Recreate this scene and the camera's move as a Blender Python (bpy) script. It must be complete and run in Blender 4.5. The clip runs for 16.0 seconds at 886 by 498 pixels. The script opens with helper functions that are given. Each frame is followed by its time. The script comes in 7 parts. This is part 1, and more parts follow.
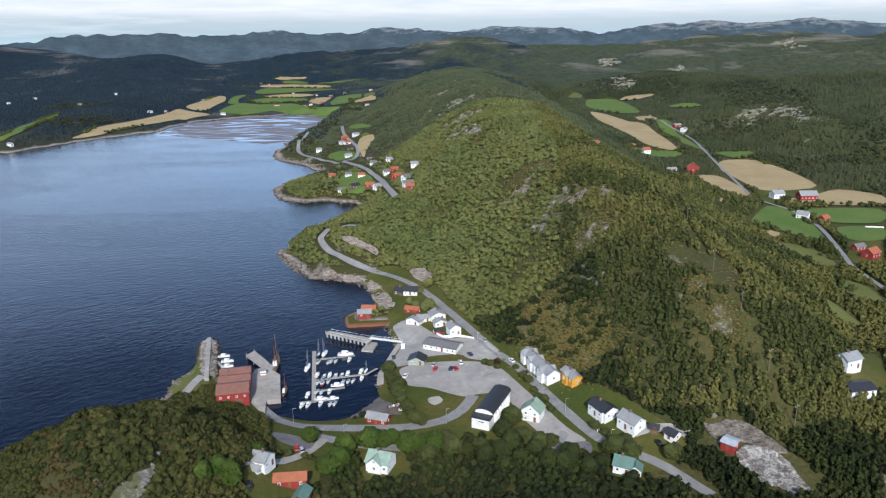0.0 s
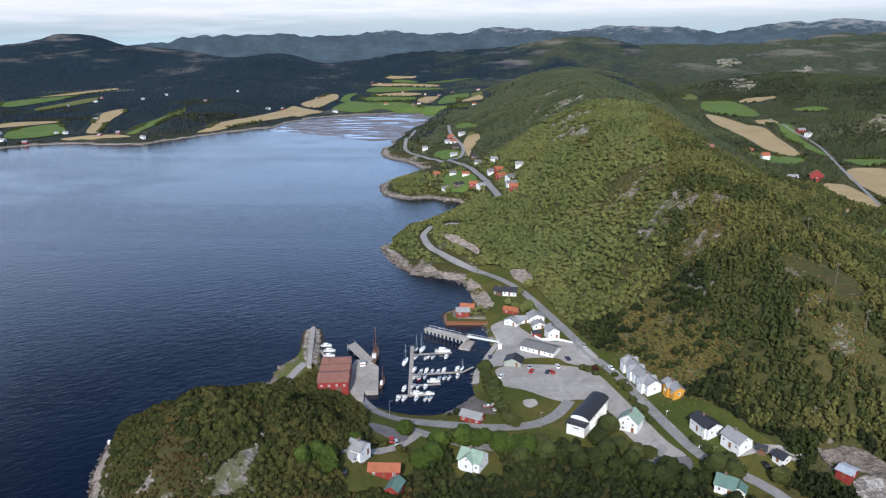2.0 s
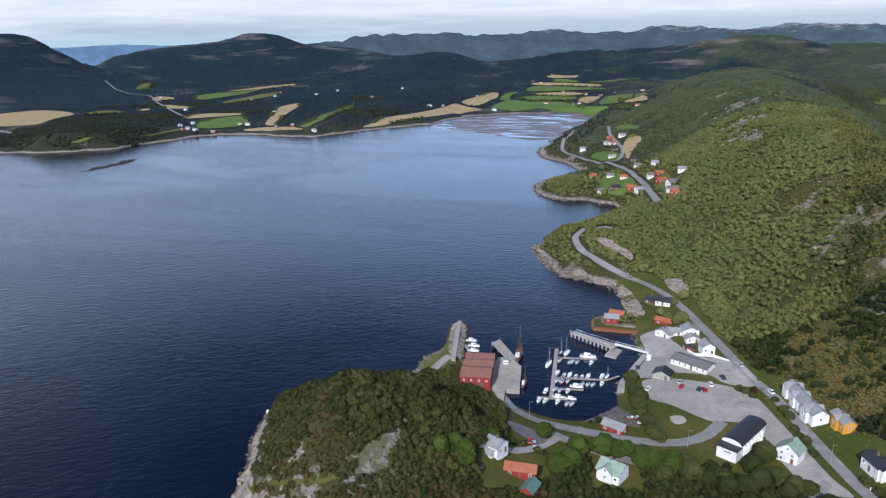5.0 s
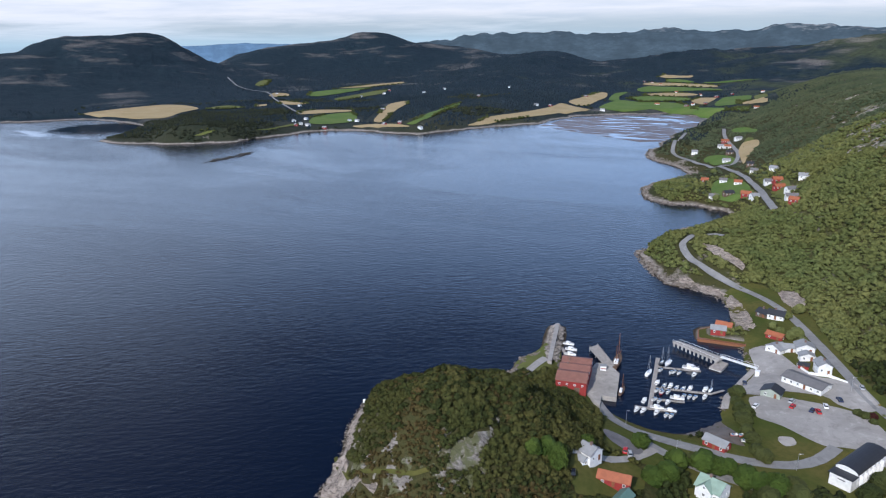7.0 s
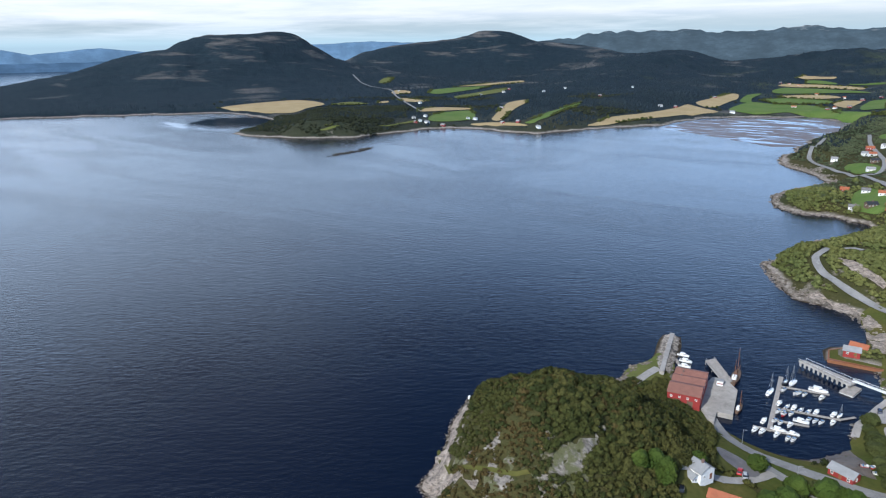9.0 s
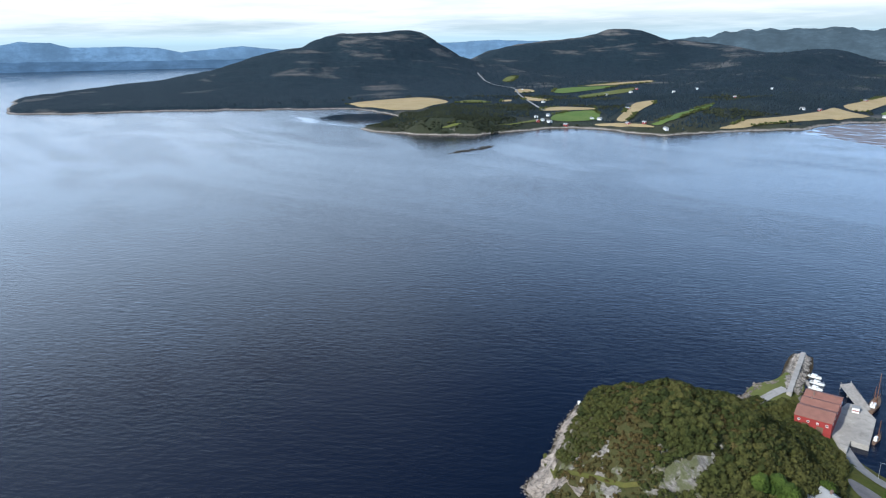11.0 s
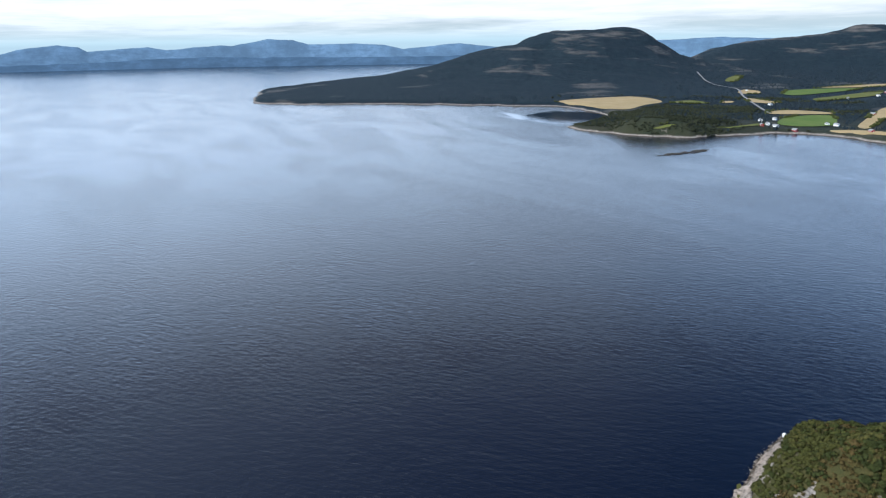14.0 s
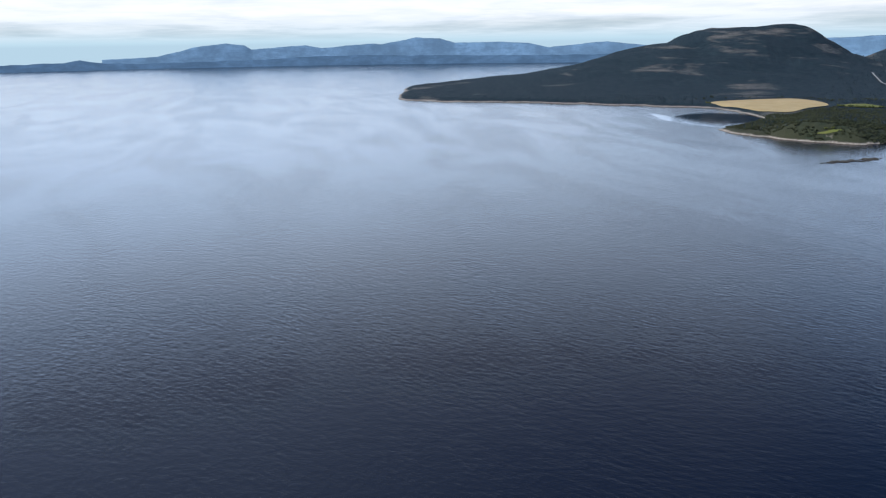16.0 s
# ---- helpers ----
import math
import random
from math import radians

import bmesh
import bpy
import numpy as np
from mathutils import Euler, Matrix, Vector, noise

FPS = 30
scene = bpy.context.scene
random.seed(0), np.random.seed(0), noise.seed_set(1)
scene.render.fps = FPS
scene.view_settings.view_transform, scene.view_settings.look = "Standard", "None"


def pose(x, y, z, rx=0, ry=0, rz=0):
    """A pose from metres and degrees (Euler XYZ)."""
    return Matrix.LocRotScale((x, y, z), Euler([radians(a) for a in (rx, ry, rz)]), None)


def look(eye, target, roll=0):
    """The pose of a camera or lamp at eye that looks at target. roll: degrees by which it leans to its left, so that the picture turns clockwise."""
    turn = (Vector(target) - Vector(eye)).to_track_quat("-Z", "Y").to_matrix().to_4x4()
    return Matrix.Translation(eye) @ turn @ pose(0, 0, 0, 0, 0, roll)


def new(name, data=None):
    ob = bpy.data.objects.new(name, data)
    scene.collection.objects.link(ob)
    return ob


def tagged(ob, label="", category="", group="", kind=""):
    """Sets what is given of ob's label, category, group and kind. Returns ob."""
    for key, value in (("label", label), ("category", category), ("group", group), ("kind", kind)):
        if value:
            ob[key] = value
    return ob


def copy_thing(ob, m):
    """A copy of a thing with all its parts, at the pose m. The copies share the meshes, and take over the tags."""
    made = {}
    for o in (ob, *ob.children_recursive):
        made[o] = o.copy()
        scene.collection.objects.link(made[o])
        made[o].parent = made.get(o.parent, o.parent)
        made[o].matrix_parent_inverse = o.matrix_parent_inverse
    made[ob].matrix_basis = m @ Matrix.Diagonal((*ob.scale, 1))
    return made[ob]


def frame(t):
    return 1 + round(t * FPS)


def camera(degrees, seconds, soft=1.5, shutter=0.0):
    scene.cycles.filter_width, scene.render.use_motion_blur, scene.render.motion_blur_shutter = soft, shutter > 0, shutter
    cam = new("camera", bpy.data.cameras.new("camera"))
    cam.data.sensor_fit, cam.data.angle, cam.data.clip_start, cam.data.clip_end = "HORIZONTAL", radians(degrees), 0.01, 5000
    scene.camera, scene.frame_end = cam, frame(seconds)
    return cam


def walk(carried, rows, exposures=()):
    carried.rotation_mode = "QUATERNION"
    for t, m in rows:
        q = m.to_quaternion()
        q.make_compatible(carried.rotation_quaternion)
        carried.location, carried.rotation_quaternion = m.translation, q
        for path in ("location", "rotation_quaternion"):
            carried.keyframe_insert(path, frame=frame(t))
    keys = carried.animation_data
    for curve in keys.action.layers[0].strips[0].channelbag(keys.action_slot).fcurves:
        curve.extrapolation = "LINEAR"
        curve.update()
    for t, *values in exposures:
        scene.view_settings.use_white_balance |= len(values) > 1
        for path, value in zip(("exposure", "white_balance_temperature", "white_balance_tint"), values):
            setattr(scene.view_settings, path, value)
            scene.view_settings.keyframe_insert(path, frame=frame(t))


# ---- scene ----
import mathutils

# ---- camera: it hovers on the spot and turns to its left ----
cam = camera(64.36, 16.0, soft=1.2)
EYE = 150.0
ROWS = [
    (0.0, 0.00, -16.61, -0.59),
    (0.5, 2.15, -16.59, -0.62),
    (1.0, 4.27, -16.57, -0.63),
    (1.5, 6.41, -16.56, -0.65),
    (2.0, 8.56, -16.54, -0.66),
    (2.5, 10.70, -16.53, -0.67),
    (3.0, 12.82, -16.52, -0.68),
    (3.5, 14.93, -16.51, -0.69),
    (4.0, 17.06, -16.50, -0.69),
    (6.5, 27.55, -16.49, -0.67),
    (7.0, 29.73, -16.49, -0.67),
    (7.5, 32.04, -16.49, -0.66),
    (8.0, 34.41, -16.49, -0.65),
    (8.5, 36.82, -16.50, -0.65),
    (9.0, 39.21, -16.50, -0.64),
    (11.5, 51.63, -16.52, -0.62),
    (12.0, 54.35, -16.53, -0.62),
    (12.5, 57.12, -16.54, -0.62),
    (13.0, 59.93, -16.54, -0.63),
    (13.5, 62.75, -16.55, -0.63),
    (14.0, 65.61, -16.55, -0.64),
    (14.5, 68.43, -16.55, -0.66),
    (15.0, 71.30, -16.56, -0.67),
    (15.5, 74.12, -16.56, -0.69),
    (16.0, 76.94, -16.56, -0.71)
]
walk(cam, [(t, pose(0, 0, EYE, 0, 0, yaw) @ pose(0, 0, 0, 90 + pitch) @ pose(0, 0, 0, 0, 0, roll)) for t, yaw, pitch, roll in ROWS],
     exposures=((0.0, 0.0, 6000, 10), (2.0, -0.03, 6000, 12), (4.0, -0.12, 5850, 14), (8.0, -0.16, 5800, 12), (9.2, 0.06, 5850, 8), (12.5, 0.22, 5850, 6), (14.0, 0.14, 5950, 8), (16.0, 0.03, 6100, 10)))

# ---- world and sun ----
SUN_AZ, SUN_EL = radians(181), radians(34)      # azimuth from +y towards -x: behind the first view
world = bpy.data.worlds.new("sky")
scene.world = world
world.use_nodes = True


class Nodes:
    """Short hand for building node trees."""

    def __init__(self, tree):
        self.tree = tree

    def add(self, kind, **kw):
        n = self.tree.nodes.new(kind)
        for k, v in kw.items():
            if k.startswith("i_"):
                key = k[2:]
                n.inputs[int(key) if key.isdigit() else key].default_value = v
            else:
                setattr(n, k, v)
        return n

    def link(self, a, b):
        self.tree.links.new(a, b)

    def math(self, op, a, b=0.0, c=0.0, clamp=False):
        n = self.add("ShaderNodeMath", operation=op, use_clamp=clamp)
        for i, v in enumerate((a, b, c)):
            if isinstance(v, (int, float)):
                n.inputs[i].default_value = v
            else:
                self.link(v, n.inputs[i])
        return n.outputs[0]

    def ramp(self, fac, stops):
        n = self.add("ShaderNodeValToRGB")
        el = n.color_ramp.elements
        while len(el) < len(stops):
            el.new(0.5)
        for e, (p, c) in zip(el, stops):
            e.position = p
            e.color = (c, c, c, 1) if isinstance(c, (int, float)) else (*c, 1)
        self.link(fac, n.inputs[0])
        return n.outputs[0]

    def mix(self, fac, a, b, mode="MIX"):
        n = self.add("ShaderNodeMix", data_type="RGBA", blend_type=mode)
        for i, v in ((0, fac), (6, a), (7, b)):
            if isinstance(v, (int, float)):
                n.inputs[i].default_value = v
            elif isinstance(v, tuple):
                n.inputs[i].default_value = (*v, 1)
            else:
                self.link(v, n.inputs[i])
        return n.outputs[2]

    def noise(self, vec, scale, detail=4.0, rough=0.55, dist=0.0):
        n = self.add("ShaderNodeTexNoise", i_Scale=scale, i_Detail=detail, i_Roughness=rough, i_Distortion=dist)
        if vec is not None:
            self.link(vec, n.inputs["Vector"])
        return n.outputs["Fac"]


def build_world():
    k = Nodes(world.node_tree)
    for n in list(k.tree.nodes):
        k.tree.nodes.remove(n)
    out = k.add("ShaderNodeOutputWorld")
    co = k.add("ShaderNodeTexCoord").outputs["Generated"]
    sep = k.add("ShaderNodeSeparateXYZ")
    k.link(co, sep.inputs[0])
    z = sep.outputs[2]
    sky = k.add("ShaderNodeTexSky", sky_type="NISHITA", sun_disc=False, sun_elevation=SUN_EL, sun_rotation=2 * math.pi - SUN_AZ,
                altitude=150, air_density=1.0, dust_density=1.0, ozone_density=1.3)
    blue = k.mix(1.0, sky.outputs[0], (0.052, 0.065, 0.088), "MULTIPLY")
    up = k.math("ADD", k.math("MAXIMUM", z, 0.0), 0.06)
    flat = k.add("ShaderNodeCombineXYZ")
    k.link(k.math("DIVIDE", sep.outputs[0], up), flat.inputs[0])
    k.link(k.math("DIVIDE", sep.outputs[1], up), flat.inputs[1])
    # cloud streaks, thicker to the left and low down
    big = k.noise(flat.outputs[0], 0.22, 5, 0.55, 0.4)
    fine = k.noise(flat.outputs[0], 0.9, 6, 0.6, 0.2)
    cover = k.math("ADD", k.math("MULTIPLY", big, 0.75), k.math("MULTIPLY", fine, 0.25))
    west = k.math("MULTIPLY", k.math("SUBTRACT", k.math("MULTIPLY", sep.outputs[0], -1.0), 0.55), 0.30)
    cover = k.math("ADD", cover, west)
    cloud = k.ramp(cover, ((0.47, 0.0), (0.66, 1.0)))
    shade = k.ramp(fine, ((0.30, (0.88, 0.92, 0.97)), (0.62, (1.06, 1.05, 1.05))))
    clear_top = k.ramp(z, ((0.28, 0.85), (0.5, 0.22)))
    col = k.mix(k.math("MULTIPLY", cloud, clear_top), blue, shade)
    # a bright veil of cloud over the horizon, with clear air right at its foot
    veil = k.ramp(z, ((0.0, 0.25), (0.022, 0.45), (0.04, 0.92), (0.08, 0.75), (0.16, 0.3), (0.3, 0.0)))
    col = k.mix(veil, col, shade)
    # unseen bright band added above the view to lighten the water's reflection
    glare = k.ramp(z, ((0.05, 0.0), (0.11, 0.97), (0.26, 0.80), (0.42, 0.0)))
    westward = k.ramp(k.math("MULTIPLY_ADD", sep.outputs[0], -0.5, 0.5), ((0.4, 1.0), (0.9, 0.9)))
    col = k.mix(k.math("MULTIPLY", glare, westward), col, k.mix(k.ramp(k.math("MULTIPLY_ADD", sep.outputs[0], -0.5, 0.5), ((0.5, 0.0), (0.95, 1.0))), (0.93, 1.36, 2.05), (1.14, 1.43, 1.84)))
    # unseen upper sky, dimmed north-west and brightened west to tone the water
    deck = k.ramp(k.math("MULTIPLY_ADD", sep.outputs[1], 0.5, 0.5), ((0.37, 0.635), (0.5, 0.635), (0.63, 0.535), (0.735, 0.445), (0.82, 0.42), (0.935, 0.46), (1.0, 0.5)))
    deck = k.mix(k.ramp(z, ((0.06, 0.0), (0.18, 1.0))), (0.5, 0.5, 0.5), deck)
    col = k.mix(1.0, k.mix(1.0, col, deck, "MULTIPLY"), (2.0, 2.0, 2.0), "MULTIPLY")
    # added brightness high in the western sky, for the near water
    high = k.math("MULTIPLY", k.ramp(z, ((0.30, 0.0), (0.52, 1.0))), k.ramp(k.math("MULTIPLY_ADD", sep.outputs[1], 0.5, 0.5), ((0.5, 1.0), (0.68, 0.0))))
    col = k.mix(k.math("MULTIPLY", high, 0.45), col, (0.80, 0.90, 1.05))
    low = k.ramp(z, ((0.0, 1.0), (0.012, 0.5), (0.035, 0.0)))
    col = k.mix(low, col, (0.56, 0.73, 0.81))
    below = k.ramp(k.math("MULTIPLY", z, -1.0), ((0.0, 0.0), (0.004, 1.0)))
    col = k.mix(below, col, (0.50, 0.66, 0.75))
    bg = k.add("ShaderNodeBackground", i_Strength=1.0)
    k.link(col, bg.inputs[0])
    k.link(bg.outputs[0], out.inputs[0])


build_world()
sun = new("sun", bpy.data.lights.new("sun", "SUN"))
sun.data.energy, sun.data.angle, sun.data.color = 5.0, radians(2.0), (1.0, 0.93, 0.82)
sd = Vector((-math.sin(SUN_AZ) * math.cos(SUN_EL), math.cos(SUN_AZ) * math.cos(SUN_EL), math.sin(SUN_EL)))
sun.matrix_world = look(sd * 500, (0, 0, 0))

# ---- materials ----
MATS = {}


def material(name, build):
    if name not in MATS:
        m = bpy.data.materials.new(name)
        m.use_nodes = True
        k = Nodes(m.node_tree)
        bsdf = k.tree.nodes["Principled BSDF"]
        build(k, bsdf)
        MATS[name] = m
    return MATS[name]


def where(k):
    return k.add("ShaderNodeNewGeometry").outputs["Position"]


def bump(k, bsdf, height, strength, distance):
    b = k.add("ShaderNodeBump", i_Strength=strength, i_Distance=distance)
    k.link(height, b.inputs["Height"])
    k.link(b.outputs[0], bsdf.inputs["Normal"])


def paint(name, color, rough=0.6, dirt=0.25, scale=0.7, metal=0.0):
    """A painted or plain surface with two scales of wear."""
    def build(k, b):
        p = where(k)
        n1 = k.noise(p, scale, 5)
        n2 = k.noise(p, scale * 9, 3)
        dark = tuple(c * (1 - dirt) for c in color)
        c = k.mix(k.ramp(n1, ((0.35, 0.0), (0.65, 1.0))), color, dark)
        c = k.mix(k.math("MULTIPLY", n2, 0.35), c, tuple(min(1, v * (1 + dirt * 0.6)) for v in color))
        k.link(c, b.inputs["Base Color"])
        b.inputs["Roughness"].default_value = rough
        b.inputs["Metallic"].default_value = metal
    return material(name, build)


def boards(name, color, rough=0.7):
    """Painted timber cladding: upright boards."""
    def build(k, b):
        p = where(k)
        sx = k.add("ShaderNodeSeparateXYZ")
        k.link(p, sx.inputs[0])
        run = k.math("ADD", sx.outputs[0], sx.outputs[1])
        w = k.math("FRACT", k.math("MULTIPLY", run, 2.2))
        groove = k.ramp(w, ((0.0, 0.0), (0.1, 1.0), (0.9, 1.0), (1.0, 0.0)))
        n1 = k.noise(p, 0.6, 5)
        c = k.mix(k.ramp(n1, ((0.35, 0.0), (0.7, 1.0))), color, tuple(v * 0.78 for v in color))
        k.link(c, b.inputs["Base Color"])
        b.inputs["Roughness"].default_value = rough
        bump(k, b, groove, 0.5, 0.03)
    return material(name, build)


def roofing(name, color, rough=0.7, metal=0.0):
    def build(k, b):
        p = where(k)
        sx = k.add("ShaderNodeSeparateXYZ")
        k.link(p, sx.inputs[0])
        rows = k.math("FRACT", k.math("MULTIPLY", sx.outputs[2], 4.0))
        n1 = k.noise(p, 0.5, 5)
        n2 = k.noise(p, 5.0, 3)
        c = k.mix(k.ramp(n1, ((0.3, 0.0), (0.7, 1.0))), color, tuple(v * 0.68 for v in color))
        c = k.mix(k.math("MULTIPLY", n2, 0.4), c, tuple(min(1, v * 1.3 + 0.01) for v in color))
        k.link(c, b.inputs["Base Color"])
        b.inputs["Roughness"].default_value = rough
        b.inputs["Metallic"].default_value = metal
        bump(k, b, rows, 0.4, 0.04)
    return material(name, build)


def m_ground():
    def build(k, b):
        p = where(k)
        g = k.add("ShaderNodeNewGeometry")
        sx = k.add("ShaderNodeSeparateXYZ")
        k.link(p, sx.inputs[0])
        sn = k.add("ShaderNodeSeparateXYZ")
        k.link(g.outputs["Normal"], sn.inputs[0])
        wide = k.noise(p, 0.006, 5, 0.6)
        mid = k.noise(p, 0.05, 6, 0.62)
        fine = k.noise(p, 0.6, 5, 0.65)
        c = k.mix(k.ramp(mid, ((0.35, 0.0), (0.65, 1.0))), (0.028, 0.034, 0.011), (0.052, 0.051, 0.018))
        c = k.mix(k.ramp(wide, ((0.40, 0.0), (0.62, 0.75))), c, (0.070, 0.056, 0.021))
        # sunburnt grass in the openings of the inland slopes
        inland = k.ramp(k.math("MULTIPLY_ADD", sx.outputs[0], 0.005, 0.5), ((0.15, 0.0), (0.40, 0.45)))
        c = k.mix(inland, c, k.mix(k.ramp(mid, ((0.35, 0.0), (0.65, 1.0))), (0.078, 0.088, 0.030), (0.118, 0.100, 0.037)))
        c = k.mix(k.ramp(fine, ((0.4, 0.0), (0.75, 0.7))), c, (0.022, 0.034, 0.012))
        # close woodland floor on the distant hills; its spruce tone is also shaded and hazed
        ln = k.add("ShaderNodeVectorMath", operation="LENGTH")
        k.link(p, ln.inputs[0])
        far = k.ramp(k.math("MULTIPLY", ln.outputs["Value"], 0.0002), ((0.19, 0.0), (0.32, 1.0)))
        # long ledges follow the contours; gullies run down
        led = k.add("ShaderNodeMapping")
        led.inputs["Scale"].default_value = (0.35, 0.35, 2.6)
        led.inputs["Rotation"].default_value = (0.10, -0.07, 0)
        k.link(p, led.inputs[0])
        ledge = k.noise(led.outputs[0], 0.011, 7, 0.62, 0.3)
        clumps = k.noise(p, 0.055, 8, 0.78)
        # cloud shade and blue distance haze are put into this colour
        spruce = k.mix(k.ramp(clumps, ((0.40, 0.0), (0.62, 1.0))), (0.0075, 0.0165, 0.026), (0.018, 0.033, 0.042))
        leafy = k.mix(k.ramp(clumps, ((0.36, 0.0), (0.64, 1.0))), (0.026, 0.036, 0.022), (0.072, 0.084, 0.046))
        # eastward the shaded spruce tone gives way to plain leafy green
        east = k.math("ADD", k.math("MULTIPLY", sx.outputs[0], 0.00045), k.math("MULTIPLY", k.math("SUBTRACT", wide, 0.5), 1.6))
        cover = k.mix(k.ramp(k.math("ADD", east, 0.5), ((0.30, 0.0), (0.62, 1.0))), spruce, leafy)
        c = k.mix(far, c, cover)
        rockc = k.mix(k.ramp(k.noise(p, 0.25, 7, 0.7), ((0.35, 0.0), (0.68, 1.0))), (0.13, 0.11, 0.095), (0.42, 0.375, 0.33))
        # bare rock where it is steep, along the tide line and on open tops
        steep = k.ramp(k.math("ADD", sn.outputs[2], k.math("MULTIPLY", k.math("SUBTRACT", mid, 0.5), 0.5)), ((0.38, 1.0), (0.50, 0.0)))
        tide = k.ramp(k.math("MULTIPLY", k.math("ADD", sx.outputs[2], k.math("MULTIPLY", k.math("SUBTRACT", mid, 0.5), 4.0)), 0.25), ((0.32, 1.0), (0.68, 0.0)))
        rock = k.math("MAXIMUM", steep, tide)
        bare = k.math("MULTIPLY", k.ramp(k.noise(p, 0.022, 7, 0.72), ((0.60, 0.0), (0.66, 0.8))), k.math("SUBTRACT", 1.0, far))
        shelf = k.math("ADD", k.math("MULTIPLY", sx.outputs[2], 0.00042), ledge)
        high = k.math("MULTIPLY", k.ramp(shelf, ((0.585, 0.0), (0.72, 0.5))), far)
        rock = k.math("MAXIMUM", k.math("MAXIMUM", rock, bare), high)
        c = k.mix(rock, c, rockc)
        # dark weed under the tide line
        weed = k.ramp(k.math("ADD", sx.outputs[2], k.math("MULTIPLY", mid, 0.8)), ((0.60, 1.0), (1.0, 0.0)))
        c = k.mix(weed, c, (0.045, 0.034, 0.021))
        k.link(c, b.inputs["Base Color"])
        b.inputs["Roughness"].default_value = 0.95
        b.inputs["Specular IOR Level"].default_value = 0.15
        near = k.math("ADD", fine, k.math("MULTIPLY", mid, 3.0))
        rough = k.math("MULTIPLY", k.math("ADD", k.math("MULTIPLY", clumps, 10.0), k.math("MULTIPLY", ledge, 12.0)), far)
        bump(k, b, k.math("ADD", near, rough), 0.7, 1.2)
    return material("ground_cover", build)


def m_grass(name, a, c2, stripe=0.0, turn=0.0):
    def build(k, b):
        p = where(k)
        n1 = k.noise(p, 0.03, 5, 0.6)
        n2 = k.noise(p, 0.5, 5, 0.65)
        c = k.mix(k.ramp(n1, ((0.35, 0.0), (0.65, 1.0))), a, c2)
        c = k.mix(k.ramp(n2, ((0.4, 0.0), (0.8, 0.6))), c, tuple(v * 0.6 for v in a))
        if stripe:
            w = k.add("ShaderNodeTexWave", i_Scale=stripe, i_Distortion=1.5, i_Detail=2.0)
            mp = k.add("ShaderNodeMapping")
            mp.inputs["Rotation"].default_value = (0, 0, radians(turn))
            k.link(p, mp.inputs[0])
            k.link(mp.outputs[0], w.inputs["Vector"])
            c = k.mix(k.math("MULTIPLY", w.outputs["Fac"], 0.3), c, tuple(v * 0.72 for v in a))
        k.link(c, b.inputs["Base Color"])
        b.inputs["Roughness"].default_value = 0.95
        b.inputs["Specular IOR Level"].default_value = 0.1
        bump(k, b, n2, 0.5, 0.3)
    return material(name, build)


def m_leaf(name, a, c2, scale=0.10):
    def build(k, b):
        p = where(k)
        r = k.add("ShaderNodeNewGeometry").outputs["Random Per Island"]
        n = k.noise(p, scale, 4, 0.6)
        n2 = k.noise(p, 2.5, 4, 0.7)
        c = k.mix(k.ramp(n, ((0.35, 0.0), (0.65, 1.0))), a, c2)
        c = k.mix(k.math("MULTIPLY", r, 0.5), c, tuple(v * 0.40 for v in a))
        c = k.mix(k.ramp(n2, ((0.4, 0.0), (0.75, 0.35))), c, tuple(v * 0.45 for v in a))
        k.link(c, b.inputs["Base Color"])
        b.inputs["Roughness"].default_value = 0.85
        b.inputs["Specular IOR Level"].default_value = 0.15
        bump(k, b, n2, 1.0, 0.6)
    return material(name, build)


def m_gravel(name, a, c2, rough=0.92):
    def build(k, b):
        p = where(k)
        n1 = k.noise(p, 0.06, 6, 0.65)
        n2 = k.noise(p, 3.0, 4, 0.7)
        c = k.mix(k.ramp(n1, ((0.35, 0.0), (0.65, 1.0))), a, c2)
        c = k.mix(k.math("MULTIPLY", n2, 0.4), c, tuple(v * 0.6 for v in a))
        # worn and patched places, and pale dust
        n3 = k.noise(p, 0.22, 6, 0.7, 0.6)
        c = k.mix(k.ramp(n3, ((0.36, 0.55), (0.48, 0.0))), c, tuple(v * 0.62 for v in a))
        c = k.mix(k.ramp(n3, ((0.56, 0.0), (0.70, 0.55))), c, tuple(min(1, v * 1.25) for v in c2))
        k.link(c, b.inputs["Base Color"])
        b.inputs["Roughness"].default_value = rough
        bump(k, b, n2, 0.4, 0.05)
    return material(name, build)


def m_rock(name, a=(0.13, 0.12, 0.11), c2=(0.42, 0.38, 0.34), moss=0.0):
    """Layered, cracked rock; moss adds turf in the hollows."""
    def build(k, b):
        p = where(k)
        mp = k.add("ShaderNodeMapping")
        mp.inputs["Rotation"].default_value = (0.3, 0.2, radians(35))
        mp.inputs["Scale"].default_value = (0.3, 1.0, 0.6)
        k.link(p, mp.inputs[0])
        n1 = k.noise(p, 0.3, 7, 0.72)
        n2 = k.noise(mp.outputs[0], 1.3, 7, 0.75, 0.5)
        n3 = k.noise(p, 0.12, 6, 0.7)
        c = k.mix(k.ramp(n1, ((0.32, 0.0), (0.66, 1.0))), a, c2)
        c = k.mix(k.ramp(n2, ((0.38, 0.9), (0.52, 0.0))), c, tuple(v * 0.3 for v in a))
        if moss:
            c = k.mix(k.ramp(n3, ((0.52 - 0.1 * moss, 0.0), (0.60 - 0.1 * moss, 0.9))), c, (0.10, 0.105, 0.035))
        k.link(c, b.inputs["Base Color"])
        b.inputs["Roughness"].default_value = 0.9
        bump(k, b, n2, 1.0, 1.4)
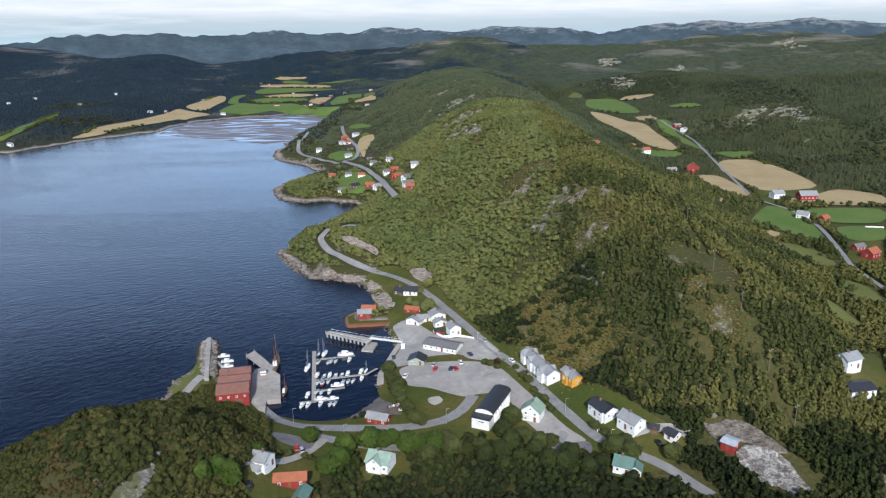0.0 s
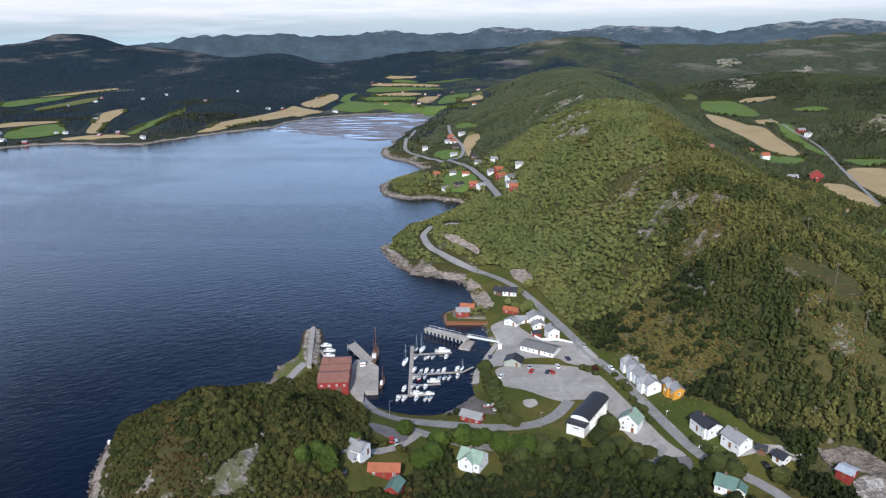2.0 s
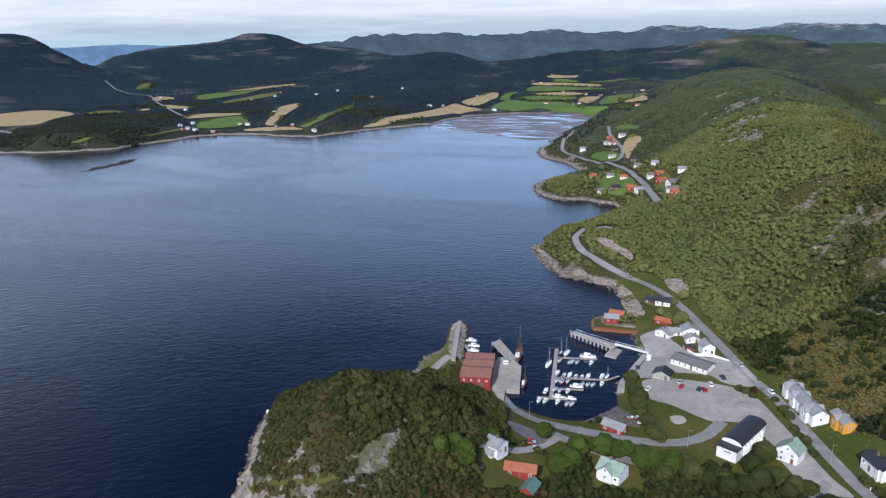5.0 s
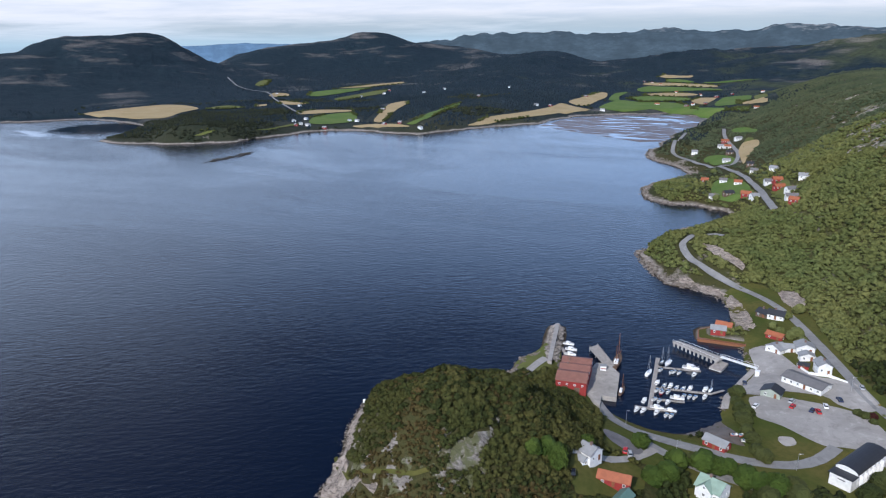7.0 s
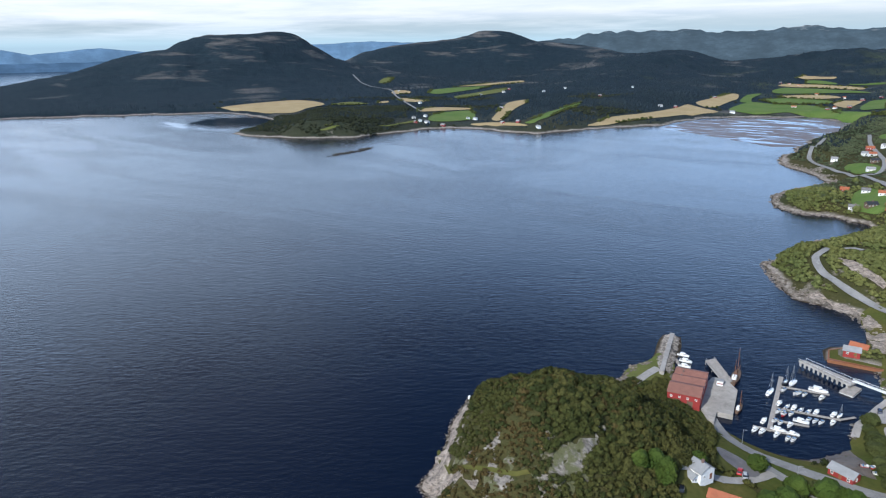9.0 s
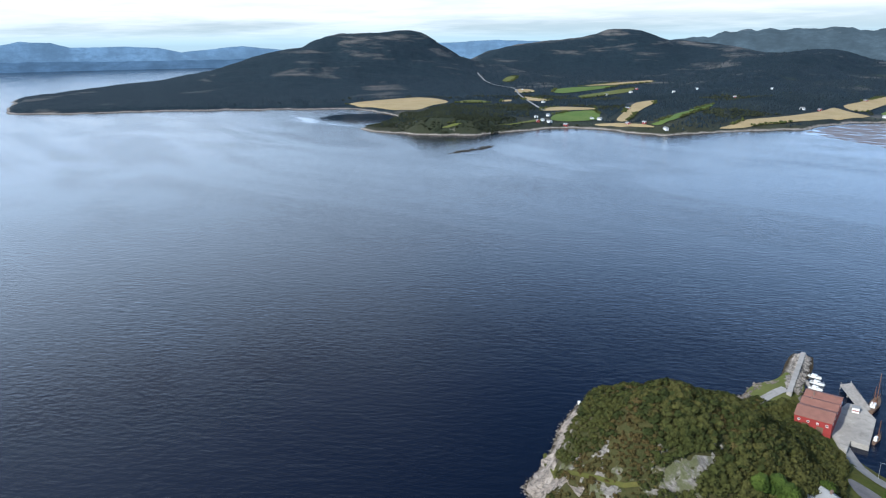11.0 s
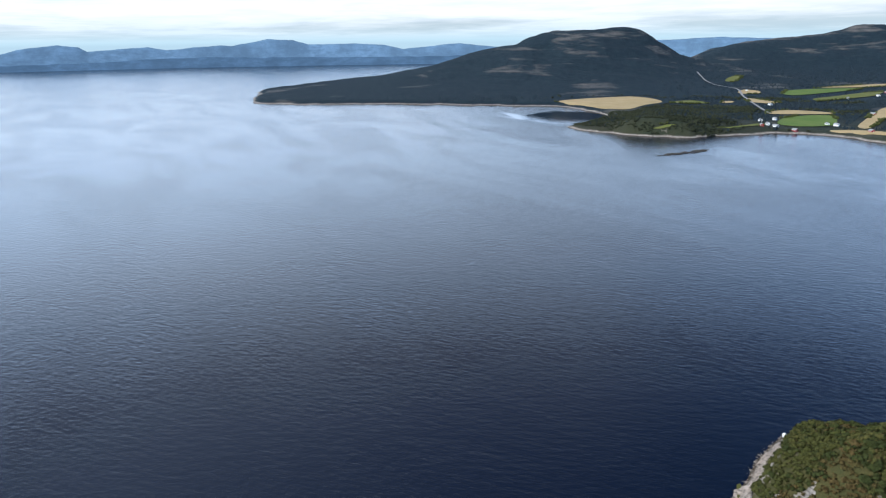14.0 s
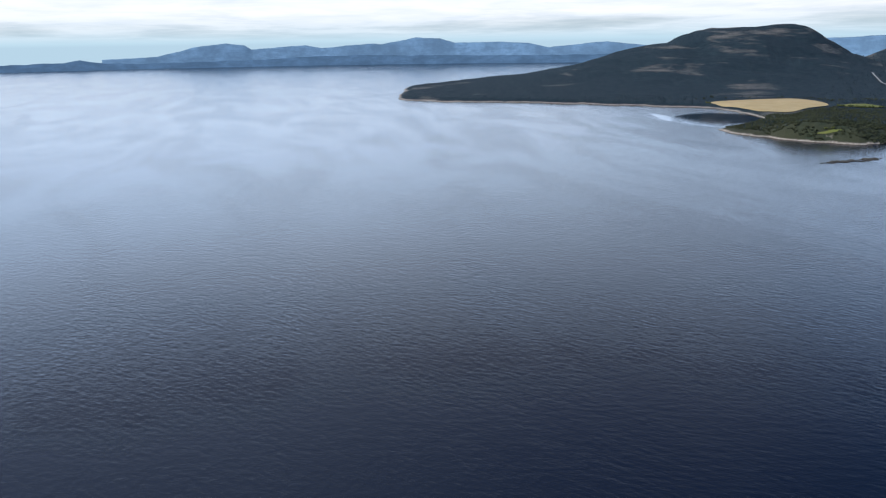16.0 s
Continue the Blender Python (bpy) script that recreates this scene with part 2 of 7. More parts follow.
    return material(name, build)


def m_sea():
    def build(k, b):
        p = where(k)
        # ripples run in long crests; calm slicks lie between
        mp = k.add("ShaderNodeMapping", vector_type="TEXTURE")
        mp.inputs["Rotation"].default_value = (0, 0, radians(38))
        mp.inputs["Scale"].default_value = (1.8, 1.0, 1.0)
        k.link(p, mp.inputs[0])
        r0 = k.noise(mp.outputs[0], 0.24, 1, 0.4, 0.3)
        r1 = k.noise(mp.outputs[0], 0.46, 1.5, 0.4, 0.1)
        r2 = k.noise(mp.outputs[0], 1.3, 3, 0.6, 0.2)
        ms = k.add("ShaderNodeMapping")
        ms.inputs["Rotation"].default_value = (0, 0, radians(-35))
        ms.inputs["Scale"].default_value = (0.35, 1.0, 1.0)
        k.link(p, ms.inputs[0])
        slick = k.ramp(k.noise(ms.outputs[0], 0.006, 4, 0.55, 1.6), ((0.42, 0.62), (0.62, 1.0)))
        h = k.math("MULTIPLY", k.math("ADD", k.math("MULTIPLY", r0, 0.9), k.math("ADD", k.math("MULTIPLY", r1, 1.15), k.math("MULTIPLY", r2, 0.6))), slick)
        # sheltered water lies still under the cape and along the far shore
        ragged = k.math("MULTIPLY", k.math("SUBTRACT", k.noise(ms.outputs[0], 0.012, 5, 0.6, 0.8), 0.5), 1.5)
        lee = None
        for x, y, a, bb, turn in ((-1165, 845, 190, 150, 30),):
            ml = k.add("ShaderNodeMapping", vector_type="TEXTURE")
            ml.inputs["Location"].default_value = (x, y, 0)
            ml.inputs["Rotation"].default_value = (0, 0, radians(turn))
            ml.inputs["Scale"].default_value = (a, bb, 1)
            k.link(p, ml.inputs[0])
            ln = k.add("ShaderNodeVectorMath", operation="LENGTH")
            k.link(ml.outputs[0], ln.inputs[0])
            e = k.ramp(k.math("ADD", ln.outputs["Value"], ragged), ((0.75, 1.0), (1.0, 0.0)))
            lee = e if lee is None else k.math("MAXIMUM", lee, e)
        h = k.math("MULTIPLY", h, k.math("MULTIPLY_ADD", lee, -0.93, 1.0))
        bump(k, b, h, 0.42, 0.36)
        b.inputs["Base Color"].default_value = (0.003, 0.0065, 0.017, 1)
        k.link(k.math("MULTIPLY", k.math("MULTIPLY_ADD", slick, 0.10, 0.07), k.math("MULTIPLY_ADD", lee, -0.9, 1.0)), b.inputs["Roughness"])
        b.inputs["IOR"].default_value = 1.333
    return material("sea_water", build)


def m_far(name, color, haze_glow, rock=(0.2, 0.2, 0.2), top=9.9):
    """Distant hills of the backdrop; the haze of kilometres of air is put into colour and glow; bare rock above the
    given height.
    """
    def build(k, b):
        p = where(k)
        sx = k.add("ShaderNodeSeparateXYZ")
        k.link(p, sx.inputs[0])
        led = k.add("ShaderNodeMapping")
        led.inputs["Scale"].default_value = (0.5, 0.5, 1.6)
        k.link(p, led.inputs[0])
        n1 = k.noise(p, 0.006, 8, 0.68)
        n2 = k.noise(led.outputs[0], 0.026, 8, 0.72, 0.3)
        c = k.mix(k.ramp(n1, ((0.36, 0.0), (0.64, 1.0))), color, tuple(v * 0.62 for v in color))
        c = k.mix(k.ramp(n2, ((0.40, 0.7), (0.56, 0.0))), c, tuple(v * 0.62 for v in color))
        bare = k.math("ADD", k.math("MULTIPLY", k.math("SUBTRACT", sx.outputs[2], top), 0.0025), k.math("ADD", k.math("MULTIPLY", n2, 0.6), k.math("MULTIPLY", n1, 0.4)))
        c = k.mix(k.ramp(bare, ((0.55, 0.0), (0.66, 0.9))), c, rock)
        # base colour is dimmed; emission adds the haze as an even glow
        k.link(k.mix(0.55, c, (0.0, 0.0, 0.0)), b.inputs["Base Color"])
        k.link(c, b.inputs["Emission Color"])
        b.inputs["Emission Strength"].default_value = haze_glow
        b.inputs["Roughness"].default_value = 1.0
        b.inputs["Specular IOR Level"].default_value = 0.0
    return material(name, build)


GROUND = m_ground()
GRASS = m_grass("meadow_grass", (0.105, 0.122, 0.034), (0.14, 0.142, 0.048))
LAWN = m_grass("lawn_grass", (0.056, 0.073, 0.016), (0.110, 0.096, 0.029))
FIELD_GREEN = m_grass("field_green", (0.090, 0.150, 0.034), (0.135, 0.175, 0.050), 0.25, 30)
STUBBLE = m_grass("stubble", (0.34, 0.26, 0.135), (0.42, 0.325, 0.18), 0.22, 20)
ASPHALT = m_gravel("asphalt_worn", (0.20, 0.197, 0.195), (0.275, 0.27, 0.265))
GRAVEL = m_gravel("gravel_grey", (0.285, 0.268, 0.25), (0.37, 0.35, 0.33))
DARK_ASPHALT = m_gravel("asphalt_dark", (0.12, 0.115, 0.125), (0.18, 0.17, 0.175))
CONCRETE = m_gravel("concrete", (0.29, 0.27, 0.245), (0.42, 0.39, 0.355))
WEED_ROCK = m_rock("weedy_rock", (0.025, 0.022, 0.018), (0.06, 0.052, 0.042))
ROCK = m_rock("shore_rock", (0.10, 0.082, 0.066), (0.34, 0.29, 0.24))
PALE_ROCK = m_rock("pale_rock", (0.20, 0.162, 0.135), (0.52, 0.44, 0.37))
BOULDER = m_rock("boulder_rock", (0.10, 0.09, 0.085), (0.50, 0.45, 0.40))
OUTCROP_ROCK = m_rock("outcrop_rock", (0.17, 0.15, 0.13), (0.40, 0.36, 0.32), 0.6)
MUD = m_gravel("tidal_mud", (0.085, 0.068, 0.055), (0.17, 0.14, 0.115), 0.6)
LEAF = m_leaf("leaf_birch", (0.128, 0.156, 0.050), (0.204, 0.204, 0.066), 0.03)
SCRUB = m_leaf("leaf_scrub", (0.064, 0.074, 0.019), (0.106, 0.100, 0.029), 0.05)
SCRUB_DARK = m_leaf("leaf_scrub_dark", (0.038, 0.050, 0.013), (0.064, 0.072, 0.020), 0.06)
HEATH = m_leaf("heath", (0.112, 0.078, 0.028), (0.084, 0.076, 0.024), 0.08)
HEATH_GOLD = m_leaf("heath_gold", (0.240, 0.170, 0.056), (0.180, 0.155, 0.046), 0.06)
LEAF_BRIGHT = m_leaf("leaf_bright", (0.050, 0.086, 0.014), (0.082, 0.116, 0.020), 0.1)
LEAF_DARK = m_leaf("leaf_dark", (0.058, 0.072, 0.021), (0.092, 0.10, 0.030), 0.05)
LEAF_MIX = m_leaf("leaf_mixed", (0.104, 0.127, 0.038), (0.175, 0.176, 0.054), 0.03)
LEAF_SLOPE = m_leaf("leaf_slope", (0.115, 0.122, 0.034), (0.18, 0.166, 0.050), 0.04)
# birch green made bluer to hold the haze over the ridge top
LEAF_TOP_HAZED = m_leaf("leaf_top_hazed", (0.080, 0.106, 0.056), (0.130, 0.145, 0.074), 0.02)
# cloud shade over the near slopes is darkened into this green
LEAF_NEAR_SHADED = m_leaf("leaf_near_shaded", (0.033, 0.046, 0.012), (0.056, 0.067, 0.018), 0.05)
LEAF_RED = m_leaf("leaf_red", (0.045, 0.014, 0.012), (0.075, 0.022, 0.018), 0.2)
# the foreground's cloud shade again, put into a still darker leaf colour
LEAF_SHADE = m_leaf("leaf_near_shaded_dark", (0.018, 0.027, 0.009), (0.036, 0.045, 0.014), 0.05)
LEAF_GREY = m_leaf("leaf_grey", (0.030, 0.038, 0.020), (0.052, 0.058, 0.031), 0.02)
# distance haze is mixed into the spruce green as blue
LEAF_FAR_HAZED = m_leaf("leaf_far_hazed", (0.014, 0.025, 0.034), (0.027, 0.040, 0.048), 0.01)
LEAF_EAST = m_leaf("leaf_east", (0.042, 0.054, 0.026), (0.072, 0.082, 0.036), 0.012)
BARK = paint("bark", (0.16, 0.13, 0.10), 0.9, 0.4, 3.0)
WHITE = boards("white_boards", (0.78, 0.78, 0.76))
RED = boards("red_boards", (0.27, 0.028, 0.024))
ORANGE = boards("ochre_boards", (0.62, 0.30, 0.035))
GREYGREEN = boards("grey_green_boards", (0.33, 0.37, 0.31))
BROWN = boards("brown_boards", (0.14, 0.09, 0.06))
R_BLACK = roofing("roof_black", (0.028, 0.03, 0.036), 0.55)
R_GREY = roofing("roof_grey", (0.26, 0.265, 0.27))
R_DKGREY = roofing("roof_slate", (0.15, 0.145, 0.145))
R_GREEN = roofing("roof_green", (0.24, 0.33, 0.26))
R_TEAL = roofing("roof_dark_green", (0.10, 0.18, 0.15))
R_TILE = roofing("roof_orange_tile", (0.32, 0.098, 0.042))
R_BROWN = roofing("roof_red_brown", (0.22, 0.10, 0.075))
R_METAL = roofing("roof_metal", (0.55, 0.60, 0.66), 0.4, 0.3)
GLASS = material("window_glass", lambda k, b: (setattr(b.inputs["Base Color"], "default_value", (0.02, 0.025, 0.03, 1)), setattr(b.inputs["Roughness"], "default_value", 0.08)))
TRIM = paint("white_trim", (0.8, 0.8, 0.78), 0.5, 0.1)
BRICK = paint("chimney_brick", (0.18, 0.12, 0.10), 0.85, 0.3, 2.0)
GELCOAT = paint("white_gelcoat", (0.82, 0.82, 0.80), 0.3, 0.08)
TIMBER = paint("weathered_timber", (0.34, 0.31, 0.28), 0.85, 0.35, 0.8)
VARNISH = paint("varnished_wood", (0.22, 0.09, 0.04), 0.5, 0.3, 1.0)

# ---- helpers of this scene ----


def mesh_np(name, V, F, mat, smooth=False, idx=None):
    """A mesh object from arrays of corners and triangles or quads."""
    me = bpy.data.meshes.new(name)
    V, F = np.asarray(V, np.float32), np.asarray(F, np.int32)
    n, w = F.shape
    me.vertices.add(len(V))
    me.vertices.foreach_set("co", V.ravel())
    me.loops.add(n * w)
    me.loops.foreach_set("vertex_index", F.ravel())
    me.polygons.add(n)
    me.polygons.foreach_set("loop_start", np.arange(0, n * w, w, dtype=np.int32))
    me.polygons.foreach_set("loop_total", np.full(n, w, np.int32))
    me.polygons.foreach_set("use_smooth", np.full(n, smooth, bool) if isinstance(smooth, bool) else smooth)
    for m in mat if isinstance(mat, (list, tuple)) else [mat]:
        me.materials.append(m)
    if idx is not None:
        me.polygons.foreach_set("material_index", np.asarray(idx, np.int32))
    me.update(calc_edges=True)
    return new(name, me)


def part(name, bm, mat, parent, label=""):
    """Links a bmesh (or a finished mesh) as one mesh object under a thing or a part."""
    if isinstance(bm, bpy.types.Mesh):
        me = bm
    else:
        me = bpy.data.meshes.new(name)
        bm.to_mesh(me)
        bm.free()
        me.materials.append(mat)
    ob = new(name, me)
    ob.parent = parent
    if label:
        ob["label"] = label
    return ob


def thing(name, m, label, category, group="", kind=""):
    ob = new(name)
    ob.matrix_world = m
    ob.empty_display_size = 0.5
    return tagged(ob, label, category, group, kind)


def add_box(bm, x0, x1, y0, y1, z0, z1, bevel=0.0):
    vs = [bm.verts.new((x, y, z)) for z in (z0, z1) for y in (y0, y1) for x in (x0, x1)]
    fs = [bm.faces.new([vs[i] for i in f]) for f in ((0, 2, 3, 1), (4, 5, 7, 6), (0, 1, 5, 4), (2, 6, 7, 3), (0, 4, 6, 2), (1, 3, 7, 5))]
    if bevel:
        es = list({e for f in fs for e in f.edges})
        bmesh.ops.bevel(bm, geom=es, offset=bevel, segments=1, affect="EDGES", profile=0.5)


def box(*a, **k):
    bm = bmesh.new()
    add_box(bm, *a, **k)
    return bm


def prism(poly, z0, z1):
    """An upright solid on a plan outline."""
    bm = bmesh.new()
    lo = [bm.verts.new((x, y, z0)) for x, y in poly]
    hi = [bm.verts.new((x, y, z1)) for x, y in poly]
    bm.faces.new(hi)
    bm.faces.new(lo[::-1])
    for i in range(len(poly)):
        j = (i + 1) % len(poly)
        bm.faces.new((lo[i], lo[j], hi[j], hi[i]))
    bmesh.ops.recalc_face_normals(bm, faces=bm.faces)
    return bm


def rod(bm, a, b, r0, r1=None, n=6):
    """A tapered round bar from a to b."""
    a, b = Vector(a), Vector(b)
    r1 = r0 if r1 is None else r1
    q = (b - a).to_track_quat("Z", "Y")
    ring = [[bm.verts.new(p + q @ Vector((r * math.cos(i * math.tau / n), r * math.sin(i * math.tau / n), 0))) for i in range(n)] for p, r in ((a, r0), (b, r1))]
    for i in range(n):
        j = (i + 1) % n
        bm.faces.new((ring[0][i], ring[0][j], ring[1][j], ring[1][i]))
    bm.faces.new(ring[0][::-1])
    bm.faces.new(ring[1])


# ---- lie of the land ----
GRID = np.random.RandomState(5).rand(256, 256)


def vnoise(x, y):
    xi, yi = np.floor(x).astype(int), np.floor(y).astype(int)
    fx, fy = x - xi, y - yi
    fx, fy = fx * fx * (3 - 2 * fx), fy * fy * (3 - 2 * fy)
    g = lambda a, b: GRID[a % 256, b % 256]
    return (g(xi, yi) * (1 - fx) + g(xi + 1, yi) * fx) * (1 - fy) + (g(xi, yi + 1) * (1 - fx) + g(xi + 1, yi + 1) * fx) * fy


def fbm(x, y, scale, octaves=5, gain=0.5):
    s, a, t = 0.0, 1.0, 0.0
    for i in range(octaves):
        s = s + a * (vnoise(x / scale + 17.3 * i, y / scale + 9.1 * i) - 0.5)
        t += a
        a *= gain
        scale /= 2.03
    return s / t * 2


def sstep(x, a, b):
    t = np.clip((x - a) / (b - a), 0, 1)
    return t * t * (3 - 2 * t)


# coast, from the headland below the camera round the bay to the far cape
COAST_HEADLAND = [(-135.1, 156.8), (-141.8, 159.2), (-144.4, 171.0), (-150.5, 185.2), (-159.1, 199.6), (-166.2, 221.8), (-128.9, 248.2), (-121.7, 280.5), (-122.6, 293.4), (-117.8, 302.5)]
COAST_MOLE = [(-120.0, 314.7), (-126.2, 339.0), (-119.5, 340.3), (-105.9, 297.6), (-99.4, 285.3)]
COAST_HARBOUR = [(-84.9, 273.7), (-79.3, 276.6), (-75.2, 265.7), (-67.2, 259.6), (-54.9, 256.2), (-43.5, 257.8), (-34.8, 263.1), (-30.3, 270.6), (-25.5, 278.5), (-28.9, 283.8), (-31.2, 298.2), (-26.4, 312.5), (-22.8, 326.7), (-28.2, 346.8), (-31.3, 356.1)]
COAST_REDQUAY = [(-52.2, 355.9), (-55.1, 371.5), (-47.5, 380.8), (-39.9, 384.2)]
COAST_SHORE = [(-43.5, 408.1), (-52.4, 426.1), (-68.3, 436.6), (-83.6, 439.4), (-97.1, 451.5), (-108.4, 469.4), (-121.1, 487.1), (-122.3, 499.9), (-114.8, 520.6), (-109.7, 560.5), (-100.9, 584.3), (-85.7, 597.4), (-77.1, 626.6)]
COAST_ISLET = [(-86.7, 654.5), (-111.7, 670.4), (-137.6, 661.7), (-161.8, 688.0), (-174.6, 733.0), (-165.8, 775.9), (-148.8, 809.1), (-143.0, 838.1), (-168.8, 879.3), (-198.4, 902.4), (-226.8, 940.3), (-232.7, 1027.6), (-237.4, 1180.6), (-230.8, 1308.4), (-228.7, 1444.8)]
COAST_HEAD = [(-312.5, 1508.9), (-395.6, 1461.0), (-483.0, 1377.1), (-503.3, 1209.2), (-559.0, 1142.8), (-603.7, 1042.2), (-620.8, 1000.4)]
COAST_FARM = [(-759.9, 1002.4), (-807.3, 953.3), (-820.5, 918.9), (-826.9, 825.5), (-846.5, 795.9), (-877.6, 755.8), (-956.5, 727.0), (-1006.6, 718.9), (-1057.4, 720.8)]
COAST_BAY = [(-1089.6, 798.1), (-1153.6, 879.8), (-1243.8, 923.4), (-1372.1, 925.7), (-1458.8, 840.2), (-1573.9, 708.4), (-1697.0, 545.1), (-1750.1, 412.7), (-1871.2, 311.4)]
BACK = [(-2337.2, 422.3), (-2747.6, 846.3), (-2898.2, 1326.9), (-3097.0, 2114.5), (-2816.7, 2569.4), (-2939.1, 2894.4), (-2652.1, 3635.4), (-1728.6, 4585.0)]
RING = [(-4900 * math.sin(radians(a)), 4900 * math.cos(radians(a))) for a in (10, -15, -40, -65, -90, -120, -150, -180, -205)]
SOUTH = [(-1100.0, -2800.0), (-410.0, -380.0), (-190.0, -75.0), (-122.0, 50.0), (-115.0, 119.0)]
COAST = COAST_HEADLAND + COAST_MOLE + COAST_HARBOUR + COAST_REDQUAY + COAST_SHORE + COAST_ISLET + COAST_HEAD + COAST_FARM + COAST_BAY + BACK + RING + SOUTH


def inside(X, Y, poly):
    c = np.zeros(X.shape, bool)
    for (x0, y0), (x1, y1) in zip(poly, poly[1:] + poly[:1]):
        if y0 == y1:
            continue
        c ^= ((y0 > Y) != (y1 > Y)) & (X < (x1 - x0) * (Y - y0) / (y1 - y0) + x0)
    return c


def coast_distance(X, Y):
    d = np.full(X.shape, 1e9)
    for (x0, y0), (x1, y1) in zip(COAST, COAST[1:] + COAST[:1]):
        dx, dy = x1 - x0, y1 - y0
        t = np.clip(((X - x0) * dx + (Y - y0) * dy) / (dx * dx + dy * dy + 1e-9), 0, 1)
        d = np.minimum(d, (X - x0 - t * dx) ** 2 + (Y - y0 - t * dy) ** 2)
    return np.where(inside(X, Y, COAST), 1, -1) * np.sqrt(d)


# crests: corners (x, y, height), breadths on the left and right side of each, and how rough they are
RIDGES = [
    ([(130.1, 251.9, 22.5), (112.8, 289.3, 52.5), (93.1, 397.7, 71.2), (71.0, 601.9, 82.5), (56.8, 1052.1, 93.8), (21.6, 1437.3, 89.0), (71.9, 1873.6, 72.8)], [24, 33, 44, 75, 115, 140, 160], [34, 48, 70, 85, 110, 140, 160], 0.08),
    ([(-149.0, 208.3, 12.8), (-135.0, 200.0, 25.0), (-122.6, 192.9, 32.6), (-107.0, 191.1, 40.0), (-96.2, 201.4, 35.8), (-92.6, 233.2, 16.2)], [17, 20, 22, 26, 24, 14], [22, 23, 24, 26, 24, 16], 0.12),
    ([(-187.8, 969.3, 17.5), (-202.0, 959.3, 7.5)], [50, 40], [45, 30], 0.1),
    ([(-136.0, 702.0, 11.2), (-149.8, 684.5, 7.5)], [22, 18], [22, 18], 0.15),
    ([(-109.0, 516.8, 10.0), (-88.6, 499.5, 17.5), (-56.9, 475.3, 17.5)], [20, 20, 25], [20, 20, 25], 0.15),
    ([(379.2, 1167.8, 17.5), (474.8, 1156.4, 35.0), (550.7, 1126.2, 45.0), (555.4, 999.7, 35.0), (588.5, 938.2, 32.5), (1100.0, 800.0, 40.0)], [55, 60, 70, 70, 70, 80], [45, 50, 60, 60, 60, 80], 0.16),
    ([(-2118.9, 364.3, -20.5), (-2310.4, 550.0, -1.6), (-2449.2, 753.7, 3.8), (-2529.2, 1079.6, 23.4), (-2569.3, 1290.0, 64.2), (-2538.1, 1478.9, 127.8), (-2493.9, 1667.5, 178.5), (-2379.0, 1868.4, 193.8), (-2323.7, 1936.7, 150.0), (-2279.1, 2045.7, 36.0)], [30, 45, 70, 90, 120, 150, 160, 120, 60, 30], [40, 90, 170, 280, 400, 480, 420, 200, 70, 32], 0.12),
    ([(-2477.2, 2383.3, 21.9), (-2409.7, 2451.5, 107.7), (-2293.6, 2560.4, 136.4), (-2170.3, 2745.9, 154.5), (-2056.0, 2909.3, 194.3), (-1907.2, 3082.7, 134.2), (-1788.8, 3152.9, 106.3)], [36, 100, 150, 150, 150, 150, 150], [40, 140, 330, 350, 350, 330, 300], 0.12),
    ([(-839.6, 1317.8, 9.2), (-921.6, 1632.9, 17.0), (-1065.6, 2261.5, 47.4), (-1132.7, 2642.4, 73.6), (-1175.9, 3029.8, 93.3)], [60, 90, 140, 200, 220], [70, 110, 160, 200, 220], 0.12),
    ([(-652.8, 1080.6, 14.8), (-674.5, 1311.7, 17.6), (-707.6, 1600.6, 20.2), (-775.3, 2244.9, 27.5)], [50, 60, 80, 140], [40, 50, 80, 140], 0.12),
    ([(-1000.4, 906.5, 22.5), (-930.5, 925.6, 19.5), (-908.0, 784.5, 26.3)], [60, 60, 60], [60, 60, 60], 0.2),
    ([(-524.9, 3080.6, 96.6), (-337.8, 3106.7, 82.6), (-134.4, 2871.9, 90.2), (-31.8, 2874.8, 119.1), (83.6, 2873.8, 152.0), (189.7, 2868.7, 117.0), (374.5, 2850.5, 72.8)], [330] * 7, [330] * 7, 0.12),
    ([(420.4, 2464.4, 56.4), (631.4, 2547.9, 76.2), (848.5, 2615.8, 105.4), (1169.8, 2762.5, 137.0), (1373.9, 2666.9, 150.8), (1554.0, 2566.1, 156.0), (2375.0, 1875.0, 225.0)], [250] * 7, [250] * 7, 0.14),
    ([(-1052.8, 3988.4, 45.8), (-838.7, 4166.4, 79.0), (-603.6, 4333.2, 89.6), (-347.1, 4486.6, 108.1), (-70.3, 4499.5, 115.2)], [140] * 5, [180] * 5, 0.14),
    ([(260.9, 4242.0, 101.3), (519.6, 4218.1, 111.5), (840.5, 4038.5, 103.8), (1130.4, 3967.1, 125.1), (1427.7, 3870.1, 156.7), (1773.8, 3724.2, 163.5)], [220] * 6, [260] * 6, 0.14),
    ([(-1934.4, 3212.6, 115.2), (-1821.4, 3278.0, 117.9), (-1610.1, 3107.6, 99.9), (-1182.0, 2620.8, 62.8)], [180] * 4, [220] * 4, 0.14),
    ([(316.9, 2038.0, 46.7), (454.4, 1947.7, 60.1), (582.7, 1782.2, 66.1), (660.9, 1484.5, 64.8), (818.3, 1331.1, 81.5)], [130] * 5, [130] * 5, 0.14),
    ([(188.0, 75.0, 36.0), (112.0, 77.0, 26.0), (38.0, 75.0, 30.0), (-38.0, 75.0, 22.0)], [45, 40, 38, 30], [60, 60, 60, 60], 0.1),
    ([(325.0, 188.0, 36.0), (360.0, 260.0, 24.0)], [40, 40], [60, 60], 0.12),
]


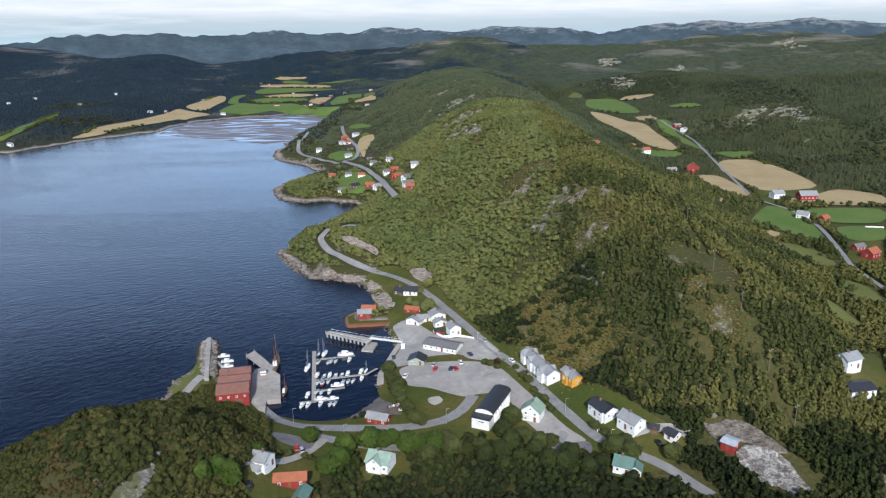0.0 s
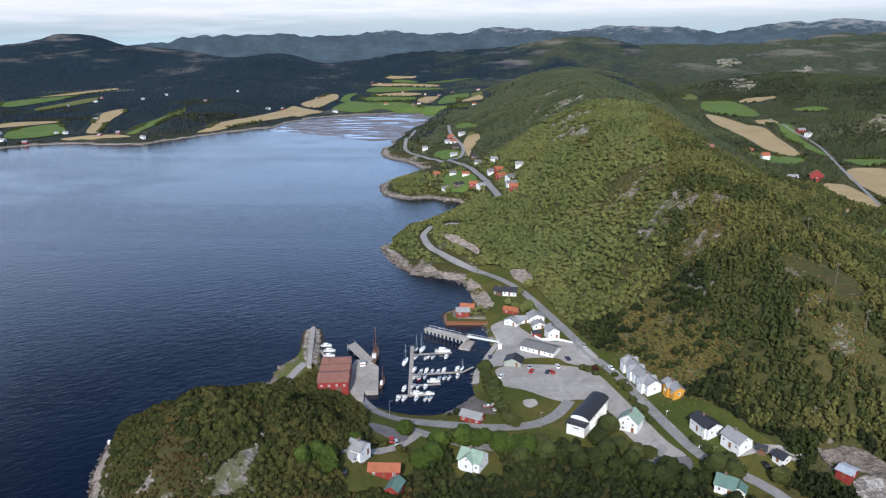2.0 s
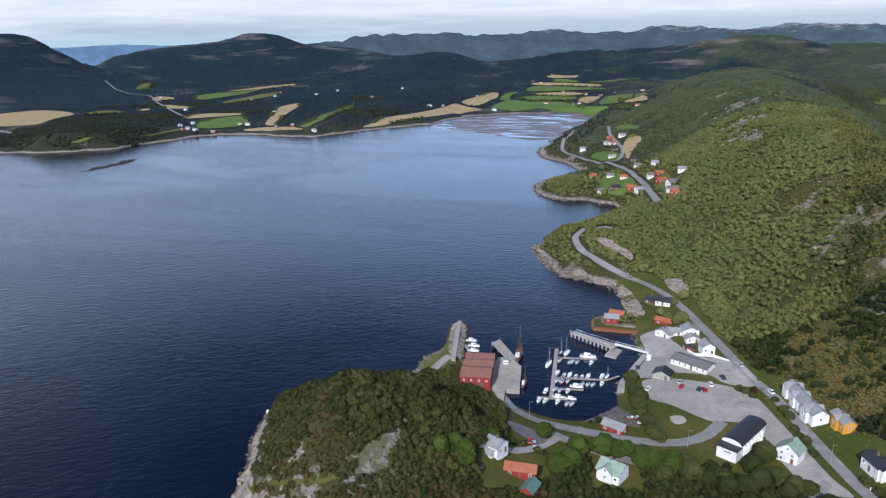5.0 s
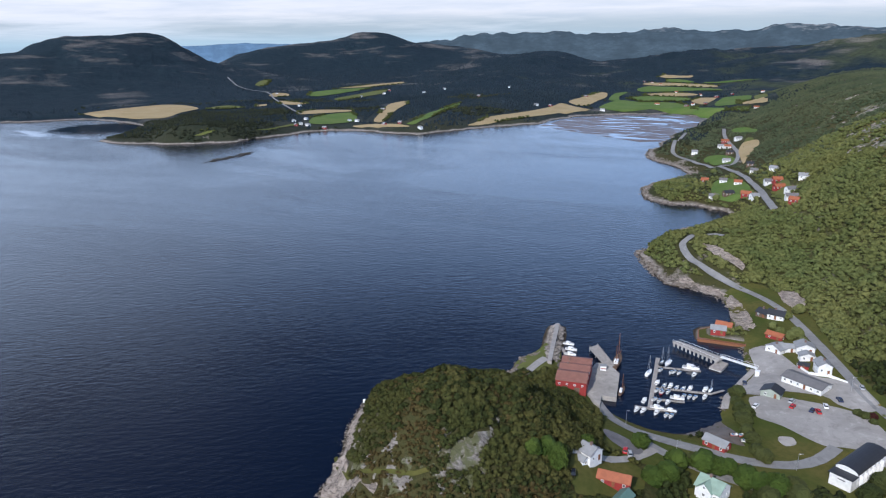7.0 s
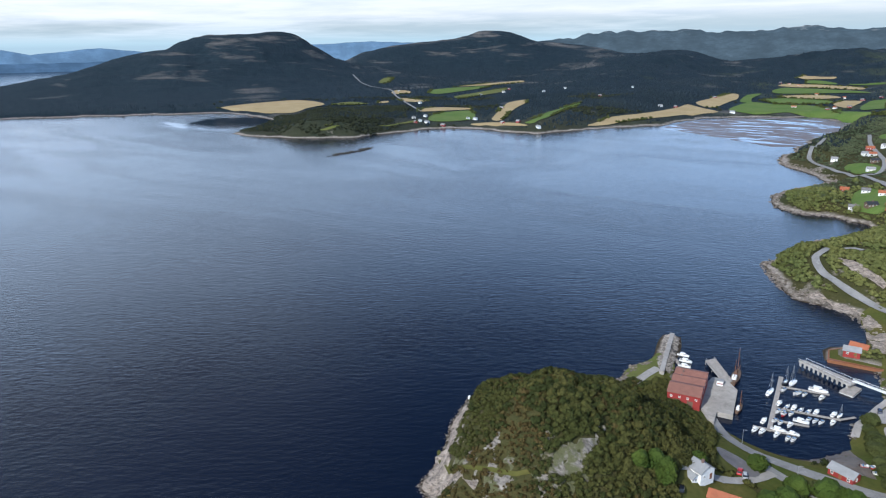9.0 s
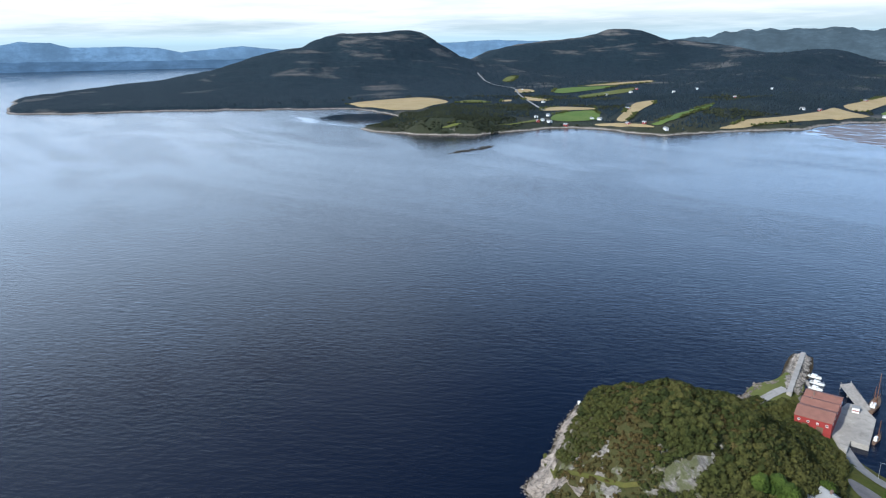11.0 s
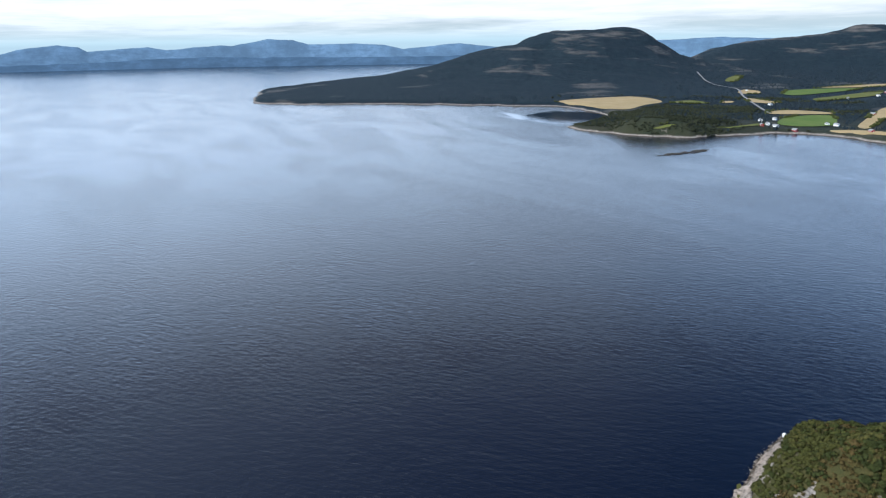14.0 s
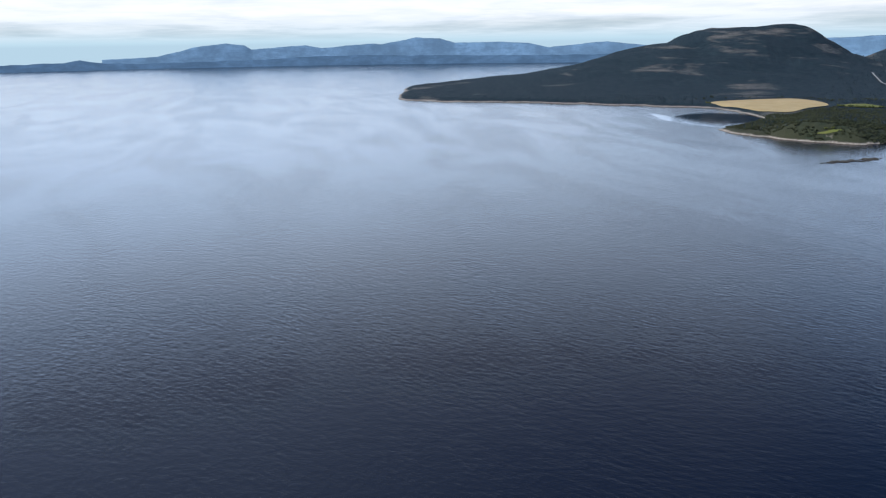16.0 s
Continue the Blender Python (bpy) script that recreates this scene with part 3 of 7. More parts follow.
def hills(X, Y, floor):
    up = np.zeros(X.shape)
    for pts, wl, wr, rough in RIDGES:
        bulge = np.zeros(X.shape)
        cx, cy = pts[-1][0] - pts[0][0], pts[-1][1] - pts[0][1]
        cl = math.hypot(cx, cy)
        grain = rough * 2.2 * fbm(X, Y, 1.6 * np.median(wl), 5)
        for i in range(len(pts) - 1):
            (x0, y0, z0), (x1, y1, z1) = pts[i], pts[i + 1]
            dx, dy = x1 - x0, y1 - y0
            t = np.clip(((X - x0) * dx + (Y - y0) * dy) / (dx * dx + dy * dy), 0, 1)
            ex, ey = X - x0 - t * dx, Y - y0 - t * dy
            d = ex * ex + ey * ey
            side = 0.5 + 0.5 * (cx * ey - cy * ex) / (cl * np.sqrt(d) + 4.0)
            w = side * (wl[i] + (wl[i + 1] - wl[i]) * t) + (1 - side) * (wr[i] + (wr[i + 1] - wr[i]) * t)
            q = d / (w * w * 1.5625)
            rise = np.maximum(z0 + (z1 - z0) * t - floor, 0) * np.exp(-q ** 1.05)
            bulge = np.maximum(bulge, rise * (1 + grain * np.clip(q * 1.6, 0.15, 1)))
        up = (up ** 4 + np.maximum(bulge, 0) ** 4) ** 0.25
    return up


AZ = np.concatenate([np.arange(-40, 112, 0.25), np.arange(112, 320, 4.0)])
R0, Q, NR = 42.0, 1.0163, 294
RR = R0 * Q ** np.arange(NR)


def lie(X, Y):
    r = np.hypot(X, Y)
    wob = fbm(X, Y, 40, 4) * np.clip(r / 500, 0.15, 2.5)
    d = coast_distance(X, Y) + np.clip(wob * 9, -25, 25) * np.clip((r - 150) / 300, 0.12, 1)
    floor = 3 + 0.004 * np.maximum(0, r - 625)
    z = floor * sstep(d, -2, 9 + r * 0.012) + np.where(d < 0, np.maximum(d * 0.25, -7), 0)
    h = hills(X, Y, floor) * sstep(d, 0, 10 + 0.018 * r)
    z = z + h
    far = np.clip((r - 1300) / 1200, 0, 1) * np.clip(h / 60, 0, 1)
    gully = (0.55 - np.abs(fbm(X, Y, 210, 5, 0.55)) * 2.6) * 20 * far * np.where(X < -1500, 0.12, 0.8)
    z = z + np.maximum(gully, -h * 0.3)
    return z + fbm(X, Y, 14, 3) * np.clip(h / 12, 0, 1) * 1.3 + fbm(X, Y, 120, 4) * np.clip(h / 25, 0, 1) * np.clip((r - 600) / 900, 0, 1) * np.where(X < -1500, 3.5, 9.0)


def make_ground():
    A, R = np.meshgrid(np.radians(AZ), RR)
    X, Y = -R * np.sin(A), R * np.cos(A)
    Z = lie(X, Y)
    na = len(AZ)
    i, j = np.meshgrid(np.arange(NR - 1), np.arange(na), indexing="ij")
    a = i * na + j
    b = i * na + (j + 1) % na
    F = np.stack([a, a + na, b + na, b], -1).reshape(-1, 4)
    V = np.stack([X, Y, Z], -1).reshape(-1, 3)
    # the patch under the camera closes the sheet
    V = np.vstack([V, [[0, 0, float(Z[0].mean())]]])
    half = np.arange(0, na - 1, 2)
    cap = np.stack([np.full(len(half), len(V) - 1), half, half + 1, (half + 2) % na], -1)
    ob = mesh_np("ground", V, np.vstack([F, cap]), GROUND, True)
    tagged(ob, "hilly ground with heath, scrub and bare rock by the sea", "ground", kind="structure")
    return Z


GZ = make_ground()
AZW = np.concatenate([AZ, [320.0]])
GZW = np.concatenate([GZ, GZ[:, :1]], 1)


def height(x, y):
    """Height of the ground sheet; works on arrays."""
    x, y = np.asarray(x, float), np.asarray(y, float)
    az = np.degrees(np.arctan2(-x, y))
    az = np.where(az < -40, az + 360, az)
    fi = np.clip(np.log(np.maximum(np.hypot(x, y), R0) / R0) / math.log(Q), 0, NR - 1.001)
    fj = np.interp(az, AZW, np.arange(len(AZW)))
    i, j = fi.astype(int), np.minimum(fj.astype(int), len(AZW) - 2)
    u, v = fi - i, fj - j
    return (GZW[i, j] * (1 - u) + GZW[i + 1, j] * u) * (1 - v) + (GZW[i, j + 1] * (1 - u) + GZW[i + 1, j + 1] * u) * v


def make_sea():
    n = 96
    V = [(0, 0, 0)]
    rings = (150, 400, 1000, 2200, 4960)
    for r in rings:
        V += [(r * math.cos(i * math.tau / n), r * math.sin(i * math.tau / n), 0) for i in range(n)]
    me = bpy.data.meshes.new("sea")
    faces = [(0, 1 + i, 1 + (i + 1) % n) for i in range(n)]
    for k in range(len(rings) - 1):
        faces += [(1 + k * n + i, 1 + (k + 1) * n + i, 1 + (k + 1) * n + (i + 1) % n, 1 + k * n + (i + 1) % n) for i in range(n)]
    me.from_pydata(V, [], faces)
    me.materials.append(m_sea())
    tagged(new("water", me), "dark blue fjord water with fine ripples and slicks", "water", kind="structure")


make_sea()


def drape(name, poly, mat, label, category, lift=0.25, rough=0.0, kind="structure"):
    """A piece of ground cover laid over the sheet inside a plan outline."""
    bm = bmesh.new()
    # softened outline
    pts = []
    n = len(poly)
    for i in range(n):
        (ax, ay), (bx, by) = poly[i], poly[(i + 1) % n]
        for s in (0.0, 0.33, 0.67):
            pts.append((ax + (bx - ax) * s, ay + (by - ay) * s))
    soft = []
    m = len(pts)
    for i in range(m):
        (a, b), (c, d), (e, f) = pts[i - 1], pts[i], pts[(i + 1) % m]
        sx, sy = (a + 2 * c + e) / 4, (b + 2 * d + f) / 4
        if rough:
            sx += rough * 2.2 * float(fbm(np.array(sx), np.array(sy), 7.0, 3))
            sy += rough * 2.2 * float(fbm(np.array(sx + 90), np.array(sy), 7.0, 3))
        soft.append((sx, sy))
    vs = [bm.verts.new((x, y, 0)) for x, y in soft]
    es = [bm.edges.new((vs[i], vs[(i + 1) % m])) for i in range(m)]
    bmesh.ops.triangle_fill(bm, edges=es, use_beauty=True, use_dissolve=False)
    size = max(max(p[0] for p in poly) - min(p[0] for p in poly), max(p[1] for p in poly) - min(p[1] for p in poly))
    step = max(1.6 if rough else 4.0, size / 26)
    for _ in range(5):
        long = [e for e in bm.edges if e.calc_length() > step]
        if not long or len(bm.verts) > 2500:
            break
        bmesh.ops.subdivide_edges(bm, edges=long, cuts=1)
        bmesh.ops.triangulate(bm, faces=[f for f in bm.faces if len(f.verts) > 3])
    co = np.array([v.co[:2] for v in bm.verts])
    rr = np.hypot(co[:, 0], co[:, 1])
    z = height(co[:, 0], co[:, 1]) + lift + rr * 0.0006 + (rough * 1.6 * fbm(co[:, 0], co[:, 1], 5.0, 4, 0.7) if rough else 0)
    for v, h in zip(bm.verts, z):
        v.co.z = h
    bmesh.ops.recalc_face_normals(bm, faces=bm.faces)
    me = bpy.data.meshes.new(name)
    bm.to_mesh(me)
    bm.free()
    if len(me.polygons) and me.polygons[0].normal.z < 0:
        me.flip_normals()
    me.materials.append(mat)
    me.polygons.foreach_set("use_smooth", [not rough] * len(me.polygons))
    return tagged(new(name, me), label, category, kind=kind)


def smooth_line(pts, step):
    """Points along a Catmull-Rom line through the given corners."""
    P = [Vector((*p[:2], 0)) for p in pts]
    P = [P[0] * 2 - P[1]] + P + [P[-1] * 2 - P[-2]]
    out = []
    for i in range(1, len(P) - 2):
        n = max(1, int((P[i + 1] - P[i]).length / step))
        for k in range(n):
            t = k / n
            out.append(0.5 * (2 * P[i] + (P[i + 1] - P[i - 1]) * t + (2 * P[i - 1] - 5 * P[i] + 4 * P[i + 1] - P[i + 2]) * t * t + (3 * P[i] - P[i - 1] - 3 * P[i + 1] + P[i + 2]) * t ** 3))
    out.append(P[-2])
    return out


ROAD_LINES = []


def road(name, pts, width, mat, label, lift=0.35, step=5.0):
    line = smooth_line(pts, step)
    V, F = [], []
    for i, p in enumerate(line):
        a, b = line[max(i - 1, 0)], line[min(i + 1, len(line) - 1)]
        side = Vector((-(b - a).y, (b - a).x, 0)).normalized()
        zc = float(height(p.x, p.y))
        for s in (-0.5, -0.17, 0.17, 0.5):
            q = p + side * width * s
            V.append((q.x, q.y, max(zc * 0.5 + 0.5 * float(height(q.x, q.y)), float(height(q.x, q.y)) - 0.1) + lift + q.length * 0.0006))
        if i:
            k = 4 * i
            F += [(k - 4 + s, k - 3 + s, k + 1 + s, k + s) for s in range(3)]
    ROAD_LINES.append((np.array([p[:2] for p in line]), width))
    ob = mesh_np(name, V, F, mat, True)
    ob.data.flip_normals()
    return tagged(ob, label, "road", kind="structure")

# ---- fields, lawns and paved ground ----
FIELDS = []


def field(mat, poly, label, name="field", lift=0.3):
    FIELDS.append(poly)
    drape(name, poly, mat, label, "field", lift)


GOLD = "golden stubble field after the harvest"
GREEN = "bright green mown hay field in the valley"
PASTURE = "yellow-green rough pasture between woods"
BEACH_GOLD = "golden stubble field along the beach"
field(FIELD_GREEN, [(285.2, 1420.2), (330.5, 1638.2), (384.7, 1660.4), (396.4, 1575.1), (391.5, 1377.4), (346.5, 1372.0)], GREEN)
field(GRASS, [(285.7, 1659.6), (321.3, 1771.1), (339.6, 1735.1), (328.4, 1676.1), (288.0, 1598.3)], PASTURE)
field(STUBBLE, [(396.7, 1603.7), (427.0, 1649.6), (465.9, 1605.8), (468.6, 1571.6), (430.5, 1565.9), (403.7, 1581.3)], GOLD)
field(FIELD_GREEN, [(442.2, 1420.8), (478.4, 1413.2), (497.9, 1389.5), (497.9, 1364.0), (460.2, 1389.8)], GREEN)
field(STUBBLE, [(278.6, 1359.0), (308.1, 1346.2), (330.7, 1228.1), (335.1, 1109.3), (316.3, 929.5), (295.2, 921.6), (276.7, 962.0), (276.7, 1087.9), (269.8, 1217.7)], GOLD)
field(STUBBLE, [(355.3, 1322.2), (391.2, 1337.6), (393.6, 1281.7), (364.2, 1208.8), (349.8, 1226.3)], GOLD)
field(FIELD_GREEN, [(370.5, 1257.8), (378.2, 1223.6), (361.4, 1080.8), (350.3, 951.4), (348.1, 903.9), (367.4, 916.3), (407.0, 922.7), (391.9, 878.5), (361.2, 863.7), (353.5, 898.9), (341.1, 947.1), (338.8, 1010.7), (345.4, 1128.9)], GREEN)
field(STUBBLE, [(328.9, 833.7), (347.9, 856.4), (384.8, 853.8), (388.7, 775.1), (380.7, 692.9), (341.7, 676.3), (310.9, 675.4), (311.9, 725.7), (311.9, 780.1)], GOLD)
field(STUBBLE, [(272.9, 749.6), (299.1, 754.3), (299.3, 708.9), (297.9, 671.0), (292.3, 651.2), (281.9, 651.8), (269.6, 691.1)], GOLD)
field(FIELD_GREEN, [(224.4, 860.7), (238.5, 902.7), (309.7, 920.5), (308.1, 893.3), (282.2, 856.8), (240.7, 831.9)], GREEN)
field(STUBBLE, [(353.2, 655.3), (390.2, 684.1), (419.7, 651.5), (393.9, 609.0), (362.0, 612.9), (307.8, 626.9), (326.6, 644.5)], GOLD)
field(FIELD_GREEN, [(317.4, 604.4), (390.2, 602.7), (357.0, 548.0), (313.2, 553.7), (312.1, 574.3)], GREEN)
field(FIELD_GREEN, [(247.0, 549.3), (290.4, 616.6), (305.7, 600.8), (298.4, 547.2), (286.8, 506.1), (269.4, 506.8), (262.2, 528.0), (249.3, 538.7)], GREEN)
field(FIELD_GREEN, [(310.8, 543.2), (352.9, 541.2), (328.0, 500.0), (300.1, 501.0)], GREEN)
field(GRASS, [(234.6, 485.8), (258.6, 484.9), (264.9, 451.3), (247.6, 422.4), (242.5, 452.0)], PASTURE)
field(GRASS, [(243.5, 412.8), (255.5, 396.0), (248.3, 368.5), (237.4, 370.5), (228.2, 377.0)], PASTURE)
field(GRASS, [(209.8, 365.2), (212.8, 348.8), (214.7, 333.7), (204.4, 328.2), (202.8, 341.4)], PASTURE)
field(STUBBLE, [(247.8, 634.6), (259.0, 634.0), (257.1, 603.2), (249.1, 595.3)], GOLD)
field(STUBBLE, [(243.7, 523.7), (255.7, 523.2), (257.6, 508.8), (245.8, 501.5), (238.8, 509.5)], GOLD)
field(FIELD_GREEN, [(-474.7, 1494.4), (-488.6, 1715.8), (-428.8, 1665.7), (-346.3, 1680.7), (-271.4, 1552.5), (-194.3, 1354.1), (-259.7, 1481.4), (-338.2, 1518.8), (-384.4, 1487.1), (-418.5, 1461.3)], GREEN)
field(FIELD_GREEN, [(-506.8, 1685.5), (-546.4, 1882.3), (-525.0, 1958.9), (-509.9, 1792.9), (-469.7, 1671.2)], GREEN)
field(FIELD_GREEN, [(-480.0, 1759.7), (-451.9, 1845.5), (-337.8, 1816.9), (-322.1, 1730.3), (-377.6, 1702.6), (-429.3, 1694.5)], GREEN)
field(STUBBLE, [(-478.0, 1892.6), (-433.1, 1960.7), (-365.6, 1970.4), (-331.7, 1907.4), (-379.3, 1845.4), (-454.7, 1857.1)], GOLD)
field(FIELD_GREEN, [(-534.1, 2055.7), (-528.7, 2168.5), (-476.8, 2164.1), (-336.4, 2133.6), (-297.0, 2091.0), (-358.3, 2065.1), (-441.5, 1999.8), (-502.4, 1960.7)], GREEN)
field(STUBBLE, [(-563.2, 2205.2), (-560.0, 2300.8), (-470.7, 2304.4), (-331.4, 2215.3), (-340.0, 2157.4), (-483.5, 2195.4)], GOLD)
field(FIELD_GREEN, [(-511.9, 2328.4), (-528.3, 2406.7), (-445.8, 2366.4), (-417.6, 2310.6)], GREEN)
field(STUBBLE, [(-572.7, 2478.7), (-571.1, 2561.1), (-503.5, 2473.3), (-452.5, 2458.7), (-453.4, 2409.7), (-532.5, 2426.3)], GOLD)
field(FIELD_GREEN, [(-400.6, 2317.6), (-328.3, 2320.9), (-234.4, 2384.5), (-242.5, 2371.6), (-322.4, 2277.3), (-384.7, 2275.7)], GREEN)
field(STUBBLE, [(-322.1, 1730.3), (-318.3, 1828.5), (-273.1, 1815.6), (-272.3, 1674.0), (-275.3, 1612.7), (-306.5, 1680.3)], GOLD)
field(FIELD_GREEN, [(-258.2, 1668.1), (-262.4, 1841.4), (-206.8, 1864.6), (-179.4, 1614.1), (-214.1, 1686.5), (-188.0, 1496.2), (-218.2, 1524.5), (-237.7, 1533.7)], GREEN)
field(STUBBLE, [(-187.5, 1512.4), (-178.6, 1606.1), (-122.6, 1374.5), (-130.9, 1369.8), (-156.4, 1403.3)], GOLD)
field(GRASS, [(-187.4, 1725.9), (-159.0, 1744.8), (-131.1, 1397.9), (-173.5, 1618.7)], PASTURE)
field(FIELD_GREEN, [(-290.7, 1557.1), (-213.8, 1492.8), (-150.9, 1351.6), (-145.3, 1299.9), (-263.4, 1505.1)], GREEN)
field(STUBBLE, [(-587.4, 1110.2), (-585.0, 1160.9), (-600.3, 1233.7), (-573.5, 1360.0), (-565.3, 1484.0), (-577.9, 1568.9), (-527.4, 1510.6), (-460.6, 1448.5), (-499.1, 1393.3), (-535.9, 1267.4), (-561.1, 1168.2)], BEACH_GOLD)
field(STUBBLE, [(-577.5, 1603.2), (-578.1, 1721.5), (-582.8, 1871.4), (-561.5, 1873.7), (-528.1, 1758.4), (-522.7, 1672.2), (-504.1, 1531.1), (-528.4, 1531.4)], GOLD)
field(FIELD_GREEN, [(-661.0, 1058.6), (-697.0, 1149.1), (-751.4, 1312.1), (-783.2, 1463.6), (-727.7, 1348.1), (-682.8, 1190.0), (-648.5, 1066.3)], GREEN)
field(STUBBLE, [(-1425.6, 933.4), (-1440.3, 1052.7), (-1429.5, 1164.9), (-1364.8, 1173.6), (-1270.8, 1135.2), (-1246.1, 1053.9), (-1179.5, 958.7), (-1223.8, 934.8), (-1315.7, 945.1)], BEACH_GOLD)
field(GRASS, [(-1254.6, 1129.3), (-1279.5, 1179.2), (-1273.7, 1220.4), (-1213.0, 1208.2), (-1197.0, 1201.5), (-1214.9, 1154.6)], PASTURE)
field(STUBBLE, [(-1191.2, 1224.1), (-1219.8, 1257.6), (-1212.1, 1281.6), (-1182.0, 1249.5)], GOLD)
field(GRASS, [(-1638.4, 1681.9), (-1713.5, 1792.9), (-1716.8, 1844.7), (-1628.5, 1730.1), (-1603.2, 1671.4)], PASTURE)
field(STUBBLE, [(-1368.8, 1452.7), (-1433.3, 1545.7), (-1378.9, 1546.5), (-1325.0, 1492.8), (-1327.3, 1442.2)], GOLD)
field(STUBBLE, [(-1232.8, 1338.9), (-1246.9, 1369.4), (-1127.4, 1335.9), (-1129.9, 1296.8), (-1174.3, 1289.4)], GOLD)
field(FIELD_GREEN, [(-1288.1, 1519.5), (-1355.4, 1619.7), (-1355.0, 1712.8), (-1317.5, 1836.3), (-1296.2, 1836.7), (-1268.1, 1738.7), (-1245.9, 1574.7), (-1241.0, 1506.7)], GREEN)
field(STUBBLE, [(-1377.4, 1741.0), (-1388.5, 1967.4), (-1381.4, 2145.8), (-1323.5, 2073.7), (-1326.2, 1879.2)], GOLD)
field(GRASS, [(-1164.1, 1471.2), (-1181.6, 1593.8), (-1213.1, 1719.1), (-1210.5, 1803.4), (-1134.2, 1661.9), (-1121.9, 1538.4), (-1108.3, 1423.4)], PASTURE)
field(STUBBLE, [(-1014.5, 1163.9), (-1017.3, 1224.6), (-943.7, 1252.2), (-916.2, 1227.8), (-961.1, 1156.8), (-981.3, 1129.2)], GOLD)
field(FIELD_GREEN, [(-917.0, 1089.4), (-932.2, 1149.5), (-914.8, 1213.9), (-855.7, 1158.2), (-798.0, 1076.5), (-817.5, 1015.9), (-853.2, 1002.0)], GREEN)
field(STUBBLE, [(-771.6, 1090.7), (-836.6, 1206.3), (-888.0, 1302.0), (-938.1, 1398.5), (-925.3, 1464.1), (-879.3, 1379.6), (-826.0, 1242.5), (-748.0, 1097.3), (-740.7, 1068.4)], GOLD)
field(STUBBLE, [(-765.6, 1015.8), (-744.5, 1055.9), (-669.6, 1034.1), (-648.8, 1028.5), (-650.6, 1022.6), (-719.1, 1020.0), (-752.7, 1015.5)], BEACH_GOLD)
field(FIELD_GREEN, [(-665.6, 1036.8), (-659.9, 1064.0), (-715.1, 1236.1), (-781.1, 1423.8), (-722.3, 1305.5), (-659.4, 1120.4), (-642.9, 1036.9)], GREEN)
field(GRASS, [(-890.6, 768.0), (-881.1, 796.8), (-871.8, 807.0), (-881.7, 784.3)], PASTURE)
field(GRASS, [(-853.1, 860.9), (-847.1, 911.0), (-866.3, 985.3), (-850.7, 983.0), (-841.8, 905.0)], PASTURE)
road("road", [(-1810.8, 1741.0), (-1588.3, 1585.2), (-1442.6, 1531.6), (-1284.7, 1389.0), (-1068.7, 1206.8), (-986.4, 1140.6)], 5.0, ASPHALT, "pale road over the low pass", 0.6, 20.0)

PATCH = "patch of pale farmland between woods"
field(GRASS, [(-113.3, 1000.5), (-98.6, 974.1), (-94.7, 893.3), (-103.6, 895.5)], PATCH)
road("road", [(-39.6, 581.5), (-62.8, 684.6), (-88.4, 766.0), (-123.4, 837.3), (-183.0, 919.1), (-199.7, 989.9), (-214.2, 1133.6)], 5.0, ASPHALT, "grey asphalt road through the hamlet by the shore")
road("road", [(-123.4, 837.3), (-103.0, 827.3), (-108.8, 902.2), (-140.8, 1025.4), (-157.7, 1120.7)], 4.6, ASPHALT, "grey asphalt side road between houses")
road("road", [(-69.0, 541.6), (-81.3, 544.3), (-83.6, 492.5), (-86.6, 480.5), (-77.5, 461.9), (-61.7, 447.1), (-33.4, 427.6), (-13.2, 399.2), (2.7, 361.4), (20.7, 318.9), (34.5, 292.0), (48.7, 254.1), (58.1, 233.9), (66.6, 225.2), (77.8, 214.7), (88.0, 199.2)], 4.4, ASPHALT, "grey asphalt coast road at the foot of the hill")
road("road", [(293.5, 660.5), (324.9, 823.0), (368.0, 1049.2), (362.0, 1172.1), (393.0, 1344.3)], 3.4, ASPHALT, "pale farm road across the fields")
road("road", [(292.9, 628.4), (302.9, 594.8), (298.7, 539.0), (278.1, 468.6), (268.4, 437.3), (262.8, 392.8)], 3.4, ASPHALT, "pale farm road across the fields")


# the power line's clearing down the ridge
LINE = [(202.5, 631.4), (124.8, 348.4), (118.2, 292.5), (120.3, 265.6), (124.9, 246.0), (126.3, 225.1)]
ROAD_LINES.append((np.array(LINE), -0.6))


def forest_free(X, Y):
    margin = np.clip(np.hypot(X, Y) * 0.014 - 3, 1.0, np.where(X > 0, 5.0, 16.0))
    # open ground on the side from which the low fields are overlooked
    front = np.clip((np.hypot(X, Y) - 300) / 900, 0, 1) * 0.03
    bad = np.zeros(X.shape, bool)
    for poly in FIELDS:
        near = np.hypot(X - np.mean([q[0] for q in poly]), Y - np.mean([q[1] for q in poly])) < 700
        x, y, m, g = X[near], Y[near], margin[near], front[near]
        for ox, oy, og in ((0, 0, 0), (1, 0, 0), (-1, 0, 0), (0, 1, 0), (0, -1, 0), (0, 0, 0.5), (0, 0, 1)):
            bad[near] |= inside(x * (1 + og * g) + ox * m, y * (1 + og * g) + oy * m, poly)
    for line, w in ROAD_LINES:
        for (x0, y0), (x1, y1) in zip(line[:-1], line[1:]):
            dx, dy = x1 - x0, y1 - y0
            t = np.clip(((X - x0) * dx + (Y - y0) * dy) / (dx * dx + dy * dy + 1e-9), 0, 1)
            bad |= (X - x0 - t * dx) ** 2 + (Y - y0 - t * dy) ** 2 < (w * 0.5 + 2.5) ** 2
    return bad

# ---- woods ----
RS = np.random.RandomState(11)


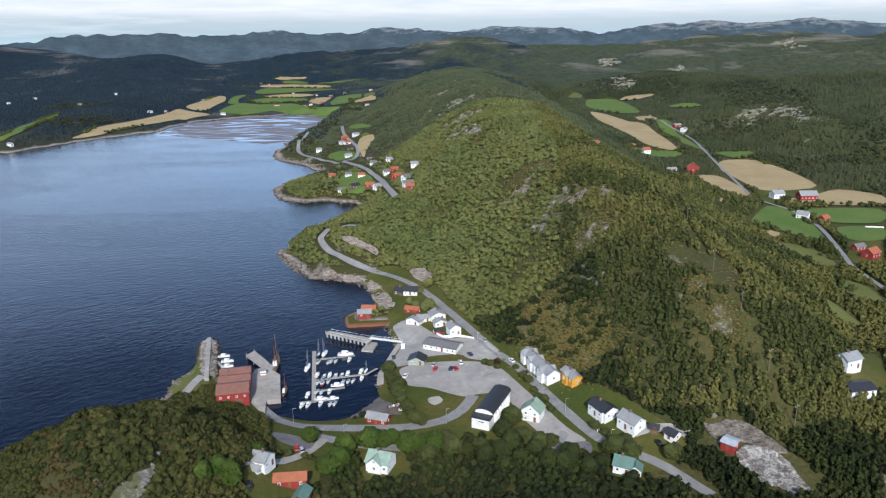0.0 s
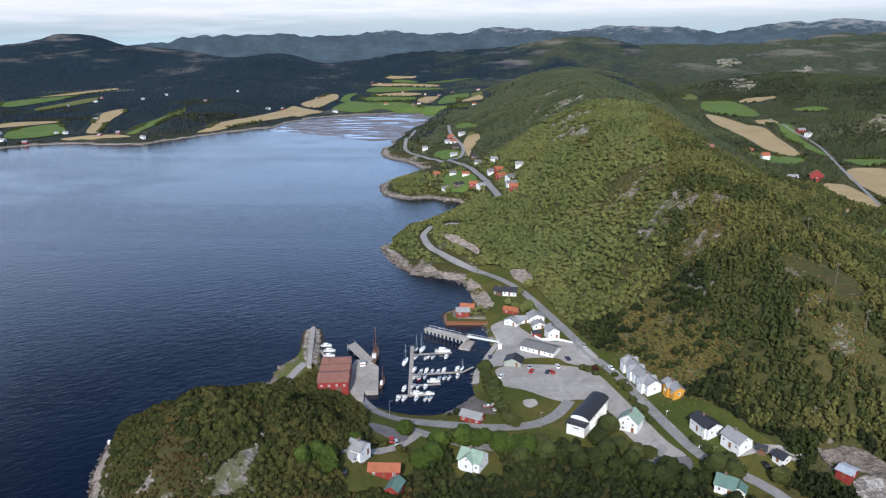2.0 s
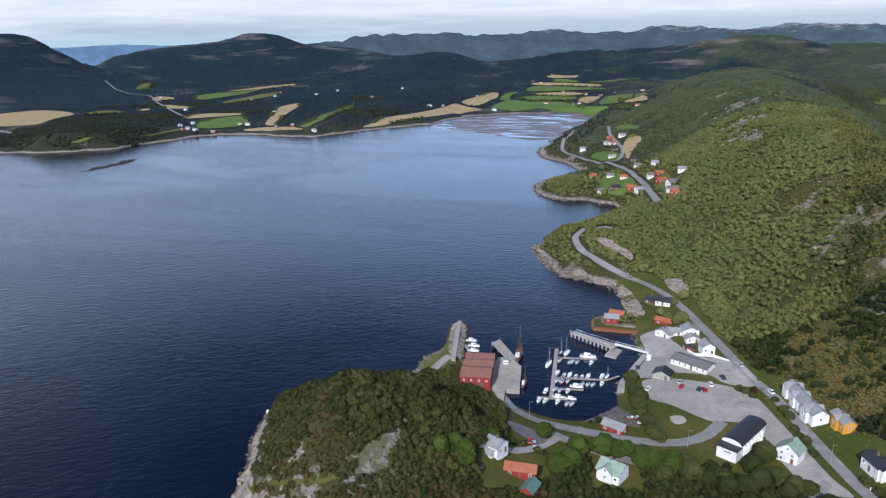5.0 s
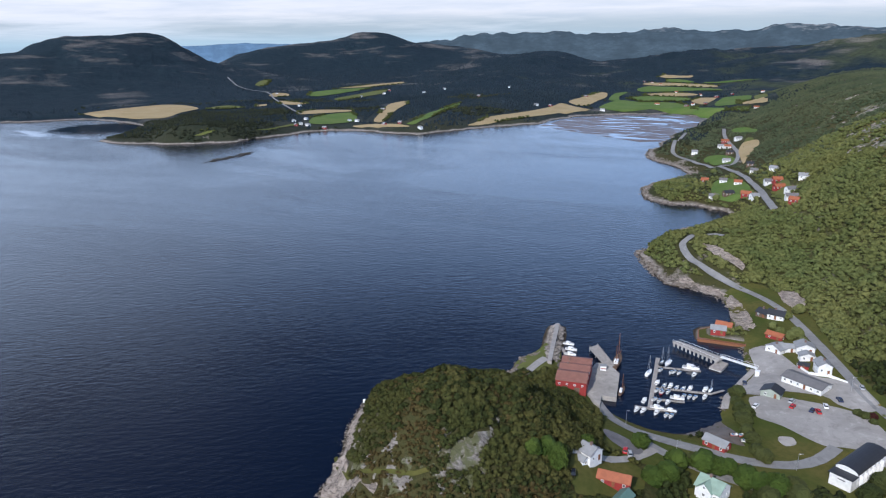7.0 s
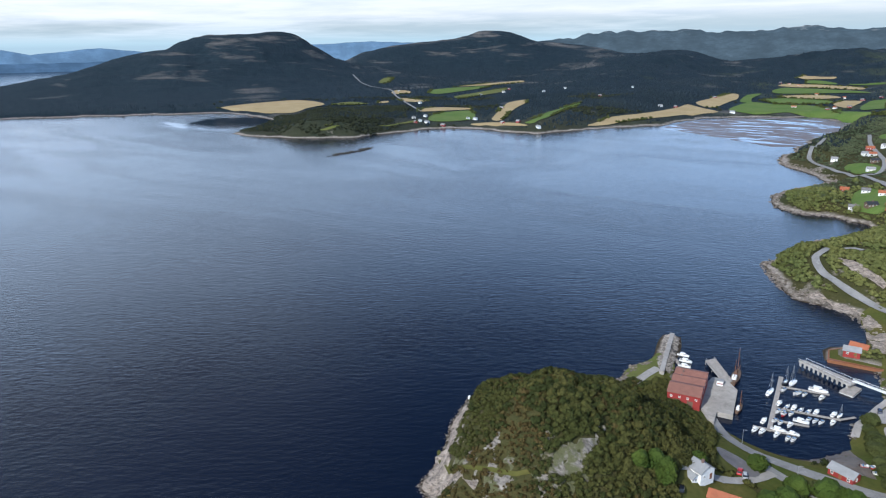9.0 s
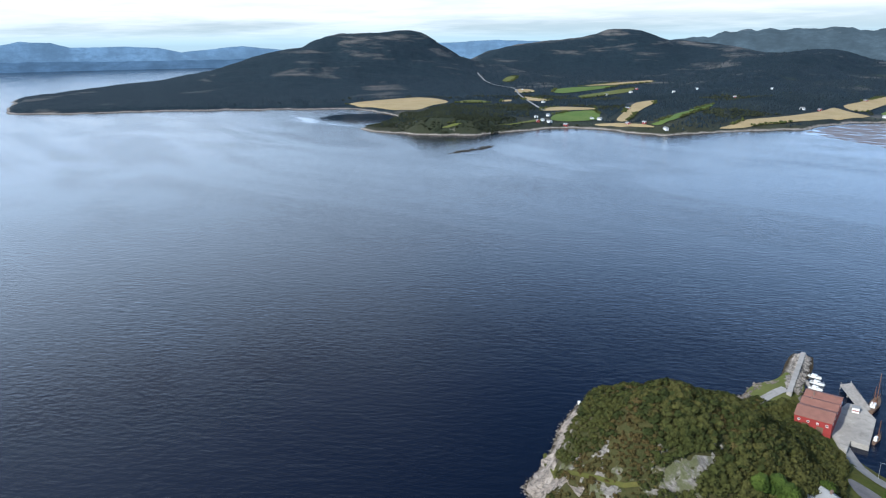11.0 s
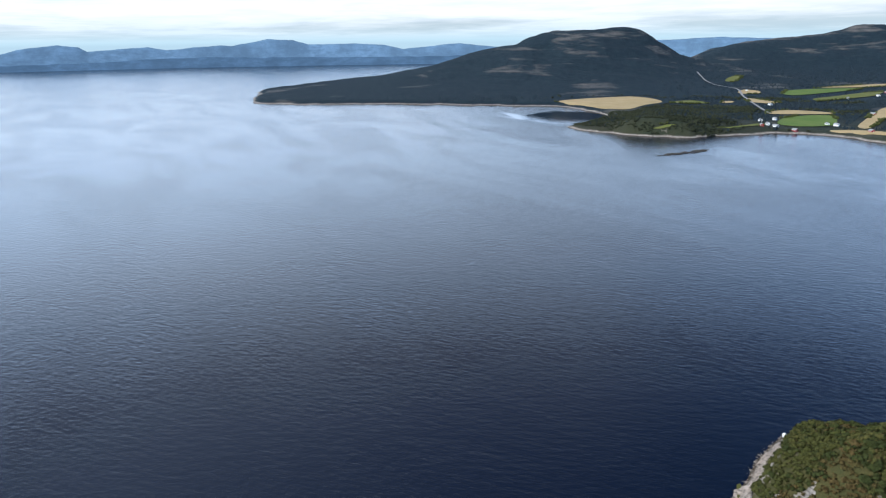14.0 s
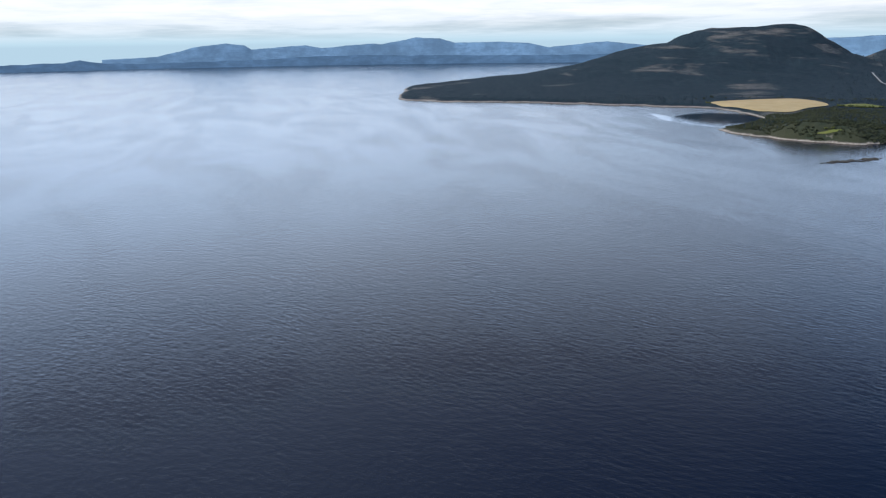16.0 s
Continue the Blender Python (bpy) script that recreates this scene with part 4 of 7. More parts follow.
def octa(sub):
    V = np.array([(1, 0, 0), (-1, 0, 0), (0, 1, 0), (0, -1, 0), (0, 0, 1), (0, 0, -1)], float)
    F = [(0, 2, 4), (2, 1, 4), (1, 3, 4), (3, 0, 4), (2, 0, 5), (1, 2, 5), (3, 1, 5), (0, 3, 5)]
    V = [tuple(v) for v in V]
    for _ in range(sub):
        mid, out = {}, []

        def half(a, b):
            key = (min(a, b), max(a, b))
            if key not in mid:
                m = (np.array(V[a]) + np.array(V[b])) / 2
                V.append(tuple(m / np.linalg.norm(m)))
                mid[key] = len(V) - 1
            return mid[key]
        for a, b, c in F:
            x, y, z = half(a, b), half(b, c), half(c, a)
            out += [(a, x, z), (x, b, y), (z, y, c), (x, y, z)]
        F = out
    return np.array(V), np.array(F)


def clump_tree(seed, lumps, sub, loose, trunk, leaf=0.09, tall=False):
    """A crown of uneven clumps with loose sprays at its edge, in a box one unit high and wide; tall ones carry their clumps one above another."""
    rs = np.random.RandomState(seed)
    V0, F0 = octa(sub)
    Vs, Fs, n = [], [], 0
    for i in range(lumps):
        a, rad = rs.rand() * math.tau, (0.0 if lumps == 1 else 0.26 * math.sqrt(rs.rand()))
        zc = 0.5 if lumps == 1 else 0.26 + 0.52 * rs.rand() ** 0.8
        size = (0.40 if lumps == 1 else 0.30 * (1.15 - 0.55 * abs(zc - 0.45))) * (0.8 + 0.4 * rs.rand())
        if tall:
            zc = 0.30 + 0.48 * i / max(1, lumps - 1)
            rad, size = 0.10 * rs.rand(), (0.40 - 0.16 * i / max(1, lumps - 1)) * (0.9 + 0.2 * rs.rand())
        c = np.array([rad * math.cos(a) * (1.25 - zc), rad * math.sin(a) * (1.25 - zc), zc])
        v = V0 * (1 + 0.30 * (rs.rand(len(V0), 1) - 0.5)) + 0.16 * (rs.rand(*V0.shape) - 0.5)
        Vs.append(v * np.array([1, 1, 0.7 if tall else 0.85 if lumps > 1 else 0.95]) * size + c)
        Fs.append(F0 + n)
        n += len(V0)
    soft = sum(len(f) for f in Fs)
    for i in range(loose):
        d = rs.randn(3)
        d /= np.linalg.norm(d)
        d[2] = abs(d[2]) * 1.05 - 0.25
        c = np.array([0, 0, 0.48]) + d * np.array([0.5, 0.5, 0.48]) * (0.62 + 0.40 * rs.rand())
        if tall:
            c[:2] *= 1.25 - 0.75 * c[2]
        # each spray lies roughly along the crown's skin
        u = np.cross(d, rs.randn(3))
        u /= np.linalg.norm(u) + 1e-6
        w = np.cross(d, u)
        k = leaf * 1.5
        Vs.append(c + np.array([u * k, -0.5 * u * k + 0.87 * w * k, -0.5 * u * k - 0.87 * w * k]) * (0.7 + 0.6 * rs.rand(3, 1)) + leaf * (0.9 if loose > 300 else 0.45) * rs.randn(3, 3))
        Fs.append(np.array([[0, 1, 2]]) + n)
        n += 3
    V, F = np.vstack(Vs), np.vstack(Fs)
    mat = np.zeros(len(F), int)
    if trunk:
        k = 4
        ring = [(0.035 * s * math.cos(i * math.tau / k), 0.035 * s * math.sin(i * math.tau / k), z) for z, s in ((-0.1, 1.2), (0.6, 0.5)) for i in range(k)]
        V = np.vstack([V, ring])
        tf = []
        for i in range(k):
            j = (i + 1) % k
            tf += [(n + i, n + j, n + k + j), (n + i, n + k + j, n + k + i)]
        F, mat = np.vstack([F, tf]), np.concatenate([mat, np.ones(len(tf), int)])
    return V, F, mat, np.arange(len(F)) < soft


def spruce(seed, tiers):
    rs = np.random.RandomState(seed)
    V, F = [], []
    for i in range(tiers):
        z0, z1 = 0.08 + 0.8 * i / tiers, 0.08 + 0.8 * (i + 1.7) / tiers
        r = 0.30 * (1 - i / (tiers + 0.4))
        n = len(V)
        k = 6
        V += [(r * (0.75 + 0.5 * rs.rand()) * math.cos(j * math.tau / k + i), r * (0.75 + 0.5 * rs.rand()) * math.sin(j * math.tau / k + i), z0 + 0.04 * rs.randn()) for j in range(k)] + [(0, 0, min(z1, 1.0))]
        F += [(n + j, n + (j + 1) % k, n + k) for j in range(k)]
    return np.array(V), np.array(F), np.zeros(len(F), int), np.zeros(len(F), bool)


def plant(name, X, Y, size, templates, mats, label, sink=0.06, wide=(0.75, 1.15)):
    """Sets one tree of the templates on each place and joins them all into one mesh."""
    Z = height(X, Y)
    pick = RS.randint(len(templates), size=len(X))
    turn = RS.rand(len(X)) * math.tau
    breadth = size * (wide[0] + (wide[1] - wide[0]) * RS.rand(len(X)))
    Vs, Fs, Ms, Ss, n = [], [], [], [], 0
    for k, (V, F, M, S) in enumerate(templates):
        s = np.where(pick == k)[0]
        if not len(s):
            continue
        c, q = np.cos(turn[s])[:, None], np.sin(turn[s])[:, None]
        x, y, z = V[None, :, 0], V[None, :, 1], V[None, :, 2]
        b, h = breadth[s][:, None], size[s][:, None]
        W = np.stack([X[s][:, None] + b * (c * x - q * y), Y[s][:, None] + b * (q * x + c * y), (Z[s] - sink * size[s])[:, None] + h * z], -1)
        Vs.append(W.reshape(-1, 3))
        Fs.append((F[None] + (np.arange(len(s)) * len(V))[:, None, None] + n).reshape(-1, 3))
        Ms.append(np.tile(M, len(s)))
        Ss.append(np.tile(S, len(s)))
        n += len(s) * len(V)
    ob = mesh_np(name, np.vstack(Vs), np.vstack(Fs), mats, np.concatenate(Ss), np.concatenate(Ms))
    return tagged(ob, label, "woodland", kind="stuff")


NEAR_T = [clump_tree(i, 3, 0, 36, True, 0.085) for i in range(8)]
SCRUB_T = [clump_tree(10 + i, 1, 0, 28, False, 0.11) for i in range(8)]
MID_T = [clump_tree(20 + i, 1, 0, 14, False, 0.14) for i in range(6)]
FAR_T = [clump_tree(40 + i, 1, 0, 10, False, 0.18) for i in range(6)]
TALL_T = [clump_tree(70 + i, 2, 0, 14, False, 0.12, True) for i in range(8)]
SPRUCE_FAR = [spruce(90 + i, 2) for i in range(4)]

VILLAGE = [(-117.3, 304.9), (-92.6, 267.3), (-72.4, 253.0), (-62.5, 222.0), (-47.1, 225.4), (-28.9, 229.5), (-5.9, 233.5), (7.0, 236.4), (13.5, 237.1), (40.4, 222.5), (56.7, 227.2), (70.5, 209.7), (88.0, 221.8), (89.0, 228.7), (79.0, 241.3), (71.2, 254.2), (61.4, 267.1), (51.3, 270.0), (52.1, 290.3), (40.3, 309.3), (26.1, 317.5), (10.6, 353.5), (-5.1, 409.2), (-31.7, 445.9), (-46.1, 438.3), (-52.6, 428.3), (-30.0, 365.6), (-26.4, 312.9), (-33.6, 252.6), (-74.6, 261.3)]
HAMLET = [(-155.8, 867.1), (-148.7, 966.0), (-149.4, 1058.7), (-113.7, 1004.6), (-92.5, 871.7), (-49.2, 740.9), (-22.3, 649.4), (-23.6, 606.9), (-33.7, 580.1), (-64.1, 635.6), (-101.1, 674.2), (-122.6, 689.1)]
YARDS = [[(-67.3, 200.9), (-60.6, 221.9), (-46.7, 223.1), (-42.7, 211.0), (-46.6, 200.3), (-60.7, 187.4)], [(-32.8, 230.0), (-15.4, 231.8), (-10.4, 211.0), (-28.8, 209.1)], [(58.7, 226.8), (73.8, 221.6), (68.4, 209.3), (57.8, 209.7)],
         [(95.6, 233.5), (109.4, 231.5), (122.1, 217.3), (125.7, 200.2), (119.8, 195.6), (110.0, 198.5), (99.6, 215.1), (94.3, 223.0)], [(169.2, 274.1), (205.3, 302.1), (180.3, 254.1), (152.4, 237.9)],
         [(313.6, 688.3), (386.4, 698.4), (345.9, 620.8), (286.2, 618.9)], [(302.2, 504.8), (330.8, 504.6), (294.4, 444.6), (267.8, 442.9)]]
CLIFFS = [[(-74.9, 478.8), (-68.6, 480.0), (-56.1, 466.9), (-43.1, 458.7), (-44.1, 452.0), (-55.0, 455.7), (-68.1, 468.8)], [(-22.8, 432.6), (-14.5, 435.6), (-7.3, 422.6), (-6.5, 411.0), (-12.8, 410.4), (-19.5, 421.1)],
          [(-95.3, 166.6), (-95.4, 172.3), (-92.6, 176.1), (-89.9, 181.9), (-86.7, 186.7), (-86.0, 181.6), (-87.1, 177.2), (-86.3, 173.0), (-89.4, 169.2)],
          [(-115.5, 158.1), (-109.6, 160.2), (-100.4, 163.9), (-98.5, 162.7), (-104.4, 159.0), (-112.6, 157.1)], [(-149.0, 179.2), (-133.2, 167.0), (-118.5, 159.7), (-115.0, 158.6), (-119.3, 157.7), (-131.5, 163.6)],
          [(-117.2, 166.6), (-115.4, 168.5), (-112.8, 167.9), (-114.4, 165.8)],
          [(-140.9, 158.8), (-144.3, 171.6), (-150.1, 185.4), (-158.2, 199.5), (-163.5, 216.8), (-136.4, 183.7), (-144.9, 187.9), (-137.2, 172.0), (-136.0, 167.3), (-124.6, 157.8), (-113.9, 157.1), (-114.1, 153.7), (-135.1, 157.4)],
          [(-43.5, 408.1), (-52.4, 426.1), (-68.2, 435.8), (-82.8, 439.4), (-77.3, 443.5), (-53.2, 434.4), (-36.8, 413.3), (-28.0, 385.3), (-30.1, 367.6), (-38.2, 380.3)]]
# bare rock on the ridge and the hills: (centre, radius across the slope)
CRAGS = list(zip([(7.0, 996.2), (19.0, 831.1), (27.9, 718.4), (34.7, 630.5), (17.0, 653.6), (50.3, 445.7), (64.6, 461.9), (71.6, 401.3), (79.1, 384.9), (90.0, 379.7), (81.8, 350.9), (104.7, 304.2), (108.4, 280.9), (111.8, 262.6), (40.1, 319.2), (66.2, 284.1), (58.4, 321.7), (64.4, 526.8)], (15, 18, 18, 14, 14, 8, 7, 7, 7, 7, 5, 3.5, 3.5, 3.5, 2, 3, 2.5, 5)))
CRAGS += list(zip([(484.3, 1112.6), (515.4, 1104.5), (537.8, 1088.9), (533.1, 1026.4), (444.6, 1751.4), (440.2, 1821.4), (570.8, 2454.7), (1210.4, 2571.5), (770.1, 2356.7), (16.5, 1106.0)], (15, 19, 21, 15, 22, 16, 34, 34, 20, 9)))
HEATHS = list(zip([(58.0, 292.0), (52.0, 312.0), (66.0, 300.0), (44.0, 322.0), (66.2, 284.2), (59.3, 304.1), (49.7, 329.0), (71.4, 290.8), (46.1, 453.2), (57.2, 426.7), (70.4, 385.2), (92.4, 377.3), (79.7, 354.4), (25.8, 742.1), (15.9, 678.2), (35.5, 600.2), (67.1, 453.9), (100.7, 329.7), (106.0, 280.3), (113.6, 261.2)], (13, 14, 12, 11, 9, 8, 8, 7, 14, 14, 14, 14, 12, 18, 18, 16, 12, 9, 7, 7)))
MOLE_GREEN = [(-125.1, 283.6), (-122.5, 297.8), (-119.6, 307.6), (-120.4, 315.8), (-107.9, 307.6), (-105.6, 295.7), (-104.5, 283.3), (-110.0, 272.7)]
HAMLET_PLOTS = [[(-109.7, 737.9), (-103.7, 763.0), (-76.9, 725.9), (-67.1, 682.7), (-66.4, 662.7), (-77.9, 665.5), (-97.8, 675.0), (-104.8, 702.2)], [(-144.1, 874.2), (-143.9, 906.7), (-125.3, 905.4), (-104.4, 863.7), (-100.8, 819.8)], [(-91.6, 849.1), (-89.9, 805.0), (-108.9, 903.5), (-113.0, 967.4), (-94.0, 965.4), (-87.0, 921.9)], [(-142.6, 1072.6), (-139.9, 1101.1), (-105.3, 1052.7), (-99.1, 1005.1)], [(-49.3, 652.1), (-42.8, 680.7), (-35.6, 661.0), (-32.5, 617.1), (-22.9, 585.6), (-29.9, 581.2)]]
CLEAR = [VILLAGE, HAMLET, MOLE_GREEN] + HAMLET_PLOTS + YARDS + CLIFFS


def scatter(n, az0, az1, r0, r1, seed):
    rs = np.random.RandomState(seed)
    a = np.radians(az0 + (az1 - az0) * rs.rand(n))
    r = np.sqrt(r0 * r0 + (r1 * r1 - r0 * r0) * rs.rand(n))
    return -r * np.sin(a), r * np.cos(a)


def grove(n, az0, az1, r0, r1, seed, thin, shore):
    X, Y = scatter(n, az0, az1, r0, r1, seed)
    ok = coast_distance(X, Y) > shore
    X, Y = X[ok], Y[ok]
    bad = forest_free(X, Y)
    for poly in CLEAR:
        bad |= inside(X, Y, poly) & (np.random.RandomState(seed).rand(len(X)) < (0.72 if poly is HAMLET else 1.0))
    rs = np.random.RandomState(seed + 50)
    for k, ((x, y), rad) in enumerate(CRAGS + HEATHS):
        d = np.hypot(X - x, Y - y) / rad * (1 + 1.3 * fbm(X, Y, 14, 4))
        bad |= (d < 1.2) & (rs.rand(len(X)) < (0.85 if k < len(CRAGS) else 0.8 - 0.45 * np.clip(d, 0, 1)))
    bare = fbm(X, Y, 60, 5, 0.6)
    bad |= bare + np.where(np.hypot(X, Y) < 200, -0.3, 0) > thin - np.clip((height(X, Y) - 85) / 120, 0, 0.5)
    return X[~bad], Y[~bad]


def make_woods():
    # the headland and the slopes right below the camera
    X, Y = grove(25000, -36, 60, 95, 344, 1, 0.5, 6.0)
    head = (X < -38) & (Y > 110)
    HX, HY = grove(26000, 12, 50, 130, 330, 9, 0.55, 5.0)
    on = (HX < -38) & (HY > 110)
    HX, HY = HX[on], HY[on]
    crest = sstep(HX, -128, -100) * sstep(HY, 165, 185)
    s = (1.1 + 1.2 * RS.rand(len(HX)) ** 1.4) * (1 + 0.55 * crest)
    kind = fbm(HX, HY, 22, 3) + 0.5 * RS.rand(len(HX)) + 0.34 - 0.25 * crest - 0.3 * sstep(np.hypot(HX, HY), 180, 225)
    for sel, leaf, lab in ((kind < 0.38, SCRUB, "low green birch scrub covering the headland"), ((kind >= 0.38) & (kind < 0.58), SCRUB_DARK, "low dark green scrub covering the headland"), (kind >= 0.58, HEATH, "brown heather and grass on the headland")):
        plant("scrub", HX[sel], HY[sel], s[sel] * (0.75 if leaf is HEATH else 1.0), FAR_T if leaf is HEATH else SCRUB_T, [leaf], lab, wide=(1.0, 1.5))
    X, Y = X[~head], Y[~head]
    s = 1.9 + 2.9 * RS.rand(len(X)) ** 1.6
    s = np.where(np.hypot(X, Y) < 188, s * 1.4, s)
    steep = (X > 75) & (np.hypot(X, Y) > 200)
    TX, TY = X[steep], Y[steep]
    X, Y, s = X[~steep], Y[~steep], s[~steep]
    side = fbm(TX, TY, 26, 3) + 0.55 * RS.rand(len(TX))
    # low on the slope the leaf colours carry painted cloud shade
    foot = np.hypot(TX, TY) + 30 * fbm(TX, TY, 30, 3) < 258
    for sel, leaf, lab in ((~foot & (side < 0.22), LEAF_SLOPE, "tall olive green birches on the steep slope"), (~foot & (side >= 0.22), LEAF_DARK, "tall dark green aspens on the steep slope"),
                           (foot & (side < 0.30), LEAF_NEAR_SHADED, "tall green trees in the river glen, cloud shade in their colour"), (foot & (side >= 0.30), LEAF_SHADE, "tall trees in the river glen, darkened in colour for cloud shade")):
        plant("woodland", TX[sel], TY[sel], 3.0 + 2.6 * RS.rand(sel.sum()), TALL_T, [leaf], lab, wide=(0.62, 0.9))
    # trees closest in all take the darkest shaded colour
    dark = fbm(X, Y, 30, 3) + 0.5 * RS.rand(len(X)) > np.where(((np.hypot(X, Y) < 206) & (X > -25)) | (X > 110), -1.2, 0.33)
    plant("woodland", X[~dark], Y[~dark], s[~dark], NEAR_T, [LEAF_NEAR_SHADED, BARK], "dense birch and rowan wood on the near slopes, green darkened for shade", wide=(0.8, 1.2))
    plant("woodland", X[dark], Y[dark], s[dark], NEAR_T, [LEAF_SHADE, BARK], "dense green wood on the near slopes, cloud shade put into its colour", wide=(0.8, 1.2))
    # the long ridge
    X, Y = grove(86000, -36, 30, 344, 775, 2, 0.44, 8.0)
    s = 1.5 + 2.7 * RS.rand(len(X)) ** 2.2
    east = X > 62 + 0.09 * (Y - 344) + 14 * fbm(X, Y, 60, 3)
    dark = fbm(X, Y, 46, 4) + 0.55 * RS.rand(len(X)) > 0.36
    low = ~east & ~dark
    plant("woodland", X[low], Y[low], s[low], MID_T, [LEAF], "green birch wood over the long ridge", wide=(1.15, 1.6))
    low = ~east & dark
    plant("woodland", X[low], Y[low], s[low] * 1.15, MID_T, [LEAF_MIX], "darker green mixed wood over the long ridge", wide=(0.95, 1.3))
    dark = fbm(X, Y, 45, 3) + 0.5 * RS.rand(len(X)) > 0.3
    for sel, leaf, lab in ((east & ~dark, LEAF_SLOPE, "tall olive green birches on the ridge's far side"), (east & dark, LEAF_DARK, "tall dark green trees on the ridge's far side")):
        plant("woodland", X[sel], Y[sel], s[sel] * 1.5, TALL_T, [leaf], lab, wide=(0.7, 1.0))
    # valley and hills behind
    X, Y = grove(48000, -36, 70, 775, 1875, 3, 0.42, 14.0)
    keep = (np.random.RandomState(17).rand(len(X)) < np.clip((1900 - np.hypot(X, Y)) / 350, 0, 1) * 0.3) | (np.degrees(np.arctan2(-X, Y)) + 9 * np.random.RandomState(18).rand(len(X)) < 51)
    X, Y = X[keep & (X < 237)], Y[keep & (X < 237)]
    s = 3.2 + 2.6 * RS.rand(len(X))
    ridge = X > -175
    plant("woodland", X[ridge], Y[ridge], s[ridge] * 0.55, FAR_T, [LEAF_TOP_HAZED], "green birch wood on the ridge top, tinted blue for haze", wide=(1.1, 1.6))
    TX, TY = grove(20000, -14, 14, 700, 1500, 35, 0.42, 14.0)
    plant("woodland", TX, TY, 1.6 + 1.8 * RS.rand(len(TX)), FAR_T, [LEAF_TOP_HAZED], "close green birch wood on the ridge top, tinted blue for haze", wide=(1.1, 1.6))
    X, Y, s = X[~ridge], Y[~ridge], s[~ridge]
    conifer = fbm(X, Y, 160, 4) > -0.1
    plant("woodland", X[~conifer], Y[~conifer], s[~conifer] * 0.9, FAR_T, [LEAF_GREY], "dark green leafy wood on the far slopes", wide=(1.0, 1.5))
    plant("woodland", X[conifer], Y[conifer], s[conifer], SPRUCE_FAR, [LEAF_FAR_HAZED], "dark spruce wood on the far slopes, blue haze in its colour", wide=(1.0, 1.5))
    # woods on the far side of the farm valley
    X, Y = grove(40000, -36, 2, 560, 1900, 33, 0.6, 14.0)
    X, Y = X[X > 215], Y[X > 215]
    s = 2.6 + 2.4 * RS.rand(len(X))
    conifer = fbm(X, Y, 120, 4) > -0.05
    plant("woodland", X[~conifer], Y[~conifer], s[~conifer], FAR_T, [LEAF_EAST], "green mixed wood beyond the farm valley", wide=(1.0, 1.4))
    plant("woodland", X[conifer], Y[conifer], s[conifer] * 1.3, SPRUCE_FAR, [LEAF_EAST], "dark spruce wood beyond the farm valley", wide=(0.9, 1.3))
    # hedgerows and stream-side trees between the fields
    hx, hy = [], []
    rs = np.random.RandomState(23)
    for poly in FIELDS:
        for (x0, y0), (x1, y1) in zip(poly, poly[1:] + poly[:1]):
            if math.hypot(x0, y0) < 430 or rs.rand() < 0.72:
                continue
            n = int(math.hypot(x1 - x0, y1 - y0) / 4.0)
            t = rs.rand(n)
            hx.append(x0 + (x1 - x0) * t + rs.randn(n) * 2.5)
            hy.append(y0 + (y1 - y0) * t + rs.randn(n) * 2.5)
    hx, hy = np.concatenate(hx), np.concatenate(hy)
    ok = coast_distance(hx, hy) > 25
    hx, hy = hx[ok], hy[ok]
    plant("hedgerow", hx, hy, 2.6 + 3.6 * RS.rand(len(hx)), FAR_T, [LEAF_DARK], "dark green trees and bushes along the field edges", wide=(0.9, 1.5))
    # thinning woods on the mountain sides
    X, Y = grove(26000, -36, 66, 1700, 3300, 15, 0.55, 22.0)
    keep = (np.random.RandomState(16).rand(len(X)) < np.clip((3300 - np.hypot(X, Y)) / 900, 0, 1)) & (np.degrees(np.arctan2(-X, Y)) + 9 * np.random.RandomState(19).rand(len(X)) < 50) & (height(X, Y) < 190 + 60 * RS.rand(len(X)))
    keep &= X < -250
    X, Y = X[keep], Y[keep]
    plant("woodland", X, Y, 3.4 + 3.0 * RS.rand(len(X)), SPRUCE_FAR, [LEAF_FAR_HAZED], "dark spruce wood on the mountain sides, blue haze in its colour", wide=(1.0, 1.7))
    # the wooded spit across the bay
    X, Y = grove(15000, 42, 64, 1080, 1650, 12, 0.3, 9.0)
    plant("woodland", X, Y, 1.8 + 2.2 * RS.rand(len(X)), FAR_T, [LEAF_GREY], "dark low wood on the spit across the bay", wide=(1.1, 1.7))
    # heather and low bushes on the open patches
    X, Y = scatter(26000, -36, 60, 100, 640, 6)
    open_land = fbm(X, Y, 60, 5, 0.6) > 0.2
    for (x, y), rad in HEATHS:
        open_land |= np.hypot(X - x, Y - y) < rad * 1.3
    for (x, y), rad in CRAGS:
        open_land &= np.hypot(X - x, Y - y) > rad * 0.7
    ok = (coast_distance(X, Y) > 4) & open_land & ~forest_free(X, Y)
    for poly in CLEAR:
        ok &= ~inside(X, Y, poly)
    X, Y = X[ok], Y[ok]
    HP = [(x + RS.randn(420) * rad * 0.75, y + RS.randn(420) * rad * 0.95) for (x, y), rad in HEATHS]
    X, Y = np.concatenate([X] + [q[0] for q in HP]), np.concatenate([Y] + [q[1] for q in HP])
    s = 0.45 + 0.75 * RS.rand(len(X)) ** 2
    brown = RS.rand(len(X)) < 0.68
    plant("heather", X[brown], Y[brown], s[brown], FAR_T, [HEATH_GOLD], "low golden brown heather and grass tufts", wide=(1.3, 2.4))
    plant("bushes", X[~brown], Y[~brown], s[~brown], FAR_T, [LEAF], "low green bushes on open ground", wide=(1.3, 2.2))


make_woods()

